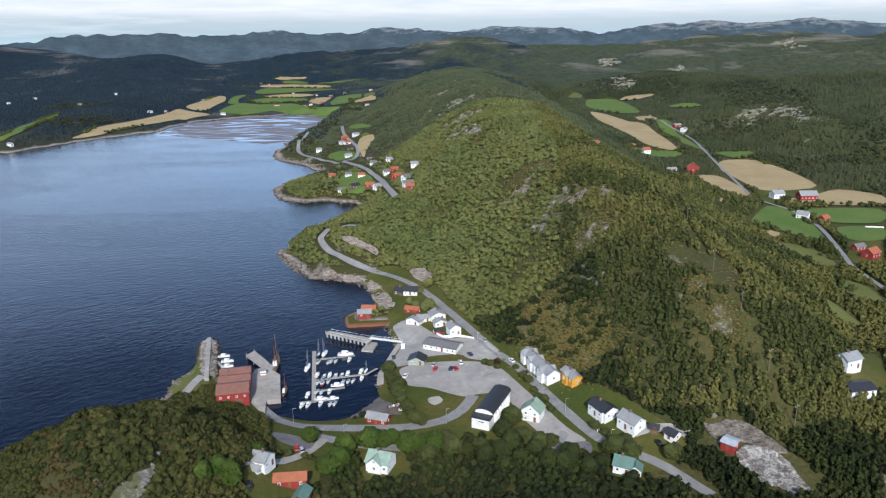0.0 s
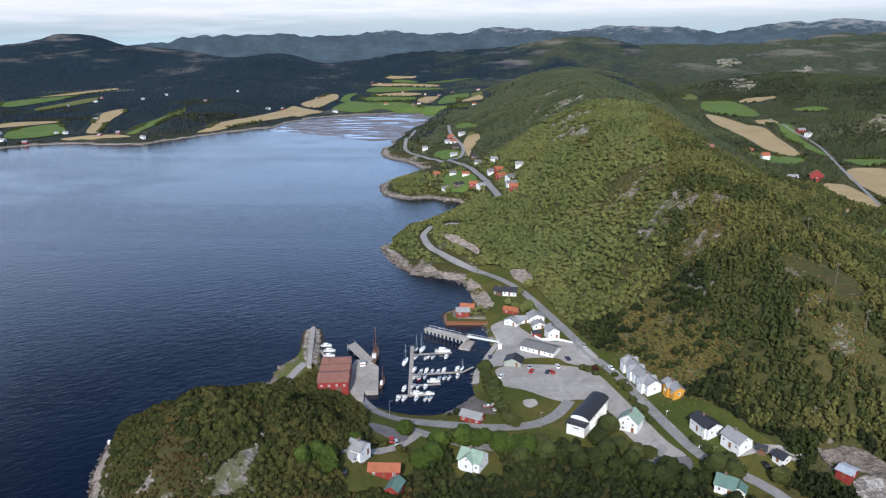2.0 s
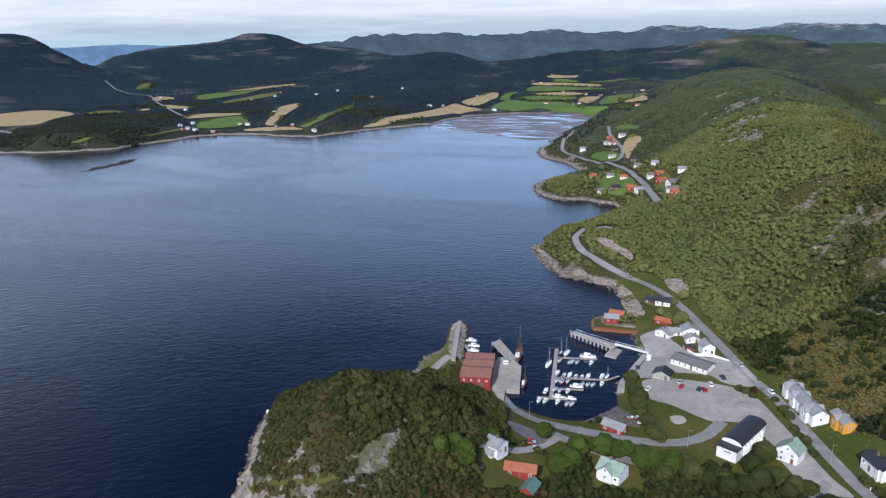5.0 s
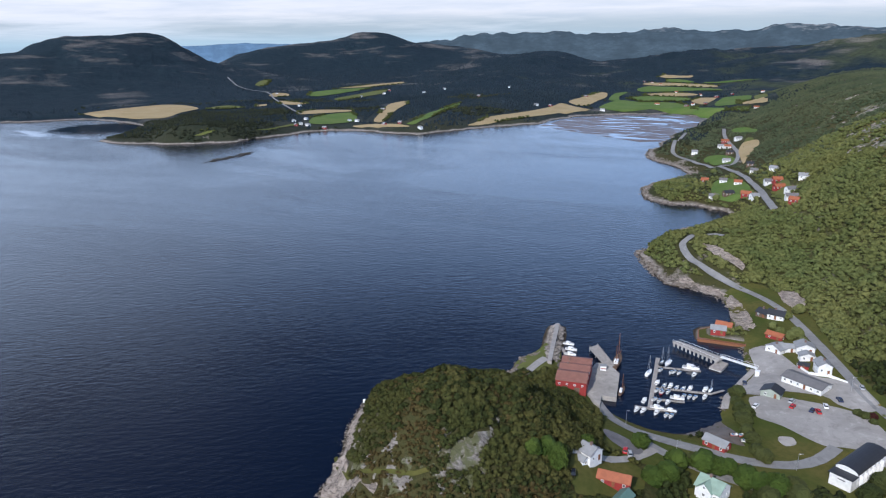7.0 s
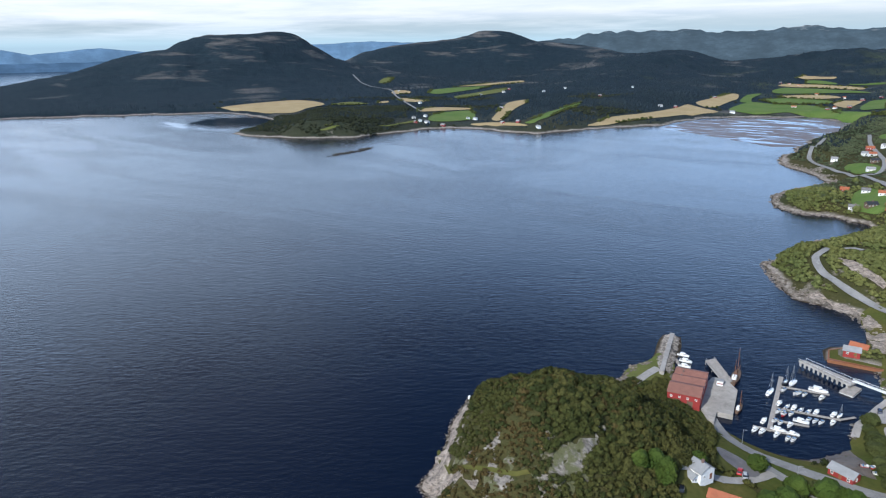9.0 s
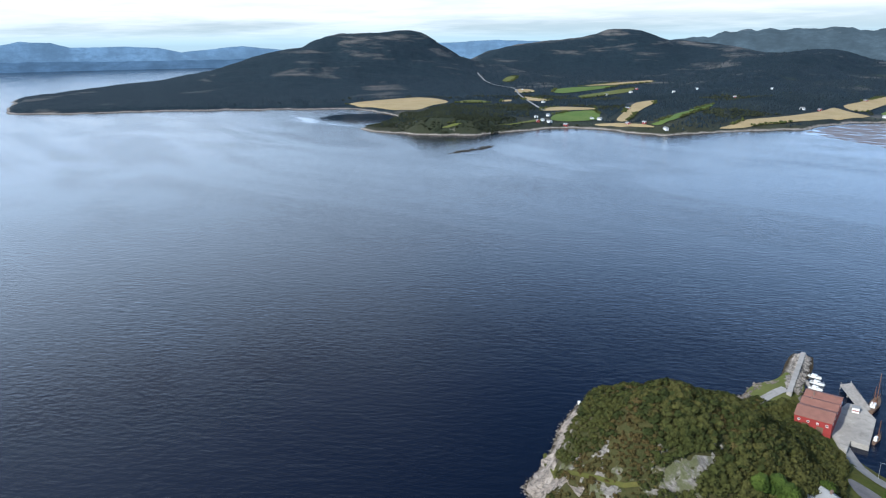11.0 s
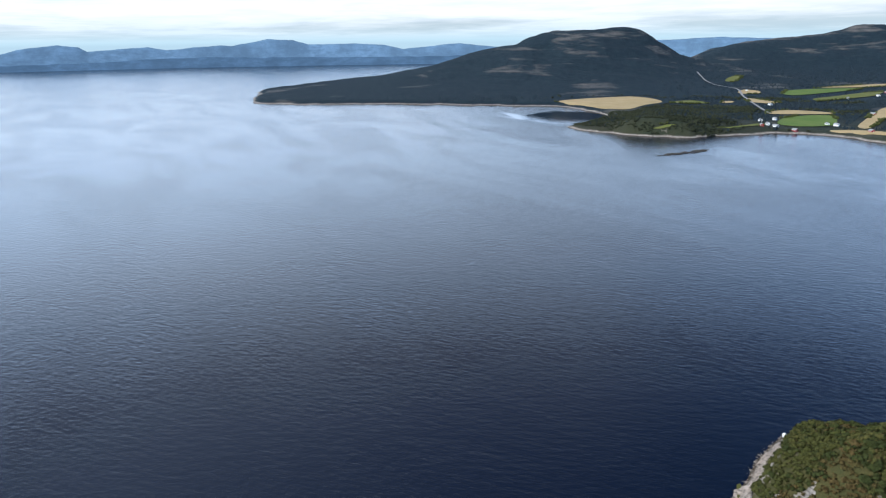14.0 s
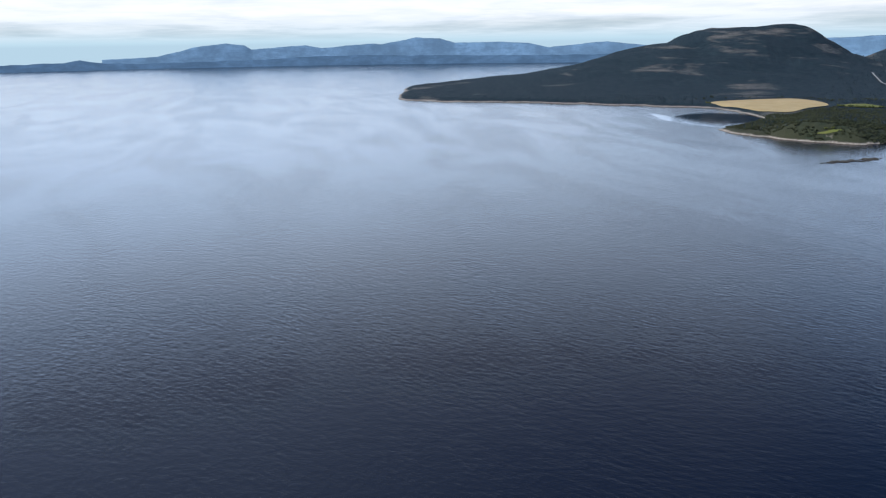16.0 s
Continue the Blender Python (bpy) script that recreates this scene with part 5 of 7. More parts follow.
# ---- buildings ----
def axes(A, B):
    """Ground frame at A with x towards B; y points to the left of it, away from the sea of view."""
    A, B = Vector((*A, 0)), Vector((*B, 0))
    return A, (B - A).length, math.atan2((B - A).y, (B - A).x)


WINDOW_CACHE = {}


def window(parent, x, y, z, w, h, turn):
    """A casement with a white frame and a dark pane, set on a wall; it faces local -y before the turn."""
    key = (round(w, 2), round(h, 2))
    if key not in WINDOW_CACHE:
        bm = bmesh.new()
        t = 0.12
        for a in ((-w / 2, w / 2, -h / 2, -h / 2 + t), (-w / 2, w / 2, h / 2 - t, h / 2), (-w / 2, -w / 2 + t, -h / 2 + t, h / 2 - t), (w / 2 - t, w / 2, -h / 2 + t, h / 2 - t), (-t / 3, t / 3, -h / 2 + t, h / 2 - t)):
            add_box(bm, a[0], a[1], -0.07, 0.03, a[2], a[3])
        fr = bpy.data.meshes.new("window_frame")
        bm.to_mesh(fr)
        bm.free()
        fr.materials.append(TRIM)
        bm = box(-w / 2 + t, w / 2 - t, -0.025, 0.02, -h / 2 + t, h / 2 - t)
        pn = bpy.data.meshes.new("pane")
        bm.to_mesh(pn)
        bm.free()
        pn.materials.append(GLASS)
        WINDOW_CACHE[key] = fr, pn
    fr, pn = WINDOW_CACHE[key]
    f = part("window", fr, None, parent)
    f.matrix_local = pose(x, y, z, 0, 0, turn)
    part("pane", pn, None, f)


def gable_walls(L, D, h, rise, along):
    """Walls with gables: the ridge runs along x (along=True) or along y."""
    bm = bmesh.new()
    prof = [(0, -1.6), (0, h), (0.5, h + rise), (1, h), (1, -1.6)]
    ends = []
    for e in (0, 1):
        ends.append([bm.verts.new((L * e, D * u, z) if along else (L * u, D * e, z)) for u, z in prof])
    bm.faces.new(ends[0])
    bm.faces.new(ends[1][::-1])
    for i in range(5):
        j = (i + 1) % 5
        bm.faces.new((ends[0][i], ends[1][i], ends[1][j], ends[0][j]))
    bmesh.ops.recalc_face_normals(bm, faces=bm.faces)
    return bm


def gable_roof(L, D, h, rise, along, over=0.45, thick=0.18):
    bm = bmesh.new()
    W, N = (D, L) if along else (L, D)
    slope = rise / (W / 2)
    top = lambda u: h + rise - abs(u - 0.5) * W * slope
    us = (-over / W, 0.5, 1 + over / W)
    rows = []
    for e in (-over, N + over):
        for lift in (0.03, thick + 0.03):
            rows.append([bm.verts.new((e, W * u, top(u) + lift) if along else (W * u, e, top(u) + lift)) for u in us])
    lo0, hi0, lo1, hi1 = rows
    for i in range(2):
        bm.faces.new((hi0[i], hi0[i + 1], hi1[i + 1], hi1[i]))
        bm.faces.new((lo0[i], lo1[i], lo1[i + 1], lo0[i + 1]))
        bm.faces.new((lo0[i], lo0[i + 1], hi0[i + 1], hi0[i]))
        bm.faces.new((lo1[i], hi1[i], hi1[i + 1], lo1[i + 1]))
    for i in (0, 2):
        bm.faces.new((lo0[i], hi0[i], hi1[i], lo1[i]))
    bmesh.ops.recalc_face_normals(bm, faces=bm.faces)
    return bm


def house(label, A, B, depth, h, rise, walls, roof, along=True, chimney=True, storeys=None, name="house", category="house", group="", wings=(), door=True, base=None):
    """A gabled building: front corners A and B, then depth away from the front; wings add (x, y, L, D, h, rise, along)."""
    depth, h, rise = depth * 0.9, h * 0.88, rise * 0.88
    A, L, turn = axes(A, B)
    corners = [A + Matrix.Rotation(turn, 3, "Z") @ Vector(c) for c in ((0, 0, 0), (L, 0, 0), (0, depth, 0), (L, depth, 0))]
    z = base if base is not None else float(np.mean([height(c.x, c.y) for c in corners])) + 0.25
    ob = thing(name, pose(A.x, A.y, z, 0, 0, math.degrees(turn)), label, category, group)
    blocks = [(0, 0, L, depth, h, rise, along)] + list(wings)
    for k, (x, y, l, d, hh, rr, al) in enumerate(blocks):
        hh, rr = (hh, rr) if k == 0 else (hh * 0.87, rr * 0.86)
        w = part("wall", gable_walls(l, d, hh, rr, al), walls, ob)
        r = part("roof", gable_roof(l, d, hh, rr, al), roof, ob)
        w.location = r.location = (x, y, 0)
        n = storeys or max(1, int(hh / 2.5))
        for f in range(n):
            zz = hh / n * (f + 0.55)
            cnt = max(1, int(l / 2.7))
            for i in range(cnt):
                if k == 0 and f == 0 and i == cnt // 2 and door:
                    dr = part("door", box(-0.5, 0.5, -0.08, 0.02, -hh / n * 0.45, -hh / n * 0.45 + 2.1), VARNISH, ob, "brown wooden front door")
                    dr.location = (x + l * (i + 0.5) / cnt, y - 0.01, zz - 0.05)
                else:
                    window(ob, x + l * (i + 0.5) / cnt, y, zz, 1.0, 1.25, 0)
            cnt = max(1, int(d / 3.2))
            for i in range(cnt):
                for xx, t in ((x, -90), (x + l, 90)):
                    window(ob, xx, y + d * (i + 0.5) / cnt, zz, 1.0, 1.25, t)
        if rr > 2.0:
            if al:
                for xx, t in ((x, -90), (x + l, 90)):
                    window(ob, xx, y + d / 2, hh + rr * 0.35, 0.9, 1.0, t)
            else:
                window(ob, x + l / 2, y, hh + rr * 0.35, 0.9, 1.0, 0)
    if chimney:
        c = part("chimney", box(-0.4, 0.4, -0.4, 0.4, -1.0, 1.1, bevel=0.04), BRICK, ob)
        c.location = (L * 0.4, depth * 0.5, h + rise) if along else (L * 0.5, depth * 0.4, h + rise)
    return ob


def arched_hall(label, A, B, depth, h, rise):
    """A hall with a shallow barrel roof that runs away from the front."""
    A, L, turn = axes(A, B)
    z = float(height(A.x, A.y)) + 0.2
    ob = thing("hall", pose(A.x, A.y, z, 0, 0, math.degrees(turn)), label, "hall")
    n = 12
    arc = [(L * (0.5 - 0.5 * math.cos(math.pi * i / n)), h + rise * math.sin(math.pi * i / n)) for i in range(n + 1)]
    outline = [(0, -1.5)] + arc + [(L, -1.5)]
    bm = bmesh.new()
    e0 = [bm.verts.new((x, 0, q)) for x, q in outline]
    e1 = [bm.verts.new((x, depth, q)) for x, q in outline]
    bm.faces.new(e0)
    bm.faces.new(e1[::-1])
    for i in range(len(outline)):
        j = (i + 1) % len(outline)
        bm.faces.new((e0[i], e1[i], e1[j], e0[j]))
    bmesh.ops.recalc_face_normals(bm, faces=bm.faces)
    part("wall", bm, WHITE, ob)
    bm = bmesh.new()
    rows = []
    for y in (-0.5, depth + 0.5):
        for lift in (0.04, 0.26):
            rows.append([bm.verts.new((L / 2 + (x - L / 2) * 1.05, y, q + lift)) for x, q in arc])
    for i in range(n):
        bm.faces.new((rows[1][i], rows[1][i + 1], rows[3][i + 1], rows[3][i]))
        bm.faces.new((rows[0][i], rows[2][i], rows[2][i + 1], rows[0][i + 1]))
        bm.faces.new((rows[0][i], rows[0][i + 1], rows[1][i + 1], rows[1][i]))
        bm.faces.new((rows[2][i], rows[3][i], rows[3][i + 1], rows[2][i + 1]))
    bmesh.ops.recalc_face_normals(bm, faces=bm.faces)
    part("roof", bm, R_BLACK, ob, "black felt barrel roof")
    # lower porch across the front and buttresses along the side
    part("porch", box(0.1, L - 0.1, -4.0, -0.01, -1.5, h - 0.6), WHITE, ob)
    part("porch_roof", prism([(-0.3, -4.4), (L + 0.3, -4.4), (L + 0.3, 0.0), (-0.3, 0.0)], h - 0.58, h - 0.3), R_BLACK, ob)
    part("sign", box(L * 0.38, L * 0.72, -4.1, -4.02, h - 2.0, h - 1.6), DARK_ASPHALT, ob)
    for i in range(6):
        b = part("buttress", prism([(0, 0), (1.0, 0.2), (1.0, 0.6), (0, 0.8)], -1.5, h - 0.5), WHITE, ob)
        b.location = (L, 1.5 + i * (depth - 3) / 6, 0)
        window(ob, L, 3.2 + i * (depth - 3) / 6, h * 0.6, 1.4, 1.2, 90)
    return ob


def cottage(p, L, W, yaw, h, rise, walls, roof, label, name="house", category="house", group="", chimney=True):
    """A small gabled building round the middle of its plan."""
    x, y = p
    z = float(height(x, y)) + 0.2
    ob = thing(name, pose(x, y, z, 0, 0, yaw), label, category, group)
    w = part("wall", gable_walls(L, W, h, rise, True), walls, ob)
    r = part("roof", gable_roof(L, W, h, rise, True, 0.4), roof, ob)
    w.location = r.location = (-L / 2, -W / 2, 0)
    cnt = max(2, int(L / 3.0))
    for i in range(cnt):
        for yy, t in ((-W / 2, 0), (W / 2, 180)):
            window(ob, -L / 2 + L * (i + 0.5) / cnt, yy, h * 0.55, 1.1, 1.3, t)
    for xx, t in ((-L / 2, -90), (L / 2, 90)):
        window(ob, xx, 0, h * 0.55, 1.1, 1.3, t)
    if chimney:
        c = part("chimney", box(-0.4, 0.4, -0.4, 0.4, -0.8, 1.0), BRICK, ob)
        c.location = (L * 0.1, 0, h + rise)
    return ob


house("white timber house with a pale green roof and front gable", *[(-28.1, 216.5), (-20.2, 213.8)], 8.5, 4.6, 3.0, WHITE, R_GREEN, True, wings=((1.0, -0.8, 5.0, 5.0, 4.6, 2.6, False),))
house("white timber house with a grey roof beside the headland", *[(-60.4, 204.4), (-58.1, 210.1)], 6.5, 4.2, 2.2, WHITE, R_GREY, False, wings=((-2.6, 1.0, 3.0, 5.0, 2.4, 1.2, False),))
house("red timber barn with an orange tiled roof", *[(-57.1, 202.3), (-46.6, 203.3)], 5.2, 3.0, 1.9, RED, R_TILE, True, chimney=False, name="barn", category="barn")
house("red timber barn wing with a dark green sheet roof", *[(-49.8, 195.2), (-45.3, 194.4)], 7.0, 3.0, 1.7, RED, R_TEAL, False, chimney=False, name="barn", category="barn")
house("red timber boathouse with a grey roof by the harbour", *[(-31.5, 250.1), (-23.3, 247.2)], 5.5, 2.8, 1.7, RED, R_GREY, True, chimney=False, name="boathouse", category="boathouse")
arched_hall("white hall with a black barrel roof and buttressed walls", *[(12.1, 249.2), (18.9, 246.1)], 21.0, 5.2, 1.8)
house("white timber house with steep pale green roof", *[(30.5, 250.4), (37.3, 247.1)], 7.5, 5.0, 3.4, WHITE, R_GREEN, False, storeys=2)
house("white timber house with a black roof along the road", *[(57.0, 250.1), (60.7, 242.2)], 7.0, 4.6, 2.0, WHITE, R_BLACK, True, wings=((4.2, 0.8, 5.6, 6.6, 4.6, 1.9, True),))
house("white timber house with a grey roof along the road", *[(65.8, 238.8), (70.4, 231.6)], 7.0, 4.6, 2.4, WHITE, R_GREY, True)
house("small dark shed with a black roof behind the houses", *[(76.6, 232.0), (79.2, 230.9)], 4.0, 2.0, 1.2, BROWN, R_BLACK, True, chimney=False, name="shed", category="shed")
house("small white garage with a black roof", *[(80.7, 228.8), (83.2, 225.4)], 5.0, 2.4, 1.5, WHITE, R_BLACK, True, chimney=False, name="garage", category="garage")
house("white house with a dark green roof among trees", *[(58.5, 213.5), (64.1, 210.7)], 7.5, 3.6, 2.6, WHITE, R_TEAL, True)
house("white annex with a dark green roof among trees", *[(63.9, 212.0), (67.6, 210.6)], 4.5, 2.6, 1.4, WHITE, R_TEAL, False, chimney=False)
house("large white timber house with grey roof and two cross gables", *[(36.3, 299.4), (40.1, 285.7)], 6.5, 4.8, 2.0, WHITE, R_GREY, True, wings=((0.4, -1.0, 4.2, 6.6, 4.8, 2.0, False), (8.0, -0.8, 3.8, 6.4, 4.8, 1.9, False)))
house("large white timber house with grey roof and cross gable", *[(40.4, 285.7), (44.4, 274.6)], 7.0, 4.8, 2.2, WHITE, R_GREY, True, wings=((4.2, -1.2, 4.6, 7.0, 4.8, 2.0, False),))
house("ochre yellow timber house with a grey roof", *[(50.6, 277.5), (53.9, 268.6)], 5.5, 4.0, 1.6, ORANGE, R_GREY, True, wings=((2.6, -1.0, 3.4, 5.0, 4.0, 1.5, False),))
house("long low white building with a grey roof", *[(-10.3, 318.4), (5.5, 311.0)], 10.0, 3.0, 1.5, WHITE, R_DKGREY, True, chimney=False, name="store", category="building")
house("grey green shed with a black roof by the car park", *[(-17.0, 301.3), (-9.3, 300.1)], 7.0, 2.8, 2.0, GREYGREEN, R_BLACK, False, chimney=False, name="shed", category="shed")
house("white single-storey house wing with grey roof", *[(-20.2, 351.3), (-13.4, 347.0)], 7.0, 2.8, 1.8, WHITE, R_GREY, False)
house("white linking wing with grey roof", *[(-13.5, 350.3), (-7.1, 352.3)], 5.0, 2.8, 1.5, WHITE, R_GREY, True, chimney=False)
house("white house with a grey hipped gable roof", *[(-6.5, 350.7), (1.1, 352.9)], 7.5, 3.4, 2.0, WHITE, R_GREY, False)
house("white house wing with a grey roof", *[(-4.6, 342.8), (1.7, 344.6)], 4.5, 2.8, 1.6, WHITE, R_GREY, False, chimney=False)
house("tall white timber house with a grey roof", *[(3.3, 329.9), (8.8, 331.8)], 7.5, 5.0, 2.0, WHITE, R_GREY, False)
house("small red shed with a black roof", *[(-4.8, 334.6), (-0.5, 334.6)], 4.0, 2.2, 0.9, RED, R_BLACK, True, chimney=False, name="shed", category="shed")
house("low red outbuilding with an orange tiled roof", *[(-21.8, 366.6), (-14.2, 363.9)], 5.0, 2.2, 1.5, RED, R_TILE, True, chimney=False, name="outbuilding", category="outbuilding")
house("dark brown house with a black roof by the shore", *[(-29.7, 396.0), (-24.5, 392.8)], 6.5, 2.8, 2.0, BROWN, R_BLACK, True)
house("white house with a black roof by the shore", *[(-23.8, 392.9), (-15.7, 391.5)], 7.0, 3.2, 2.2, WHITE, R_BLACK, True)
house("red boathouse with a grey roof on the old quay", *[(-47.3, 361.8), (-40.2, 362.7)], 5.5, 3.2, 1.8, RED, R_GREY, True, chimney=False, name="boathouse", category="boathouse")
house("red boathouse with an orange roof on the old quay", *[(-46.1, 369.2), (-38.4, 368.5)], 4.5, 2.8, 1.8, RED, R_TILE, True, chimney=False, name="boathouse", category="boathouse")
house("red mill house with a pale metal roof by the rapids", *[(98.5, 220.8), (101.9, 217.5)], 6.0, 2.6, 0.7, RED, R_METAL, True, chimney=False, name="mill_house", category="building")
house("tall white farmhouse with a grey roof", *[(161.2, 255.6), (168.6, 258.6)], 7.0, 5.2, 2.2, WHITE, R_GREY, True)
house("low white outbuilding with a wide black roof", *[(156.0, 241.9), (166.5, 243.6)], 9.0, 2.6, 1.4, WHITE, R_BLACK, True, chimney=False, name="outbuilding", category="outbuilding")


def warehouse():
    """The red harbour store: three bays side by side, each with its own brown roof."""
    L = 13.2
    ob = thing("warehouse", pose(-95.5, 264.6, 2.6, 0, 0, 12), "large red timber warehouse with three brown roofs", "warehouse")
    y = 0.0
    for d, h, rise in ((11.0, 5.6, 1.9), (6.8, 5.8, 1.2), (7.0, 5.9, 1.2)):
        w = part("wall", gable_walls(L, d, h, rise, True), RED, ob)
        r = part("roof", gable_roof(L, d, h, rise, True, 0.25), R_BROWN, ob, "faded red-brown sheet roof")
        w.location = r.location = (0, y, 0)
        for t, xx in ((-90, 0), (90, L)):
            for i in range(2):
                window(ob, xx, y + d * (i + 0.5) / 2, h * 0.75, 1.0, 1.2, t)
        y += d + 0.02
    for i in range(4):
        window(ob, L * (i + 0.5) / 4, 0, 4.1, 0.9, 0.9, 0)
    for i in range(2):
        d = part("door", box(-1.2, 1.2, -0.1, 0.03, 0, 2.8), BROWN, ob, "wide dark loading door")
        d.location = (L * (0.3 + 0.4 * i), 0, 0.2)
    for i in range(2):
        v = part("vent", box(-0.3, 0.3, -0.3, 0.3, -0.5, 1.0), BRICK, ob)
        v.location = (L * 0.25, 14.2 + i * 5, 6.9)


warehouse()

HAMLET_HOUSES = [
    (WHITE, R_GREY, "white house with a grey roof in the hamlet", [(-161.4, 924.0), (-113.4, 850.5), (-120.8, 994.7), (-54.9, 736.0), (-25.0, 649.5), (-135.6, 960.5), (-60.7, 647.2)]),
    (WHITE, R_TILE, "white house with a red tiled roof in the hamlet", [(-83.6, 721.2), (-127.2, 949.5)]),
    (WHITE, R_DKGREY, "pale house with a dark grey roof in the hamlet", [(-99.5, 739.3), (-54.0, 687.9), (-31.7, 621.2), (-73.5, 754.4), (-98.3, 678.9), (-29.6, 597.3)]),
    (BROWN, R_BLACK, "dark timber house with a black roof in the hamlet", [(-82.6, 797.7), (-117.6, 902.4), (-86.1, 680.6)]),
    (RED, R_TILE, "red timber house with a red roof in the hamlet", [(-118.5, 748.7), (-46.7, 680.4), (-42.6, 648.6), (-26.6, 581.4), (-69.2, 662.4), (-136.6, 992.6)]),
]
for wm, rm, lab, places in HAMLET_HOUSES:
    for i, p in enumerate(places):
        cottage(p, 7.0 + (i % 3), 5.6, (17 * i + 25) % 70 - 20, 2.9, 1.9, wm, rm, lab, group="houses of the hamlet")

FARM = "farm buildings in the valley"
for p, L, W, yaw, h, rise, wm, rm, lab in [
    ((249.4, 857.8), 9, 7, 10, 5, 3, WHITE, R_TILE, "white farmhouse with a red roof"),
    ((274.6, 764.1), 8, 13, 80, 6, 5, RED, R_TILE, "tall red barn with white corner boards"),
    ((246.8, 749.9), 10, 6, 5, 3, 2, WHITE, R_GREY, "low white farm building with a grey roof"),
    ((245.5, 909.6), 8, 5, 5, 2.6, 1.6, RED, R_TILE, "low red farm building"),
    ((115.1, 535.2), 8, 5, 5, 2.6, 1.6, RED, R_BROWN, "low red farm building"),
    ((372.4, 1122.3), 12, 7, 20, 4, 2, RED, R_GREY, "red farm building with a grey roof"),
    ((376.3, 1100.5), 10, 7, 40, 4, 2, WHITE, R_GREY, "white farmhouse with a grey roof"),
    ((312.9, 644.7), 11, 8, 10, 5, 3, WHITE, R_GREY, "white farmhouse with a grey roof"),
    ((338.0, 638.6), 16, 10, 0, 5, 3.5, RED, R_GREY, "big red barn with a grey metal roof"),
    ((299.8, 568.6), 9, 7, -40, 4, 2.5, WHITE, R_GREY, "white farmhouse behind trees"),
    ((310.9, 556.5), 8, 6, 30, 4, 2.5, RED, R_TILE, "small red farmhouse with a red roof"),
    ((292.6, 459.5), 10, 8, 30, 4.5, 3, RED, R_TILE, "red farmhouse with white trim"),
    ((294.5, 477.9), 9, 5, 20, 3, 2, RED, R_DKGREY, "low red shed with a grey roof"),
]:
    cottage(p, L, W, yaw, h, rise, wm, rm, lab, name="farm_building", category="farm building", group=FARM)

FAR_FARMS = [
    (WHITE, R_GREY, [(-1394.4, 1517.0), (-1108.3, 1278.9), (-890.4, 1008.4), (-909.5, 1064.9), (-853.2, 984.1), (-833.6, 980.0), (-814.2, 1077.3), (-799.8, 1081.3), (-1127.7, 1655.8), (-1124.1, 1543.1), (-629.1, 1028.6), (-446.1, 1457.3), (-994.3, 1648.5), (-963.0, 1703.3), (-599.1, 1469.6), (-851.9, 1885.8)]),
    (RED, R_GREY, [(-846.0, 962.7), (-801.1, 986.2), (-708.0, 1037.3), (-680.0, 1044.3), (-1179.7, 1760.4), (-867.9, 1268.0), (-572.7, 1486.8), (-819.0, 1624.9), (-575.0, 1734.0)]),
    (WHITE, R_TILE, [(-546.2, 2287.8), (-510.6, 2248.1), (-405.8, 1978.3), (-331.0, 1903.7), (-194.2, 1978.3), (-371.8, 1616.4), (-295.5, 1618.7), (-136.8, 1319.0)]),
    (RED, R_DKGREY, [(-260.7, 1938.3), (-273.8, 1642.9), (-282.9, 1842.2), (-578.8, 2319.0), (-300.8, 1577.8)]),
]
for wm, rm, places in FAR_FARMS:
    for i, p in enumerate(places):
        cottage(p, 6.5 + 1.5 * (i % 3), 5.0, (31 * i) % 60 - 30, 2.8, 1.8, wm, rm,
                ("white" if wm is WHITE else "red") + " farmstead by the far fields", name="farm_building", category="farm building", group="farmsteads across the bay", chimney=False)

# ---- village ground ----
drape("lawn", MOLE_GREEN, GRASS, "yellow-green rough grass at the root of the breakwater", "lawn", 0.1)
drape("lawn", VILLAGE, LAWN, "mown yellow-green village grass", "lawn", 0.12)
for k, plot in enumerate(HAMLET_PLOTS):
    drape("lawn", plot, STUBBLE if k == 2 else GRASS if k == 4 else FIELD_GREEN, "dry golden garden meadow by the hamlet houses" if k == 2 else "mown bright green grass round the hamlet houses", "lawn", 0.35)
for yard in YARDS[:3] + YARDS[4:]:
    drape("lawn", yard, LAWN, "green garden grass round a house", "lawn", 0.15)
drape("car_park", [(-21.6, 297.2), (-13.6, 302.9), (3.7, 304.3), (18.3, 302.2), (25.8, 296.1), (34.1, 276.7), (41.3, 258.1), (47.8, 241.9), (53.9, 233.8), (50.7, 228.2), (41.3, 228.3), (37.4, 238.1), (29.4, 255.2), (28.0, 264.4), (24.0, 273.4), (14.2, 272.1), (9.2, 269.7), (3.2, 272.3), (-6.6, 278.6), (-16.1, 280.4), (-19.0, 288.6)], GRAVEL, "wide grey gravel car park", "car park", 0.34)
drape("yard", [(-28.5, 353.7), (-19.6, 358.2), (-12.2, 347.0), (-4.5, 334.9), (4.1, 327.7), (17.0, 328.7), (28.1, 308.0), (22.3, 302.1), (11.8, 305.3), (7.7, 311.7), (-9.8, 309.6), (-17.5, 300.0), (-25.5, 301.4), (-28.6, 293.3), (-30.0, 297.4), (-25.5, 309.3), (-21.1, 329.0), (-24.7, 341.3)], GRAVEL, "grey gravel yard between the houses", "yard", 0.38)
drape("yard", [(-66.9, 240.8), (-55.9, 238.6), (-48.6, 233.8), (-50.8, 228.2), (-60.8, 231.0), (-65.3, 236.0)], DARK_ASPHALT, "dark asphalt parking place", "car park", 0.4)
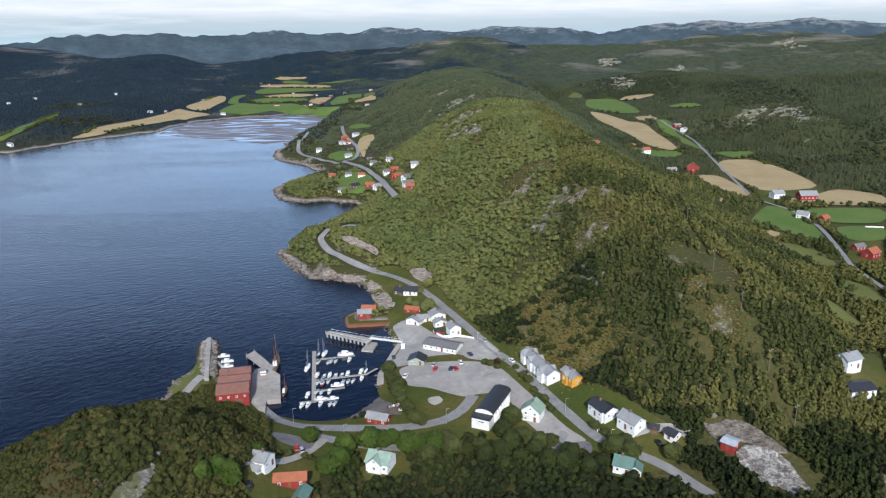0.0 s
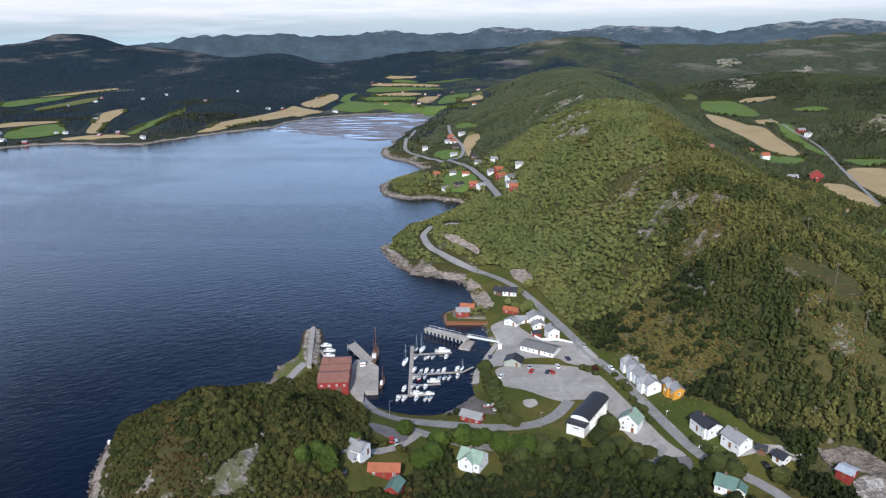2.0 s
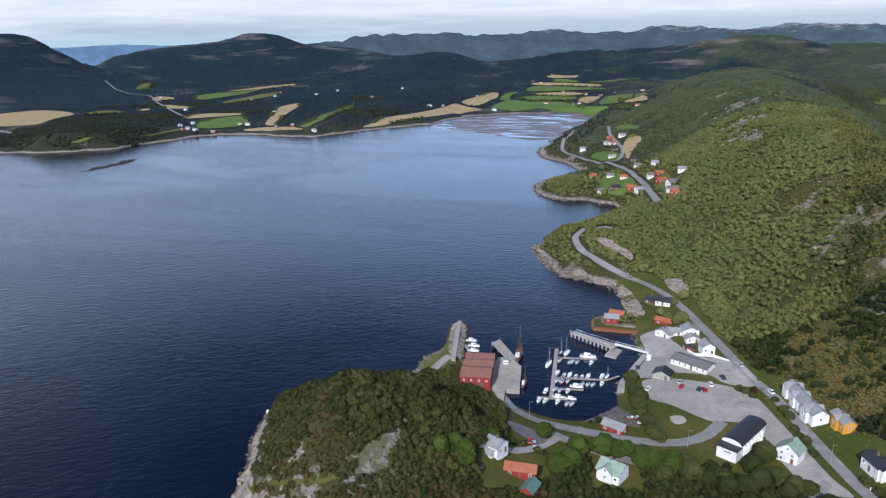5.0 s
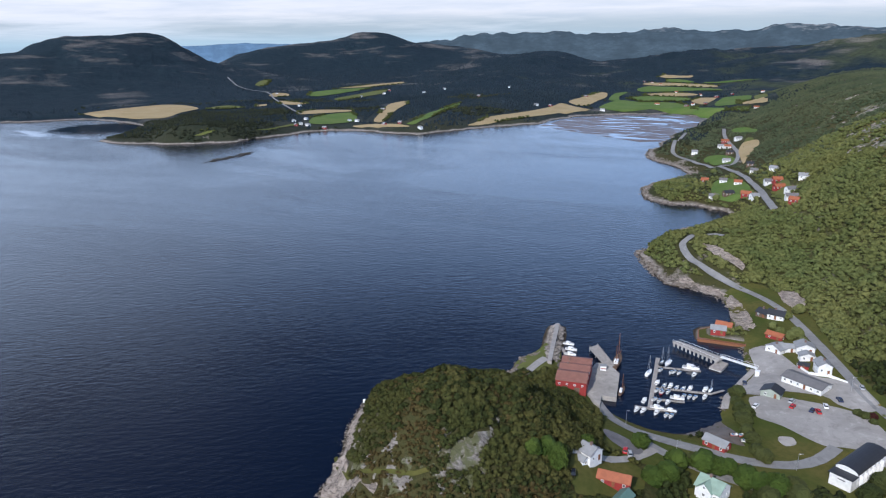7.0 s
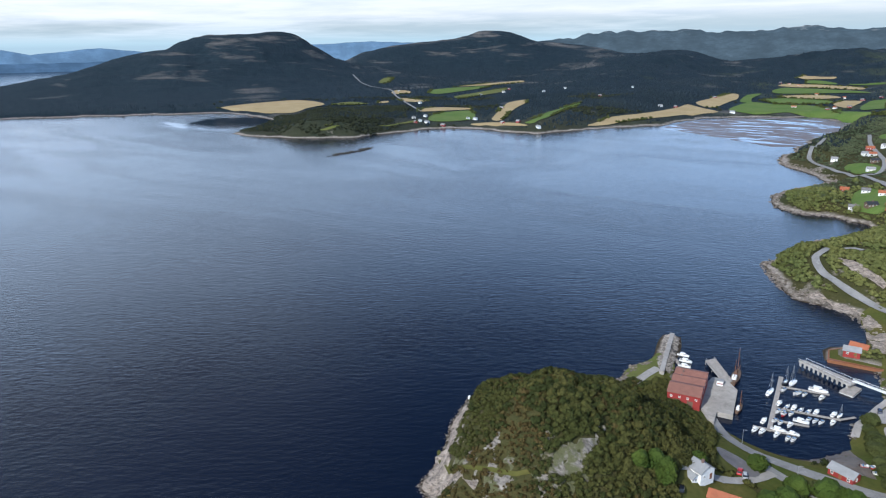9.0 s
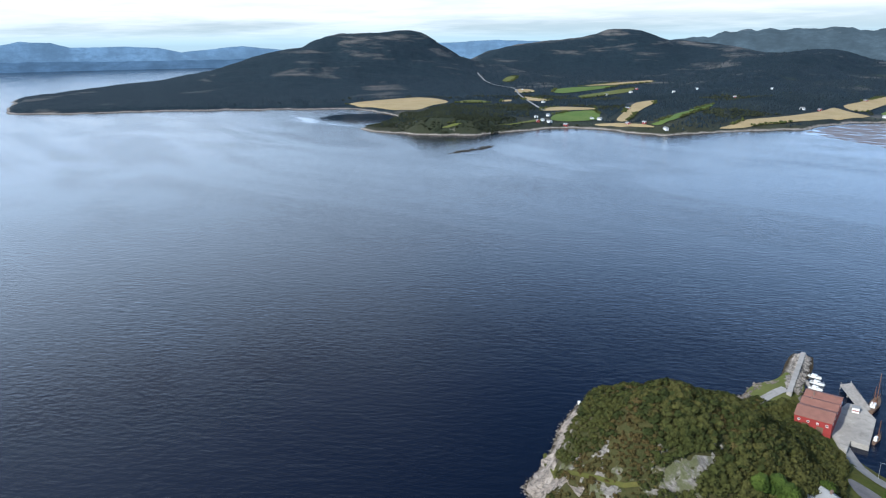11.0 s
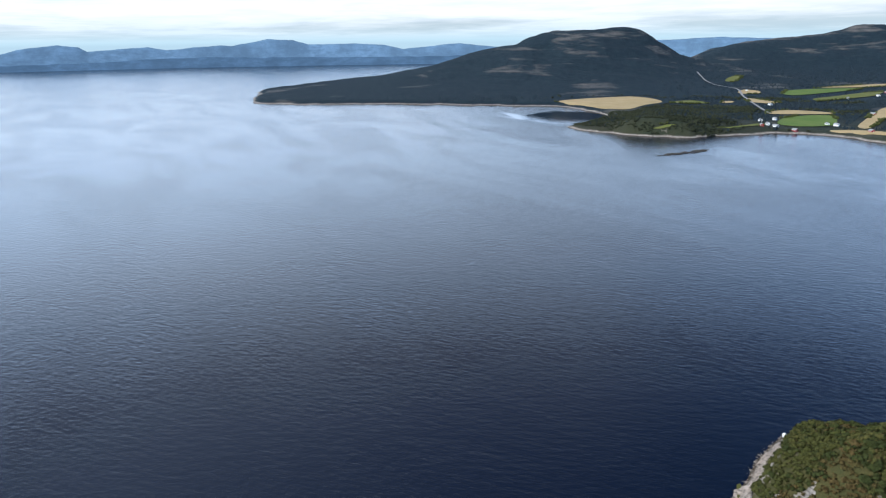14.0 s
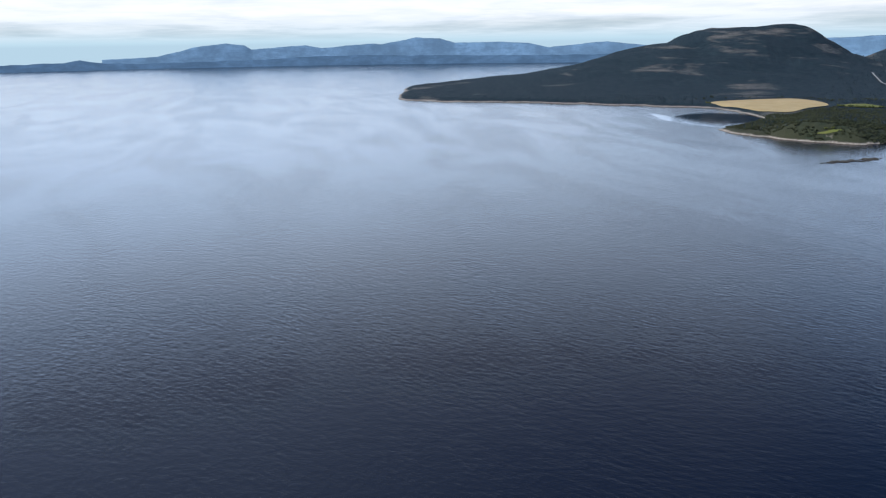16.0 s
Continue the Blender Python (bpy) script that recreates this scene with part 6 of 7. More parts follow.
drape("yard", [(41.6, 230.2), (53.9, 233.8), (54.9, 228.1), (51.7, 222.7), (44.7, 223.9)], DARK_ASPHALT, "dark asphalt yard", "yard", 0.45)
drape("garden_plot", [(-7.2, 269.5), (-2.1, 271.4), (-0.2, 266.5), (-4.0, 262.7), (-6.9, 265.6)], CONCRETE, "paved square on the green", "paving", 0.3)
road("road", [(12.4, 271.1), (7.2, 259.2), (-1.2, 250.5), (-14.6, 246.0), (-30.6, 245.5), (-46.2, 246.2), (-57.9, 248.6), (-68.5, 255.8), (-78.4, 268.1)], 5.0, ASPHALT, "curving grey harbour road")
road("road", [(-52.4, 241.0), (-40.4, 236.0), (-29.3, 232.7), (-10.0, 230.0)], 4.2, ASPHALT, "narrow grey lane behind the trees")
road("road", [(-46.0, 237.6), (-50.6, 227.1), (-57.7, 216.6), (-65.3, 207.0), (-69.2, 200.3)], 3.6, GRAVEL, "pale gravel drive to a house")
road("road", [(46.4, 239.9), (41.9, 232.1), (36.5, 224.0)], 4.0, ASPHALT, "short grey side road")
road("road", [(70.9, 233.5), (77.6, 234.5), (85.4, 232.1), (90.2, 227.4)], 4.4, GRAVEL, "pale gravel drive")
road("path", [(-113.5, 265.4), (-112.7, 281.5), (-111.4, 294.5)], 4.2, GRAVEL, "gravel track to the breakwater")


def m_flats():
    def build(k, b):
        p = where(k)
        mp = k.add("ShaderNodeMapping")
        mp.inputs["Rotation"].default_value = (0, 0, radians(10))
        mp.inputs["Scale"].default_value = (0.3, 1.0, 1.0)
        k.link(p, mp.inputs[0])
        n = k.noise(mp.outputs[0], 0.05, 6, 0.65, 0.8)
        wet = k.ramp(n, ((0.50, 0.0), (0.57, 1.0)))
        c = k.mix(wet, (0.14, 0.115, 0.11), (0.02, 0.025, 0.035))
        k.link(c, b.inputs["Base Color"])
        k.link(k.ramp(wet, ((0.0, 0.6), (1.0, 0.04))), b.inputs["Roughness"])
    return material("tidal_flat", build)


def flats(name, poly, mat, label, z):
    me = bpy.data.meshes.new(name)
    me.from_pydata([(x, y, z) for x, y in poly], [], [list(range(len(poly)))])
    if me.polygons[0].normal.z < 0:
        me.flip_normals()
    me.materials.append(mat)
    tagged(new(name, me), label, "mudflat", kind="structure")


drape("beach", [(-35.0, 276.8), (-31.9, 283.0), (-27.1, 273.7), (-21.0, 262.9), (-16.6, 255.1), (-22.5, 256.5), (-30.9, 259.9), (-36.9, 256.8), (-39.4, 258.7), (-35.1, 266.0)], MUD, "brown muddy harbour beach with stones", "beach", 0.3, rough=0.3)
road("path", [(-151.2, 181.2), (-142.8, 172.6), (-130.1, 162.3), (-120.6, 159.6), (-112.4, 160.6), (-103.5, 161.7), (-99.7, 164.1)], 1.4, LAWN, "worn grass track above the headland shore", 0.3, 3.0)


road("promenade", [(-22.5, 331.2), (-25.7, 319.0), (-27.6, 306.8), (-29.4, 298.6), (-28.9, 286.5)], 3.0, CONCRETE, "pale concrete path along the harbour edge", 0.5)
flats("tidal_flat", [(-477.7, 1330.1), (-398.5, 1472.2), (-312.5, 1508.9), (-232.0, 1466.9), (-223.1, 1325.7), (-228.5, 1209.6), (-230.4, 1098.7), (-267.7, 1070.6), (-340.2, 1113.3), (-418.5, 1159.3), (-484.4, 1185.7)], m_flats(), "wet tidal mudflats with shining channels", 0.10)


def m_foam():
    def build(k, b):
        p = where(k)
        n = k.noise(p, 0.5, 7, 0.7, 1.0)
        n2 = k.noise(p, 2.5, 5, 0.7)
        c = k.mix(k.ramp(n, ((0.44, 0.0), (0.66, 1.0))), (0.12, 0.10, 0.085), (0.60, 0.58, 0.54))
        k.link(c, b.inputs["Base Color"])
        b.inputs["Roughness"].default_value = 0.35
        bump(k, b, k.math("ADD", n, n2), 1.0, 0.5)
    return material("river_foam", build)


drape("river", [(102.6, 218.8), (107.5, 220.7), (115.1, 219.5), (120.2, 212.8), (120.4, 205.5), (121.6, 199.4), (122.3, 190.1), (113.6, 190.7), (113.2, 201.2), (106.6, 203.5), (102.4, 212.2)], m_foam(), "white foaming river rapids", "river", 0.5, rough=0.5)
drape("river_bank", [(96.0, 231.6), (107.1, 230.8), (116.9, 224.0), (121.7, 215.1), (117.7, 216.1), (113.0, 219.3), (107.7, 221.9), (101.9, 221.6), (97.5, 225.3)], ROCK, "bare grey brown rock bank by the river", "rock", 0.4, rough=1.0)

# ---- loose rock ----


def rocks(name, P, size, mat, label, flat=0.6, sub=0, sink=0.25, zs=None):
    """Joined uneven boulders at the given places."""
    V0, F0 = octa(sub)
    rs = np.random.RandomState(len(P) + 3)
    X, Y = P[:, 0], P[:, 1]
    Z = height(X, Y) if zs is None else zs
    n = len(P)
    v = V0[None] * (1 + 0.5 * (rs.rand(n, len(V0), 1) - 0.5))
    s = size[:, None, None] * np.stack([0.7 + 0.6 * rs.rand(n), 0.7 + 0.6 * rs.rand(n), flat * (0.7 + 0.6 * rs.rand(n))], -1)[:, None, :]
    v = v * s * 0.5
    v = v + np.stack([X, Y, Z + size * flat * (0.5 - sink)], -1)[:, None, :]
    F = (F0[None] + (np.arange(n) * len(V0))[:, None, None]).reshape(-1, 3)
    return tagged(mesh_np(name, v.reshape(-1, 3), F, mat), label, "rocks", kind="stuff")


def shore_rocks():
    rs = np.random.RandomState(8)
    P = []
    for line, n, spread in ((COAST_HEADLAND, 700, 2.6), (COAST_SHORE, 1500, 4.0), (COAST_ISLET, 1100, 5.0), (COAST_HARBOUR[9:15], 160, 1.6)):
        for _ in range(n):
            i = rs.randint(len(line) - 1)
            a, b = np.array(line[i]), np.array(line[i + 1])
            P.append(a + (b - a) * rs.rand() + rs.randn(2) * spread * 0.6)
    P = np.array(P)
    r = np.hypot(P[:, 0], P[:, 1])
    rocks("shore_rocks", P, (0.5 + 1.5 * rs.rand(len(P)) ** 2) * np.clip(r / 300, 0.8, 2.0), ROCK, "weathered grey rocks along the shore", 0.55)


shore_rocks()


def crag(x, y, rad):
    """A low broken shield of rock that shows through the heath."""
    n = 22
    u = np.linspace(-1.25, 1.25, n)
    U, W = np.meshgrid(u, u)
    X, Y = x + U * rad * 1.25, y + W * rad * 1.5
    rim = 0.55 - np.hypot(U, W) + 2.3 * fbm(X, Y, rad * 0.7, 4, 0.6)
    steps = np.floor(fbm(X + 40, Y, rad * 0.5, 4) * 3.0) * 0.05 * rad
    Z = height(X, Y) + np.clip(rim, -0.6, 0.30) * rad * 0.22 + np.where(rim > 0, steps * 0.5, 0)
    a = (np.arange(n - 1)[:, None] * n + np.arange(n - 1)).ravel()
    ob = mesh_np("rock_outcrop", np.stack([X, Y, Z], -1).reshape(-1, 3), np.stack([a, a + 1, a + n + 1, a + n], -1), OUTCROP_ROCK)
    tagged(ob, "bare pale grey rock outcrop in the heath", "rock", "outcrops on the hills", "structure")


def outcrops():
    rs = np.random.RandomState(4)
    P, S = [], []
    for (x, y), rad in CRAGS:
        for _ in range(26):
            P.append((x + rs.randn() * rad * 0.7, y + rs.randn() * rad * 0.9))
            S.append((0.08 + 0.24 * rs.rand() ** 2) * rad)
    rocks("outcrop_rocks", np.array(P), np.array(S), PALE_ROCK, "pale bare rock outcrops on the ridge", 0.45, sink=0.3)
    for (x, y), rad in CRAGS:
        crag(x, y, rad)
    for x, y, rad in ((-91.0, 175.5, 6.0), (-93.5, 169.5, 4.6), (-88.0, 182.0, 4.0), (-106.0, 160.8, 3.4), (-113.0, 158.6, 3.0), (-116.2, 167.0, 2.2), (-125.0, 161.6, 4.0), (-135.0, 167.6, 4.2)):
        crag(x, y, rad)
    P = []
    for (x0, y0), (x1, y1) in ((*[(-725.7, 650.2), (-726.6, 699.6)],), (*[(-729.1, 711.0), (-732.8, 728.5)],)):
        for _ in range(60):
            t = rs.rand()
            P.append((x0 + (x1 - x0) * t + rs.randn() * 3, y0 + (y1 - y0) * t + rs.randn() * 4))
    P = np.array(P)
    rocks("skerry_rocks", P, 3 + 5 * rs.rand(len(P)), WEED_ROCK, "low dark skerry in the bay", 0.25, zs=np.full(len(P), 0.0))


outcrops()
for k, poly in enumerate(CLIFFS):
    if 1 < k < 6:       # the headland crags stand there
        continue
    drape("rock_face", poly, PALE_ROCK, "bare weathered rock in the slope", "rock", 0.6, rough=0.8 if k < 6 else 1.3)

# ---- breakwater, quays and marina ----


def slab(name, poly, z0, z1, mat, label, category, parts=()):
    ob = thing(name, pose(poly[0][0], poly[0][1], z0), label, category)
    local = [(x - poly[0][0], y - poly[0][1]) for x, y in poly]
    part("deck", prism(local, 0, z1 - z0), mat, ob)
    return ob


def breakwater():
    a, b = [Vector((*p, 0)) for p in [(-109.2, 293.7), (-121.0, 335.1)]]
    rs = np.random.RandomState(2)
    d, side = (b - a).normalized(), Vector((-(b - a).y, (b - a).x, 0)).normalized()
    P, Z = [], []
    for _ in range(520):
        t, s = rs.rand() * (b - a).length, rs.rand() * 2 - 1
        off = s * 3.6
        p = a + d * t + side * off
        P.append(p[:2])
        Z.append(1.9 - 0.9 * max(0, abs(off) - 1.2) + 0.7 * rs.rand())
    rocks("breakwater_rocks", np.array(P), 1.1 + 1.3 * rs.rand(len(P)), BOULDER, "heaped grey boulders of the breakwater", 0.7, zs=np.array(Z) + 0.1)
    w = 1.05
    slab("breakwater", [tuple((p + side * s)[:2]) for p, s in ((a - d * 4, w), (a - d * 4, -w), (b, -w), (b, w))], -1.0, 3.75, GRAVEL, "gravel crown of the stone breakwater", "breakwater")


breakwater()
slab("quay", [(-88.9, 295.6), (-88.8, 301.2), (-83.5, 303.2), (-75.9, 295.4), (-70.6, 272.4), (-76.7, 271.3), (-74.7, 261.7), (-78.6, 264.8), (-83.2, 270.2)], -1.5, 2.2, CONCRETE, "pale concrete harbour quay", "quay")
pier = slab("timber_pier", [(-97.4, 316.7), (-94.5, 321.9), (-80.5, 303.3), (-82.2, 298.0)], 1.5, 2.1, TIMBER, "weathered timber pier beside the quay", "pier")
for k in range(8):
    bm = bmesh.new()
    rod(bm, (0, 0, -3.5), (0, 0, 0), 0.18)
    q = part("post", bm, TIMBER, pier)
    t = (k // 2) / 3
    a, b, c, d = [(-97.1, 316.7), (-94.7, 321.2), (-80.7, 303.3), (-82.0, 298.6)]
    e0, e1 = (a, d) if k % 2 else (b, c)
    q.location = (e0[0] + (e1[0] - e0[0]) * t - pier.location.x, e0[1] + (e1[1] - e0[1]) * t - pier.location.y, 0)
for e0, e1 in (((-97.1, 316.7), (-82.4, 298.6)), ((-94.7, 321.2), (-81.0, 303.0))):
    L = math.hypot(e1[0] - e0[0], e1[1] - e0[1])
    bm = bmesh.new()
    rod(bm, (0, 0, 1.0), (L, 0, 1.0), 0.05, n=4)
    rod(bm, (0, 0, 0.55), (L, 0, 0.55), 0.04, n=4)
    for k in range(10):
        rod(bm, (L * k / 9, 0, 0), (L * k / 9, 0, 1.05), 0.06, n=4)
    q = part("railing", bm, TIMBER, pier)
    q.matrix_local = pose(e0[0] - pier.location.x, e0[1] - pier.location.y, 0.6, 0, 0, math.degrees(math.atan2(e1[1] - e0[1], e1[0] - e0[0])))
redq = slab("old_quay", [(-52.3, 354.5), (-54.5, 367.5), (-47.0, 376.8), (-37.7, 373.9), (-30.0, 365.2), (-29.4, 357.0)], -1.5, 1.5, VARNISH, "old red-brown timber quay with grass on top", "quay")
poly = [(-51.9, 356.8), (-53.8, 366.7), (-46.8, 375.0), (-37.5, 372.2), (-30.6, 364.4), (-30.2, 358.7)]
part("turf", prism([(x - redq.location.x, y - redq.location.y) for x, y in poly], 2.95, 3.12), LAWN, redq, "rough green turf")


def ferry_quay():
    a, b, c, d = [(-62.1, 341.5), (-59.5, 343.7), (-36.5, 333.6), (-38.3, 328.7)]
    ob = slab("ferry_quay", [a, d, c, b], 2.2, 3.0, CONCRETE, "grey concrete ferry quay on piles with white fenders", "quay")
    ax, ay = ob.location.x, ob.location.y
    for i in range(11):
        t = (i + 0.5) / 11
        x, y = a[0] + (d[0] - a[0]) * t - ax, a[1] + (d[1] - a[1]) * t - ay
        turn = math.degrees(math.atan2(d[1] - a[1], d[0] - a[0]))
        f = part("fender", box(-0.5, 0.5, -0.25, 0.0, -1.5, 0.5), CONCRETE, ob, "pale fender panel")
        f.matrix_local = pose(x, y, 0, 0, 0, turn)
        bm = bmesh.new()
        rod(bm, (0, 0, -4.5), (0, 0, 0), 0.25)
        q = part("post", bm, TIMBER, ob)
        q.location = (x, y + 0.8, 0)
    for i in range(2):
        e0, e1 = ((a, d), (b, c))[i]
        bm = bmesh.new()
        L = math.hypot(e1[0] - e0[0], e1[1] - e0[1])
        rod(bm, (0, 0, 1.0), (L, 0, 1.0), 0.05, n=4)
        for k in range(9):
            rod(bm, (L * k / 8, 0, 0), (L * k / 8, 0, 1.0), 0.04, n=4)
        r = part("railing", bm, TRIM, ob)
        r.matrix_local = pose(e0[0] - ax, e0[1] - ay, 0.8, 0, 0, math.degrees(math.atan2(e1[1] - e0[1], e1[0] - e0[0])))
    a, b, c, d = [(-41.4, 324.6), (-38.9, 334.2), (-34.1, 332.6), (-35.8, 323.1)]
    pont = slab("pontoon", [a, d, c, b], -0.5, 1.0, TIMBER, "floating grey landing pontoon", "pontoon")
    part("rubbing_strake", prism([((x - pont.location.x) * 1.02 - 0.1, (y - pont.location.y) * 1.02) for x, y in (a, d, c, b)], 0.2, 0.7), TRIM, pont)
    (x0, y0), (x1, y1) = [(-37.9, 333.6), (-21.1, 328.3)]
    L = math.hypot(x1 - x0, y1 - y0)
    g = thing("gangway", pose(x0, y0, 3.05, 0, 0, math.degrees(math.atan2(y1 - y0, x1 - x0))), "white steel gangway to the ferry quay", "gangway")
    part("deck", box(0, L, -0.9, 0.9, 0, 0.2), TRIM, g)
    for s in (-0.9, 0.9):
        bm = bmesh.new()
        for k in range(10):
            rod(bm, (L * k / 9, s, 0.2), (L * k / 9, s, 1.2), 0.05, n=4)
        rod(bm, (0, s, 1.2), (L, s, 1.2), 0.06, n=4)
        part("railing", bm, TRIM, g)
    x, y = (-20.6, 324.8)
    b = thing("ticket_booth", pose(x, y, float(height(x, y)) + 0.3), "small white booth at the ferry quay", "booth")
    part("wall", box(-0.9, 0.9, -0.9, 0.9, -0.5, 2.6, bevel=0.05), TRIM, b)
    part("roof", box(-1.1, 1.1, -1.1, 1.1, 2.61, 2.8), TRIM, b)


ferry_quay()


def pontoon(a, b, width, label):
    a, b = Vector((*a, 0)), Vector((*b, 0))
    L = (b - a).length
    ob = thing("marina_pontoon", pose(a.x, a.y, 0, 0, 0, math.degrees(math.atan2((b - a).y, (b - a).x))), label, "pontoon", "marina pontoons")
    part("float", box(0, L, -width * 0.42, width * 0.42, -0.35, 0.3), CONCRETE, ob)
    n = min(40, max(6, int(L / 0.8)))
    me = None
    for i in range(n):
        if me is None:
            p = part("plank", box(0, L / n - 0.04, -width / 2, width / 2, 0.31, 0.42), TIMBER, ob)
            me = p.data
        else:
            p = part("plank", me, None, ob)
        p.location = (L * i / n, 0, 0)
    return a, b


pontoon(*[(-56.5, 272.5), (-65.2, 324.4)], 1.9, "long floating timber pontoon of the marina")
for pq in ([(-63.0, 314.6), (-44.2, 319.3)], [(-59.3, 293.1), (-36.0, 298.8)], [(-57.5, 282.2), (-44.8, 285.7)], [(-62.6, 272.2), (-46.9, 275.3)]):
    pontoon(*pq, 1.2, "narrow floating timber pontoon between the boats")
(x0, y0), (x1, y1) = [(-36.0, 298.4), (-31.7, 304.2)]
gw = thing("gangway", pose(x0, y0, 0.45, 0, 0, math.degrees(math.atan2(y1 - y0, x1 - x0))), "narrow grey gangway from shore to the marina", "gangway")
part("deck", box(0, math.hypot(x1 - x0, y1 - y0), -0.6, 0.6, 0, 0.15), TIMBER, gw)


def hull_mesh(L, W, H, sheer=0.25, stern=0.85):
    """A boat's hull from cross sections, bow towards +x."""
    bm = bmesh.new()
    secs = []
    n = 9
    for i in range(n):
        t = i / (n - 1)
        w = W / 2 * (stern + (1 - stern) * min(1, t * 3)) * max(0.0, 1 - max(0, t - 0.45) ** 2 / 0.3025) ** 0.8 + 0.01
        zt = H * (1 + sheer * t * t)
        x = -L / 2 + L * t
        kx = 0.06 * L * max(0, t - 0.7) / 0.3
        secs.append([bm.verts.new(c) for c in ((x, -w, zt), (x - kx * 0.5, -w * 0.86, H * 0.25), (x - kx, 0, -H * 0.35), (x - kx * 0.5, w * 0.86, H * 0.25), (x, w, zt))])
    for a, b in zip(secs[:-1], secs[1:]):
        for i in range(4):
            bm.faces.new((a[i], b[i], b[i + 1], a[i + 1]))
    bm.faces.new(secs[0])
    inner = [[bm.verts.new((s[0].co.x * 0.96, s[0].co.y * 0.9, s[0].co.z)), bm.verts.new((s[4].co.x * 0.96, s[4].co.y * 0.9, s[4].co.z))] for s in secs]
    for k in range(n - 1):
        a, b, ia, ib = secs[k], secs[k + 1], inner[k], inner[k + 1]
        bm.faces.new((a[0], ia[0], ib[0], b[0]))
        bm.faces.new((a[4], b[4], ib[1], ia[1]))
        bm.faces.new((ia[0], ia[1], ib[1], ib[0]))
    bmesh.ops.recalc_face_normals(bm, faces=bm.faces)
    return bm


COCKPIT = paint("cockpit_grey", (0.45, 0.44, 0.42), 0.7, 0.2)
CANVAS_BLUE = paint("boat_canvas", (0.10, 0.20, 0.36), 0.8, 0.2)
BLACK_PLASTIC = paint("engine_black", (0.02, 0.02, 0.02), 0.4, 0.1)
STEEL = paint("mast_aluminium", (0.6, 0.61, 0.62), 0.35, 0.1, metal=0.7)


def open_boat(m, label, hullm):
    b = thing("motorboat", m, label, "boat", "boats in the marina")
    part("hull", hull_mesh(4.3, 1.6, 0.55), hullm, b)
    part("cockpit_floor", prism([(-2.1, -0.7), (1.0, -0.7), (1.7, 0), (1.0, 0.7), (-2.1, 0.7)], 0.60, 0.66), COCKPIT, b)
    part("console", box(-0.3, 0.3, -0.4, 0.4, 0.65, 1.15, bevel=0.06), GELCOAT, b)
    part("windscreen", box(0.32, 0.38, -0.45, 0.45, 1.0, 1.4), GLASS, b)
    part("bench", box(-1.5, -1.1, -0.7, 0.7, 0.65, 0.95, bevel=0.05), CANVAS_BLUE, b)
    part("outboard_engine", box(-2.75, -2.4, -0.2, 0.2, 0.2, 1.15, bevel=0.08), BLACK_PLASTIC, b)
    return b


def cabin_boat(m, label, s=1.0):
    b = thing("cabin_cruiser", m, label, "boat", "boats in the marina")
    part("hull", hull_mesh(7.2 * s, 2.6 * s, 0.9 * s), GELCOAT, b)
    part("foredeck", prism([(0.2 * s, -1.0 * s), (1.8 * s, -0.8 * s), (3.0 * s, 0), (1.8 * s, 0.8 * s), (0.2 * s, 1.0 * s)], 0.95 * s, 1.25 * s), GELCOAT, b)
    part("cabin", prism([(-1.6 * s, -0.95 * s), (0.9 * s, -0.9 * s), (1.3 * s, 0), (0.9 * s, 0.9 * s), (-1.6 * s, 0.95 * s)], 0.9 * s, 1.9 * s), GELCOAT, b)
    part("windscreen", prism([(0.2 * s, -0.97 * s), (0.95 * s, -0.93 * s), (1.36 * s, 0), (0.95 * s, 0.93 * s), (0.2 * s, 0.97 * s)], 1.45 * s, 1.8 * s), GLASS, b)
    part("cabin_roof", prism([(-1.9 * s, -1.02 * s), (0.7 * s, -0.95 * s), (1.0 * s, 0), (0.7 * s, 0.95 * s), (-1.9 * s, 1.02 * s)], 1.91 * s, 2.02 * s), GELCOAT, b)
    part("cockpit_floor", prism([(-3.3 * s, -1.0 * s), (-1.62 * s, -1.0 * s), (-1.62 * s, 1.0 * s), (-3.3 * s, 1.0 * s)], 0.91 * s, 0.98 * s), COCKPIT, b)
    bm = bmesh.new()
    for side in (-1, 1):
        rod(bm, (0.6 * s, side * 1.05 * s, 1.6 * s), (3.2 * s, side * 0.25 * s, 1.75 * s), 0.03, n=4)
        for k in range(4):
            t = k / 3
            rod(bm, ((0.6 + 2.6 * t) * s, side * (1.05 - 0.8 * t) * s, 1.0 * s), ((0.6 + 2.6 * t) * s, side * (1.05 - 0.8 * t) * s, (1.6 + 0.15 * t) * s), 0.025, n=4)
    part("pulpit_rail", bm, STEEL, b)
    return b


def sail_boat(m, label, hullm, s=1.0):
    b = thing("sailboat", m, label, "sailboat", "sailing boats in the marina")
    part("hull", hull_mesh(8.5 * s, 2.6 * s, 1.0 * s, 0.2, 0.7), hullm, b)
    part("cabin", prism([(-1.2 * s, -0.7 * s), (1.6 * s, -0.6 * s), (2.4 * s, 0), (1.6 * s, 0.6 * s), (-1.2 * s, 0.7 * s)], 1.0 * s, 1.45 * s), GELCOAT, b)
    bm = bmesh.new()
    rod(bm, (0.8 * s, 0, 1.0 * s), (0.8 * s, 0, 11 * s), 0.09, 0.05)
    rod(bm, (0.8 * s, -0.7, 7 * s), (0.8 * s, 0.7, 7 * s), 0.03, n=4)
    part("mast", bm, STEEL, b)
    bm = bmesh.new()
    rod(bm, (0.7 * s, 0, 2.3 * s), (-2.8 * s, 0, 2.3 * s), 0.16, 0.12)
    part("boom", bm, CANVAS_BLUE, b, "boom with a furled blue sail cover")
    bm = bmesh.new()
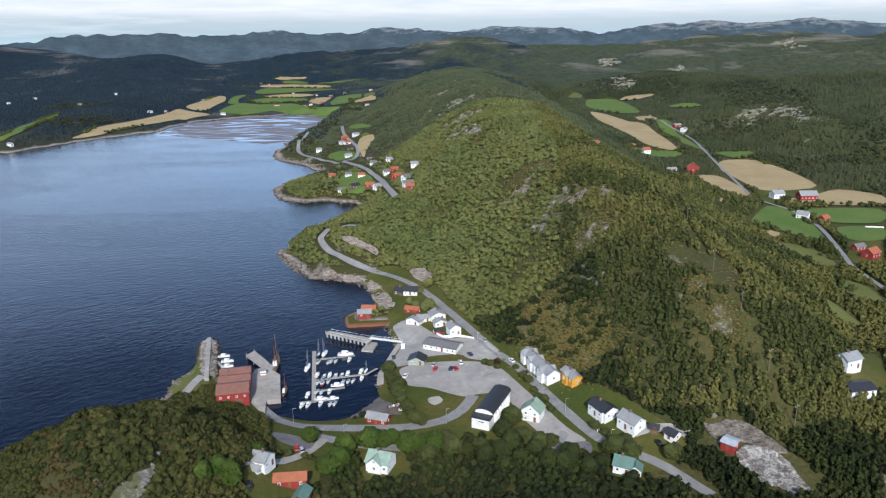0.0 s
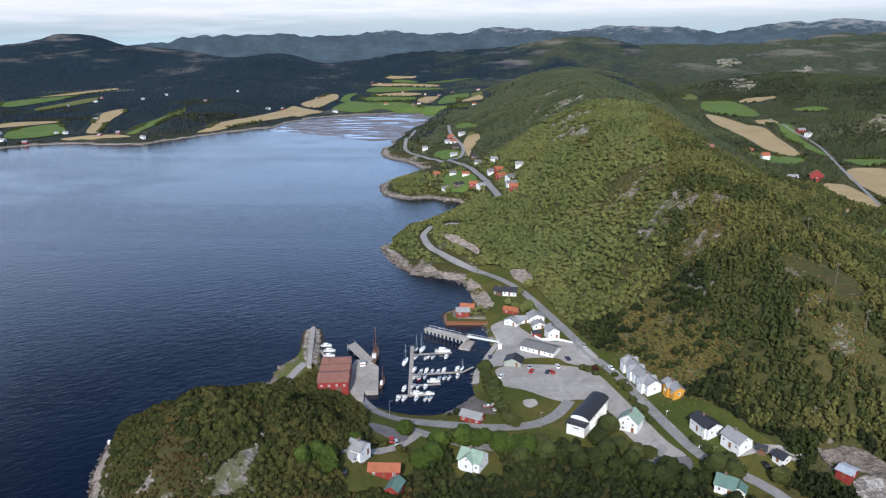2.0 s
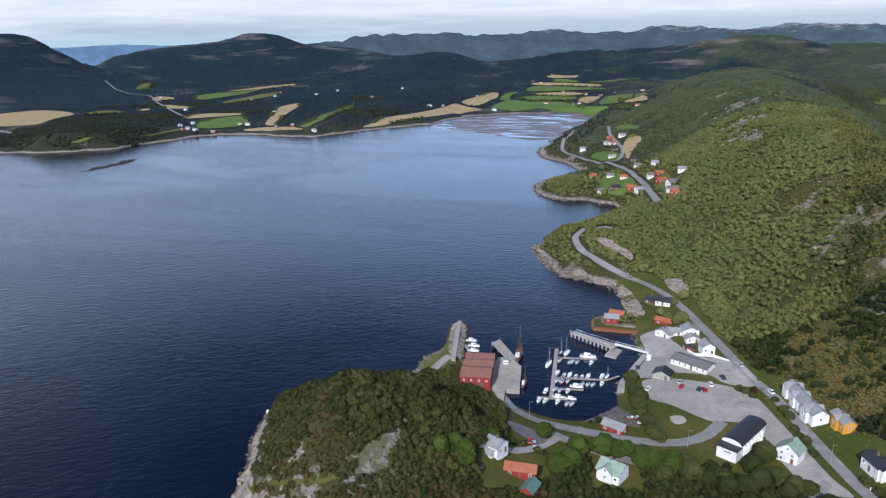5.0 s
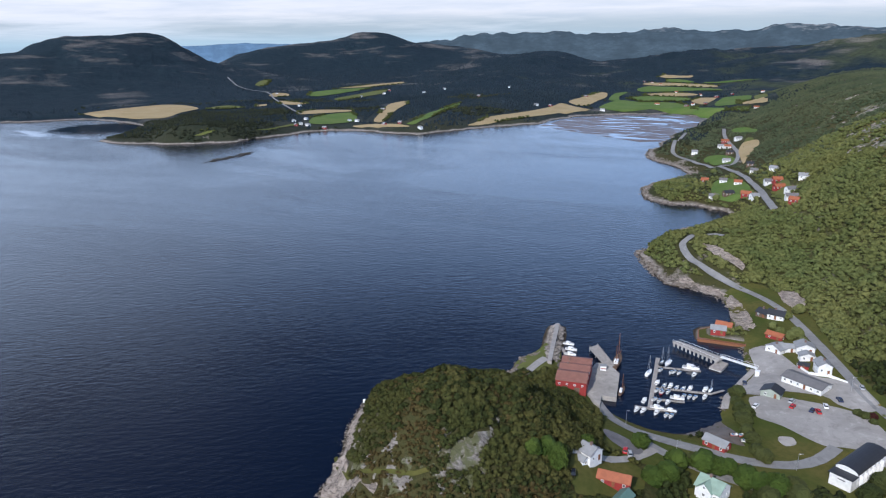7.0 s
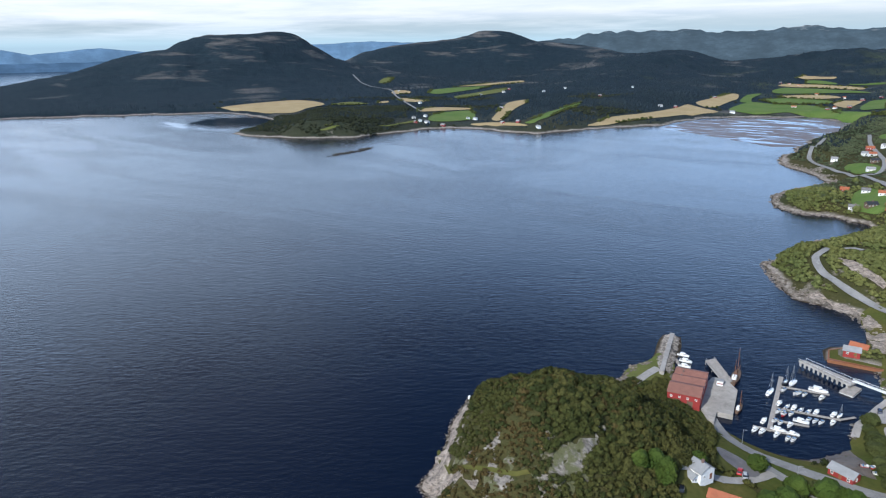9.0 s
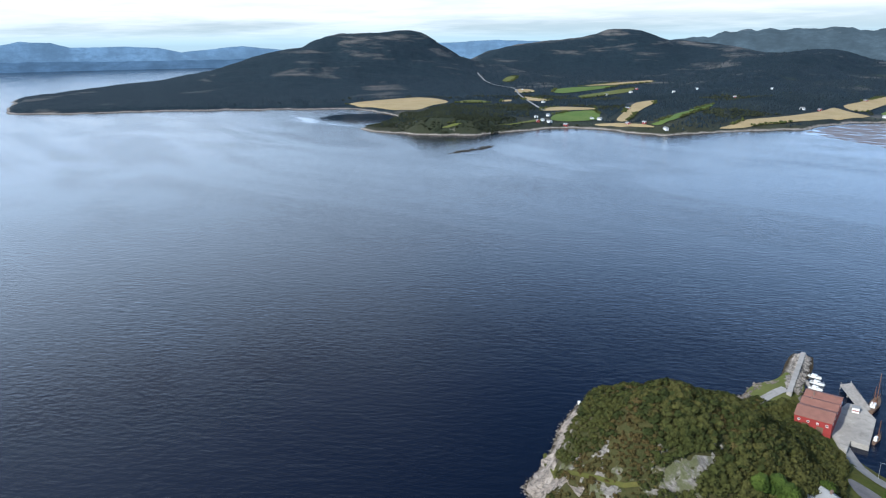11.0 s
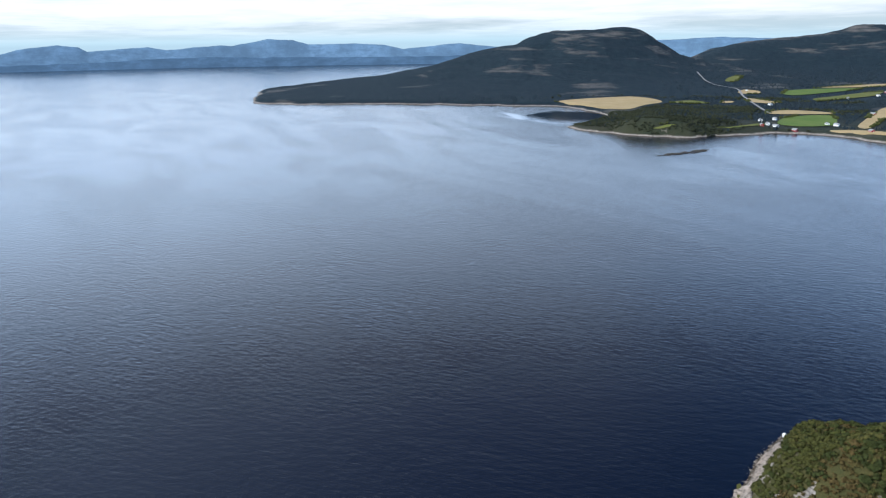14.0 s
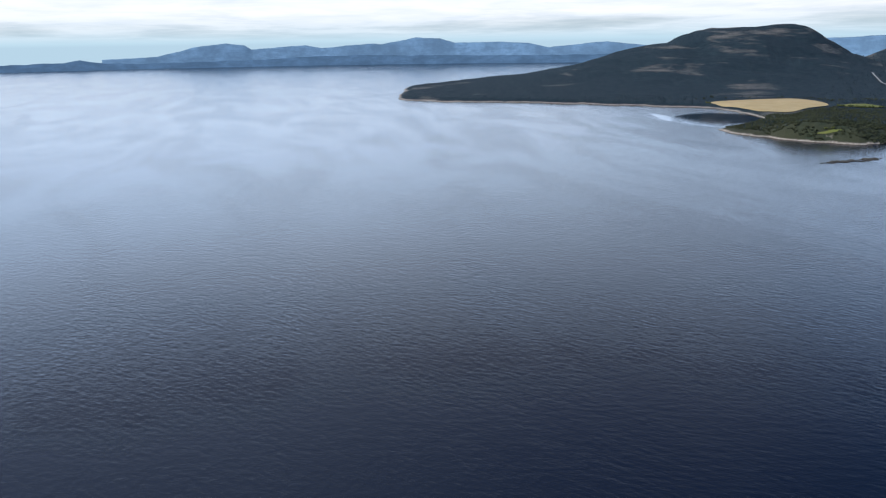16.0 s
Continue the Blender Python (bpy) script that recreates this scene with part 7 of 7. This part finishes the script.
    for e in ((4.1 * s, 0, 1.2), (-4.1 * s, 0, 1.0), (0.6 * s, 1.2 * s, 1.0), (0.6 * s, -1.2 * s, 1.0)):
        rod(bm, e, (0.8 * s, 0, 10.8 * s), 0.018, n=3)
    part("rigging", bm, STEEL, b)
    return b


def ketch(m, label, L, masts):
    b = thing("wooden_ship", m, label, "ship", "old wooden ships at the quay")
    W = L * 0.25
    part("hull", hull_mesh(L, W, L * 0.09, 0.45, 0.6), VARNISH, b)
    part("bulwark", hull_mesh(L * 1.005, W * 1.02, L * 0.1, 0.45, 0.6), BROWN, b).location.z = L * 0.012
    part("deckhouse", box(-L * 0.32, -L * 0.12, -W * 0.25, W * 0.25, L * 0.1, L * 0.1 + 1.7, bevel=0.08), TRIM, b)
    part("hatch", box(L * 0.02, L * 0.16, -W * 0.2, W * 0.2, L * 0.1, L * 0.1 + 0.6, bevel=0.05), VARNISH, b)
    for x, h in masts:
        bm = bmesh.new()
        rod(bm, (x, 0, L * 0.08), (x, 0, h), 0.17, 0.08)
        mt = part("mast", bm, VARNISH, b)
        bm = bmesh.new()
        rod(bm, (x - 0.2, 0, L * 0.1 + 1.6), (x - L * 0.24, 0, L * 0.1 + 2.0), 0.1)
        part("boom", bm, VARNISH, b)
        bm = bmesh.new()
        for sx in (-0.12, 0.0, 0.12):
            for sy in (-1, 1):
                rod(bm, (x + sx * L * 0.5, sy * W * 0.46, L * 0.11), (x, 0, h * 0.92), 0.035, n=3)
        part("shroud", bm, BLACK_PLASTIC, b)
    bm = bmesh.new()
    rod(bm, (L * 0.42, 0, L * 0.13), (L * 0.66, 0, L * 0.2), 0.12, 0.06)
    part("bowsprit", bm, VARNISH, b)
    bm = bmesh.new()
    rod(bm, (L * 0.66, 0, L * 0.2), (masts[0][0], 0, masts[0][1] * 0.95), 0.03, n=3)
    part("forestay", bm, BLACK_PLASTIC, b)


def at(p, yaw, z=0.0):
    return pose(p[0], p[1], z, 0, 0, yaw)


# marina: bows point to or from the finger pontoons
base_open = base_cabin = None
for k, p in enumerate([(-61.1, 311.4), (-56.2, 311.3), (-52.8, 312.5), (-57.8, 290.3), (-55.9, 290.8), (-53.1, 291.3), (-46.3, 290.6), (-44.0, 291.1), (-41.8, 291.6), (-56.9, 281.7), (-54.6, 281.2), (-55.8, 297.0), (-50.6, 297.5), (-47.8, 298.0), (-49.2, 270.5), (-47.3, 270.9), (-55.0, 312.5)]):
    yaw = 262 if k not in (11, 12, 13) else 82
    if base_open is None:
        base_open = open_boat(at(p, yaw), "small open white motorboat at a pontoon", GELCOAT)
    else:
        copy_thing(base_open, at(p, yaw + (k * 7) % 9 - 4))
RED_HULL = paint("red_gelcoat", (0.45, 0.03, 0.03), 0.35, 0.1)
open_boat(at((-55.3, 289.2), 262), "small open red motorboat at a pontoon", RED_HULL)
for k, (p, yaw) in enumerate(zip([(-59.2, 298.2), (-53.3, 298.1), (-45.1, 299.6), (-39.0, 301.8), (-38.1, 293.8), (-51.1, 281.6), (-61.1, 269.3), (-58.5, 269.7), (-53.3, 270.6), (-60.2, 279.2), (-46.3, 313.6)], (82, 82, 82, 80, 262, 262, 262, 262, 262, 84, 262))):
    if base_cabin is None:
        base_cabin = cabin_boat(at(p, yaw), "white cabin cruiser moored at a pontoon", 0.66)
    else:
        copy_thing(base_cabin, at(p, yaw + (k * 5) % 7 - 3))
cabin_boat(at((-48.8, 320.0), 2), "large white cabin cruiser lying along a pontoon", 1.1)
cabin_boat(at((-48.2, 287.4), 4), "white cabin cruiser lying along a pontoon", 0.85)
cabin_boat(at((-53.8, 275.0), 6), "white cabin cruiser lying along a pontoon", 0.8)
cabin_boat(at((-48.4, 275.4), 6), "white cabin cruiser lying along a pontoon", 0.7)
sail_boat(at((-65.1, 306.0), 86), "white sailboat moored at the end pontoon", GELCOAT, 0.85)
sail_boat(at((-62.2, 319.7), 84), "dark sailboat with a bare mast", BLACK_PLASTIC, 0.75)
sail_boat(at((-59.5, 320.3), 264), "white sailboat with a bare mast", GELCOAT, 0.9)
sail_boat(at((-36.9, 302.4), 80), "small white sailboat at the gangway", GELCOAT, 0.5)
for k, p in enumerate([(-21.2, 262.3), (-19.1, 264.0)]):
    b = open_boat(pose(p[0], p[1], float(height(*p)) + 0.25, 0, 0, 20 + 40 * k), "old red rowing boat drawn up on the shore", RED_HULL)
p = (-17.0, 259.9)
open_boat(pose(p[0], p[1], float(height(*p)) + 0.25, 0, 0, 15), "white boat drawn up on the shore", GELCOAT)
cabin_boat(at((-109.0, 319.5), 5), "white fishing boat behind the breakwater", 0.8)
cabin_boat(at((-105.6, 313.7), 5), "white and tan fishing boat behind the breakwater", 0.85)
cabin_boat(at((-104.0, 308.1), 5), "white fishing boat behind the warehouse", 0.8)
pontoon(*[(-110.6, 313.8), (-105.6, 306.3)], 1.4, "short floating pontoon behind the breakwater")
ketch(at((-81.1, 310.0), 96), "two-masted wooden sailing ship with tarred rigging", 15.0, ((3.0, 14.5), (-3.5, 11.0)))
ketch(at((-71.1, 282.6), 92), "small brown wooden cutter with one mast", 8.5, ((1.0, 8.5),))
x, y = (-83.7, 295.6)
kiosk = thing("kiosk", pose(x, y, 2.2, 0, 0, 20), "small white kiosk with a red stripe on the quay", "kiosk")
part("wall", box(-1.3, 1.3, -1.0, 1.0, 0, 2.2, bevel=0.04), TRIM, kiosk)
part("roof", box(-1.5, 1.5, -1.2, 1.2, 2.21, 2.4), R_GREY, kiosk)
part("counter", box(-1.2, 1.2, -1.25, -1.02, 0.9, 1.2), RED, kiosk, "red serving counter")

# ---- power line ----
def power_pole(p):
    ob = thing("power_pole", pose(p[0], p[1], float(height(*p)), 0, 0, 30), "weathered wooden power pole with a cross-arm", "power pole", "power poles along the ridge")
    bm = bmesh.new()
    rod(bm, (0, 0, -0.5), (0, 0, 9.5), 0.16, 0.11, 8)
    part("pole", bm, BARK, ob)
    part("crossarm", box(-1.2, 1.2, -0.08, 0.08, 8.8, 9.0), BARK, ob)
    for x in (-1.1, 0.0, 1.1):
        bm = bmesh.new()
        rod(bm, (x, 0, 9.0 if x else 9.5), (x, 0, 9.3 if x else 9.8), 0.07, 0.05)
        part("insulator", bm, TRIM, ob)
    return ob


pole = None
for p in LINE:
    pole = copy_thing(pole, pose(p[0], p[1], float(height(*p)), 0, 0, 30)) if pole else power_pole(p)

# ---- cars ----
TYRE = paint("tyre", (0.02, 0.02, 0.02), 0.9, 0.1)


def car(m, label, mat):
    c = thing("car", m, label, "car", "parked cars")
    bm = bmesh.new()
    secs = []
    for x, zt, w in ((-2.1, 0.75, 0.78), (-2.0, 0.95, 0.84), (-0.6, 1.0, 0.88), (0.9, 0.95, 0.88), (1.9, 0.8, 0.84), (2.1, 0.6, 0.76)):
        secs.append([bm.verts.new(q) for q in ((x, -w, 0.3), (x, -w, zt - 0.12), (x, -w * 0.88, zt), (x, w * 0.88, zt), (x, w, zt - 0.12), (x, w, 0.3))])
    for a, b in zip(secs[:-1], secs[1:]):
        for i in range(6):
            bm.faces.new((a[i], b[i], b[(i + 1) % 6], a[(i + 1) % 6]))
    bm.faces.new(secs[0])
    bm.faces.new(secs[-1][::-1])
    bmesh.ops.recalc_face_normals(bm, faces=bm.faces)
    part("body", bm, mat, c)
    lo = [Vector(q) for q in ((-1.85, -0.75, 0.93), (0.95, -0.75, 0.93), (0.95, 0.75, 0.93), (-1.85, 0.75, 0.93))]
    hi = [Vector(q) for q in ((-1.45, -0.6, 1.42), (0.2, -0.6, 1.42), (0.2, 0.6, 1.42), (-1.45, 0.6, 1.42))]
    for i, nm in enumerate(("side_window", "windscreen", "side_window", "rear_window")):
        j = (i + 1) % 4
        bm = bmesh.new()
        mid = sum(lo + hi, Vector()) / 8
        outer = [bm.verts.new(q) for q in (lo[i], lo[j], hi[j], hi[i])]
        inner = [bm.verts.new(q.lerp(mid, 0.04)) for q in (lo[i], lo[j], hi[j], hi[i])]
        bm.faces.new(outer)
        bm.faces.new(inner[::-1])
        for u in range(4):
            w = (u + 1) % 4
            bm.faces.new((outer[u], inner[u], inner[w], outer[w]))
        bmesh.ops.recalc_face_normals(bm, faces=bm.faces)
        part(nm, bm, GLASS, c)
    part("roof", box(-1.42, 0.18, -0.58, 0.58, 1.425, 1.47), mat, c)
    for x in (-1.3, 1.3):
        for y in (-0.82, 0.82):
            bm = bmesh.new()
            rod(bm, (x, y - 0.1, 0.32), (x, y + 0.1, 0.32), 0.32, n=10)
            part("wheel", bm, TYRE, c)
    return c


CARS = [("red", (0.42, 0.03, 0.03), [(-4.2, 295.9), (5.2, 295.9), (-54.7, 228.2)]), ("dark blue", (0.03, 0.04, 0.08), [(3.1, 295.9), (12.5, 309.5), (-24.6, 314.8)]),
        ("white", (0.75, 0.75, 0.75), [(-17.5, 289.5), (31.4, 299.9), (7.7, 301.8)]), ("silver grey", (0.4, 0.41, 0.42), [(-4.8, 300.5), (-52.8, 227.4), (20.3, 322.0), (70.2, 225.9)]),
        ("black", (0.015, 0.015, 0.017), [(36.5, 287.3), (-63.3, 195.2), (78.2, 226.5)])]
for nm, col, places in CARS:
    cm = paint("car_paint_" + nm.replace(" ", "_"), col, 0.25, 0.08)
    first = None
    for k, p in enumerate(places):
        m = pose(p[0], p[1], float(height(*p)) + 0.46, 0, 0, 95 + (k * 37) % 50 - 20)
        first = copy_thing(first, m) if first else car(m, nm + " car parked in the village", cm)

# ---- garden trees ----
CROWN_T = [clump_tree(100 + i, 12, 1, 800, False, 0.05) for i in range(4)]
CROWN_ME = {}


def tree(p, h, leaf, label, k=0, wide=0.95):
    t = thing("tree", pose(p[0], p[1], float(height(*p)) - 0.1, 0, 0, (k * 77) % 360), label, "tree", "village trees")
    key = (k % 4, leaf.name)
    if key not in CROWN_ME:
        V, F = CROWN_T[k % 4][:2]
        bm = bmesh.new()
        rod(bm, (0, 0, 0), (0, 0, 0.45), 0.035, 0.022, 7)
        for i in range(5):
            a = i * 1.3 + k
            rod(bm, (0, 0, 0.25 + 0.04 * i), (0.22 * math.cos(a), 0.22 * math.sin(a), 0.5 + 0.05 * i), 0.014, 0.006, 5)
        tm = bpy.data.meshes.new("trunk")
        bm.to_mesh(tm)
        bm.free()
        tm.materials.append(BARK)
        cm = bpy.data.meshes.new("crown")
        cm.from_pydata(V.tolist(), [], F.tolist())
        cm.materials.append(leaf)
        CROWN_ME[key] = tm, cm
    tm, cm = CROWN_ME[key]
    a, b = part("trunk", tm, None, t), part("crown", cm, None, t)
    a.scale = (h, h, h)
    b.scale = (h * wide, h * wide, h)


for i, p in enumerate([(-51.2, 236.4), (-38.0, 219.2), (-41.9, 215.8), (-28.1, 231.9), (-23.3, 232.6), (-20.4, 234.2), (-13.9, 230.8), (-9.6, 229.8), (-4.1, 229.7), (-37.0, 229.6)]):
    tree(p, 6.5 + (i * 13 % 5) * 0.5, LEAF_BRIGHT, "bright green leafy garden tree", i, 1.1)
for i, p in enumerate([(-64.5, 213.0), (-71.9, 193.1), (-68.8, 194.0), (-74.9, 188.8), (-67.5, 192.0)]):
    tree(p, 6.0 + (i % 3), LEAF_BRIGHT, "yellow-green young tree at the wood's edge", i)
for i, p in enumerate([(-31.6, 234.3), (26.5, 248.3), (29.4, 234.5), (35.4, 231.2), (39.7, 231.8), (61.4, 224.8), (66.8, 222.0), (81.2, 219.2), (13.1, 229.3), (2.6, 227.3), (0.5, 232.6), (-6.1, 223.5), (66.3, 228.3)]):
    tree(p, 5.5 + (i * 7 % 4) * 0.7, LEAF_DARK, "dark green dense garden tree", i, 1.15)
for i, p in enumerate([(8.0, 226.5), (14.5, 223.0), (20.5, 226.0), (25.0, 230.5), (27.0, 221.5), (33.0, 226.5), (37.5, 219.5), (43.0, 216.0), (21.0, 217.5), (50.0, 214.5), (22.5, 240.5), (45.0, 222.0), (56.0, 218.0)]):
    tree(p, 5.6 + (i * 5 % 4) * 0.6, LEAF_NEAR_SHADED, "green tree at the edge of the village wood, darkened for shade", i, 1.1)
for i, p in enumerate([(-24.9, 291.1), (-22.6, 284.0), (-20.3, 274.6), (-17.8, 265.3), (-15.2, 259.9), (-25.9, 298.4), (-13.1, 253.2), (-10.2, 249.2), (-20.4, 281.5), (-22.1, 279.6)]):
    tree(p, 4.4 + (i % 3) * 0.7, LEAF_DARK, "rounded dark green shrub along the shore lane", i, 1.25)
for i, p in enumerate([(32.8, 293.4), (35.1, 285.8), (37.1, 281.0), (38.5, 272.2), (39.6, 266.5), (41.4, 263.5), (43.3, 256.1), (19.0, 300.2), (21.5, 298.4), (24.4, 295.2), (60.8, 236.5), (57.9, 241.1)]):
    tree(p, 2.6 + (i % 3) * 0.4, LEAF_DARK, "low dark hedge bush beside the road", i, 1.3)
for i, p in enumerate([(-15.4, 374.0), (-10.5, 367.4), (-8.0, 371.2), (-19.5, 379.0), (-14.5, 395.4), (-9.2, 403.1), (-4.7, 362.8), (-72.8, 671.5), (-116.9, 790.7), (-78.2, 758.2), (-44.3, 708.3), (-95.6, 675.3)]):
    tree(p, 4.5 + (i % 3) * 0.8, LEAF, "round green garden tree", i, 1.1)


for i, p in enumerate([(21.6, 299.2), (24.3, 299.0)]):
    tree(p, 2.6 + 0.3 * i, LEAF_RED, "dark red copper-leaved bush beside the car park", i, 1.3)


def lamp_post(p):
    m = pose(p[0], p[1], float(height(*p)))
    ob = thing("street_lamp", m, "tall grey street lamp beside the road", "street lamp", "street lamps")
    bm = bmesh.new()
    rod(bm, (0, 0, -0.3), (0, 0, 7.0), 0.08, 0.05)
    part("pole", bm, STEEL, ob)
    bm = bmesh.new()
    rod(bm, (0, 0, 6.95), (0.9, 0, 7.15), 0.04)
    part("arm", bm, STEEL, ob)
    part("lamp_head", box(0.75, 1.35, -0.12, 0.12, 7.1, 7.22, bevel=0.03), R_GREY, ob)
    return ob


first = None
for p in [(16.5, 319.1), (38.5, 282.7), (48.5, 252.5), (-38.4, 237.1), (-61.0, 252.3), (0.6, 248.3), (61.3, 229.1)]:
    first = copy_thing(first, pose(p[0], p[1], float(height(*p)))) if first else lamp_post(p)


def beacon():
    x, y = (-162.1, 215.5)
    z = float(height(x, y))
    ob = thing("beacon", pose(x, y, z), "small white harbour light on the headland rocks", "beacon")
    bm = bmesh.new()
    rod(bm, (0, 0, -1), (0, 0, 2.2), 0.12, n=8)
    part("post", bm, STEEL, ob)
    bm = bmesh.new()
    rod(bm, (0, 0, 2.2), (0, 0, 3.4), 0.65, 0.65, 10)
    part("lantern", bm, TRIM, ob)
    bm = bmesh.new()
    rod(bm, (0, 0, 3.4), (0, 0, 3.9), 0.75, 0.05, 10)
    part("cap", bm, TRIM, ob)


beacon()

# white wall along the upper yard
WALL_LINE = [(-5.4, 338.0), (-3.3, 334.0), (0.1, 330.0), (7.3, 329.9), (15.0, 325.7)]
wl = thing("garden_wall", pose(*WALL_LINE[0], float(height(*WALL_LINE[0]))), "low white rendered wall bending round the yard", "wall")
for (x0, y0), (x1, y1) in zip(WALL_LINE[:-1], WALL_LINE[1:]):
    g = part("wall_length", box(-0.1, math.hypot(x1 - x0, y1 - y0) + 0.1, -0.16, 0.16, -0.6, 1.25, bevel=0.03), TRIM, wl)
    g.matrix_local = pose(x0 - WALL_LINE[0][0], y0 - WALL_LINE[0][1], float(height((x0 + x1) / 2, (y0 + y1) / 2)) + 0.25 - wl.location.z, 0, 0, math.degrees(math.atan2(y1 - y0, x1 - x0)))

# zebra crossing on the coast road
(x0, y0), (x1, y1) = [(58.2, 239.0), (61.6, 238.2)]
crossing = thing("zebra_crossing", pose(x0, y0, float(height(x0, y0)) + 0.60, 0, 0, math.degrees(math.atan2(y1 - y0, x1 - x0))), "white painted zebra crossing on the asphalt road", "road marking", kind="structure")
for i in range(5):
    part("stripe", box(0.2 + i * 0.9, 0.65 + i * 0.9, -1.3, 1.3, 0.0, 0.015), TRIM, crossing)

# hay bales in white wrap
bx = [(335.7, 538.7), (347.9, 537.2)]
bale = None
for i in range(14):
    t = i / 13
    p = (bx[0][0] + (bx[1][0] - bx[0][0]) * t, bx[0][1] + (bx[1][1] - bx[0][1]) * t)
    m = pose(p[0], p[1], float(height(*p)) + 0.8, 90, 0, 20)
    if bale is None:
        bm = bmesh.new()
        rod(bm, (0, 0, -0.6), (0, 0, 0.6), 0.75, n=12)
        bmesh.ops.bevel(bm, geom=[e for e in bm.edges], offset=0.08, segments=1, affect="EDGES")
        me = bpy.data.meshes.new("hay_bale")
        bm.to_mesh(me)
        bm.free()
        me.materials.append(GELCOAT)
        bale = tagged(new("hay_bale", me), "round hay bale in white plastic wrap", "hay bale", "row of hay bales")
        bale.matrix_world = m
    else:
        copy_thing(bale, m)

# ---- distant ranges ----


def far_range(name, crest, depth, mat, label, rough=7.0):
    """A far mountain chain: it rises from the sea to its crest and falls behind."""
    rs = np.random.RandomState(len(crest))
    pts = [Vector(c) for c in crest]
    V, F = [], []
    prof = ((-1.0, 0.0), (-0.85, 0.16), (-0.72, 0.3), (-0.58, 0.46), (-0.45, 0.62), (-0.32, 0.76), (-0.2, 0.88), (-0.1, 0.95), (0.0, 1.0), (0.5, 0.4))
    n = 0
    for a, b in zip(pts[:-1], pts[1:]):
        k = max(2, int((b - a).length / 16))
        for i in range(k):
            p = a.lerp(b, i / k)
            out = Vector((p.x, p.y, 0)).normalized()
            w = float(fbm(np.array(p.x + 300), np.array(p.y), 60, 3))
            for s, q in prof:
                c = p + out * depth * s
                j = float(fbm(np.array(c.x), np.array(c.y + 700 * s), 130, 5))
                V.append((c.x, c.y, (p.z + w * rough) * q + j * rough * 4.0 * q * (1 - q)))
            n += 1
    m = len(prof)
    F = [(i * m + j, i * m + j + 1, (i + 1) * m + j + 1, (i + 1) * m + j) for i in range(n - 1) for j in range(m - 1)]
    ob = mesh_np(name, V, F, mat, True)
    return tagged(ob, label, "mountains", kind="structure")


# each range has its distance haze in its own colour and emission
far_range("backdrop", [(-4537.6, -1655.2, 29.4), (-4590.8, -1501.1, 36.8), (-4640.5, -1339.6, 41.7), (-4678.8, -1198.9, 44.3), (-4700.7, -1110.1, 58.2), (-4732.7, -964.1, 35.1), (-4771.9, -746.9, 29.9), (-4821.8, -281.3, 37.0), (-4830.0, -1.0, 42.4), (-4821.4, 287.4, 55.3), (-4790.5, 616.4, 61.2), (-4763.4, 799.8, 55.0), (-4687.3, 1165.2, 50.3), (-4606.5, 1452.4, 47.0), (-4454.6, 1867.0, 46.5), (-4304.1, 2191.8, 50.7), (-4171.4, 2434.9, 59.2)], 90, m_far("far_shore_hazed", (0.085, 0.15, 0.245), 0.85, top=900), "low shore across the fjord, blue haze in colour and glow", 4.0)
far_range("backdrop", [(-4844.6, -1015.9, 56.5), (-4901.0, -695.0, 66.7), (-4925.9, -487.9, 118.6), (-4942.2, -277.8, 143.6), (-4947.2, -166.0, 131.6), (-4948.4, -122.1, 102.6), (-4944.9, 225.1, 126.4), (-4938.6, 334.9, 106.9), (-4904.1, 672.2, 131.6), (-4896.6, 725.4, 125.1), (-4857.4, 952.8, 166.2), (-4822.9, 1114.4, 157.7), (-4799.7, 1210.3, 128.9), (-4713.3, 1512.5, 132.1), (-4655.6, 1681.7, 122.9), (-4604.8, 1816.1, 92.3), (-4533.3, 1987.9, 111.7), (-4454.6, 2158.4, 127.7), (-4333.4, 2392.5, 99.3), (-4157.1, 2687.2, 117.5), (-3892.0, 3058.6, 127.5), (-3649.7, 3343.9, 138.3), (-3497.6, 3502.7, 150.3), (-3127.8, 3836.6, 131.2)], 60, m_far("far_mountains_hazed", (0.14, 0.235, 0.36), 0.9, top=1500), "mountains far beyond the fjord, pale blue haze in colour and glow", 4.0)
far_range("backdrop", [(-2635.0, 4071.8, 131.9), (-2497.1, 4157.8, 138.9), (-2349.3, 4243.0, 155.5), (-2269.7, 4286.1, 182.9), (-2163.6, 4340.7, 194.7), (-1971.2, 4431.3, 193.3), (-1735.4, 4528.9, 204.8), (-1583.8, 4584.1, 180.2), (-1291.5, 4674.9, 187.9), (-1017.1, 4742.1, 213.4), (-807.6, 4782.3, 187.2), (-517.8, 4822.3, 198.8), (-443.3, 4829.7, 229.9), (-148.4, 4847.7, 220.2), (74.2, 4849.4, 189.6), (333.6, 4838.5, 222.4), (806.3, 4782.5, 209.9), (1019.2, 4741.7, 175.9), (1322.2, 4666.3, 220.2), (1671.3, 4552.9, 241.3), (1881.6, 4470.1, 227.5), (2184.2, 4330.4, 246.7), (2506.2, 4152.3, 208.4), (2795.4, 3963.3, 193.1)], 420, m_far("far_range_hazed", (0.088, 0.125, 0.155), 0.6, (0.26, 0.275, 0.285), 178), "mountain range behind the valley, grey blue haze in colour and glow", 15.0)
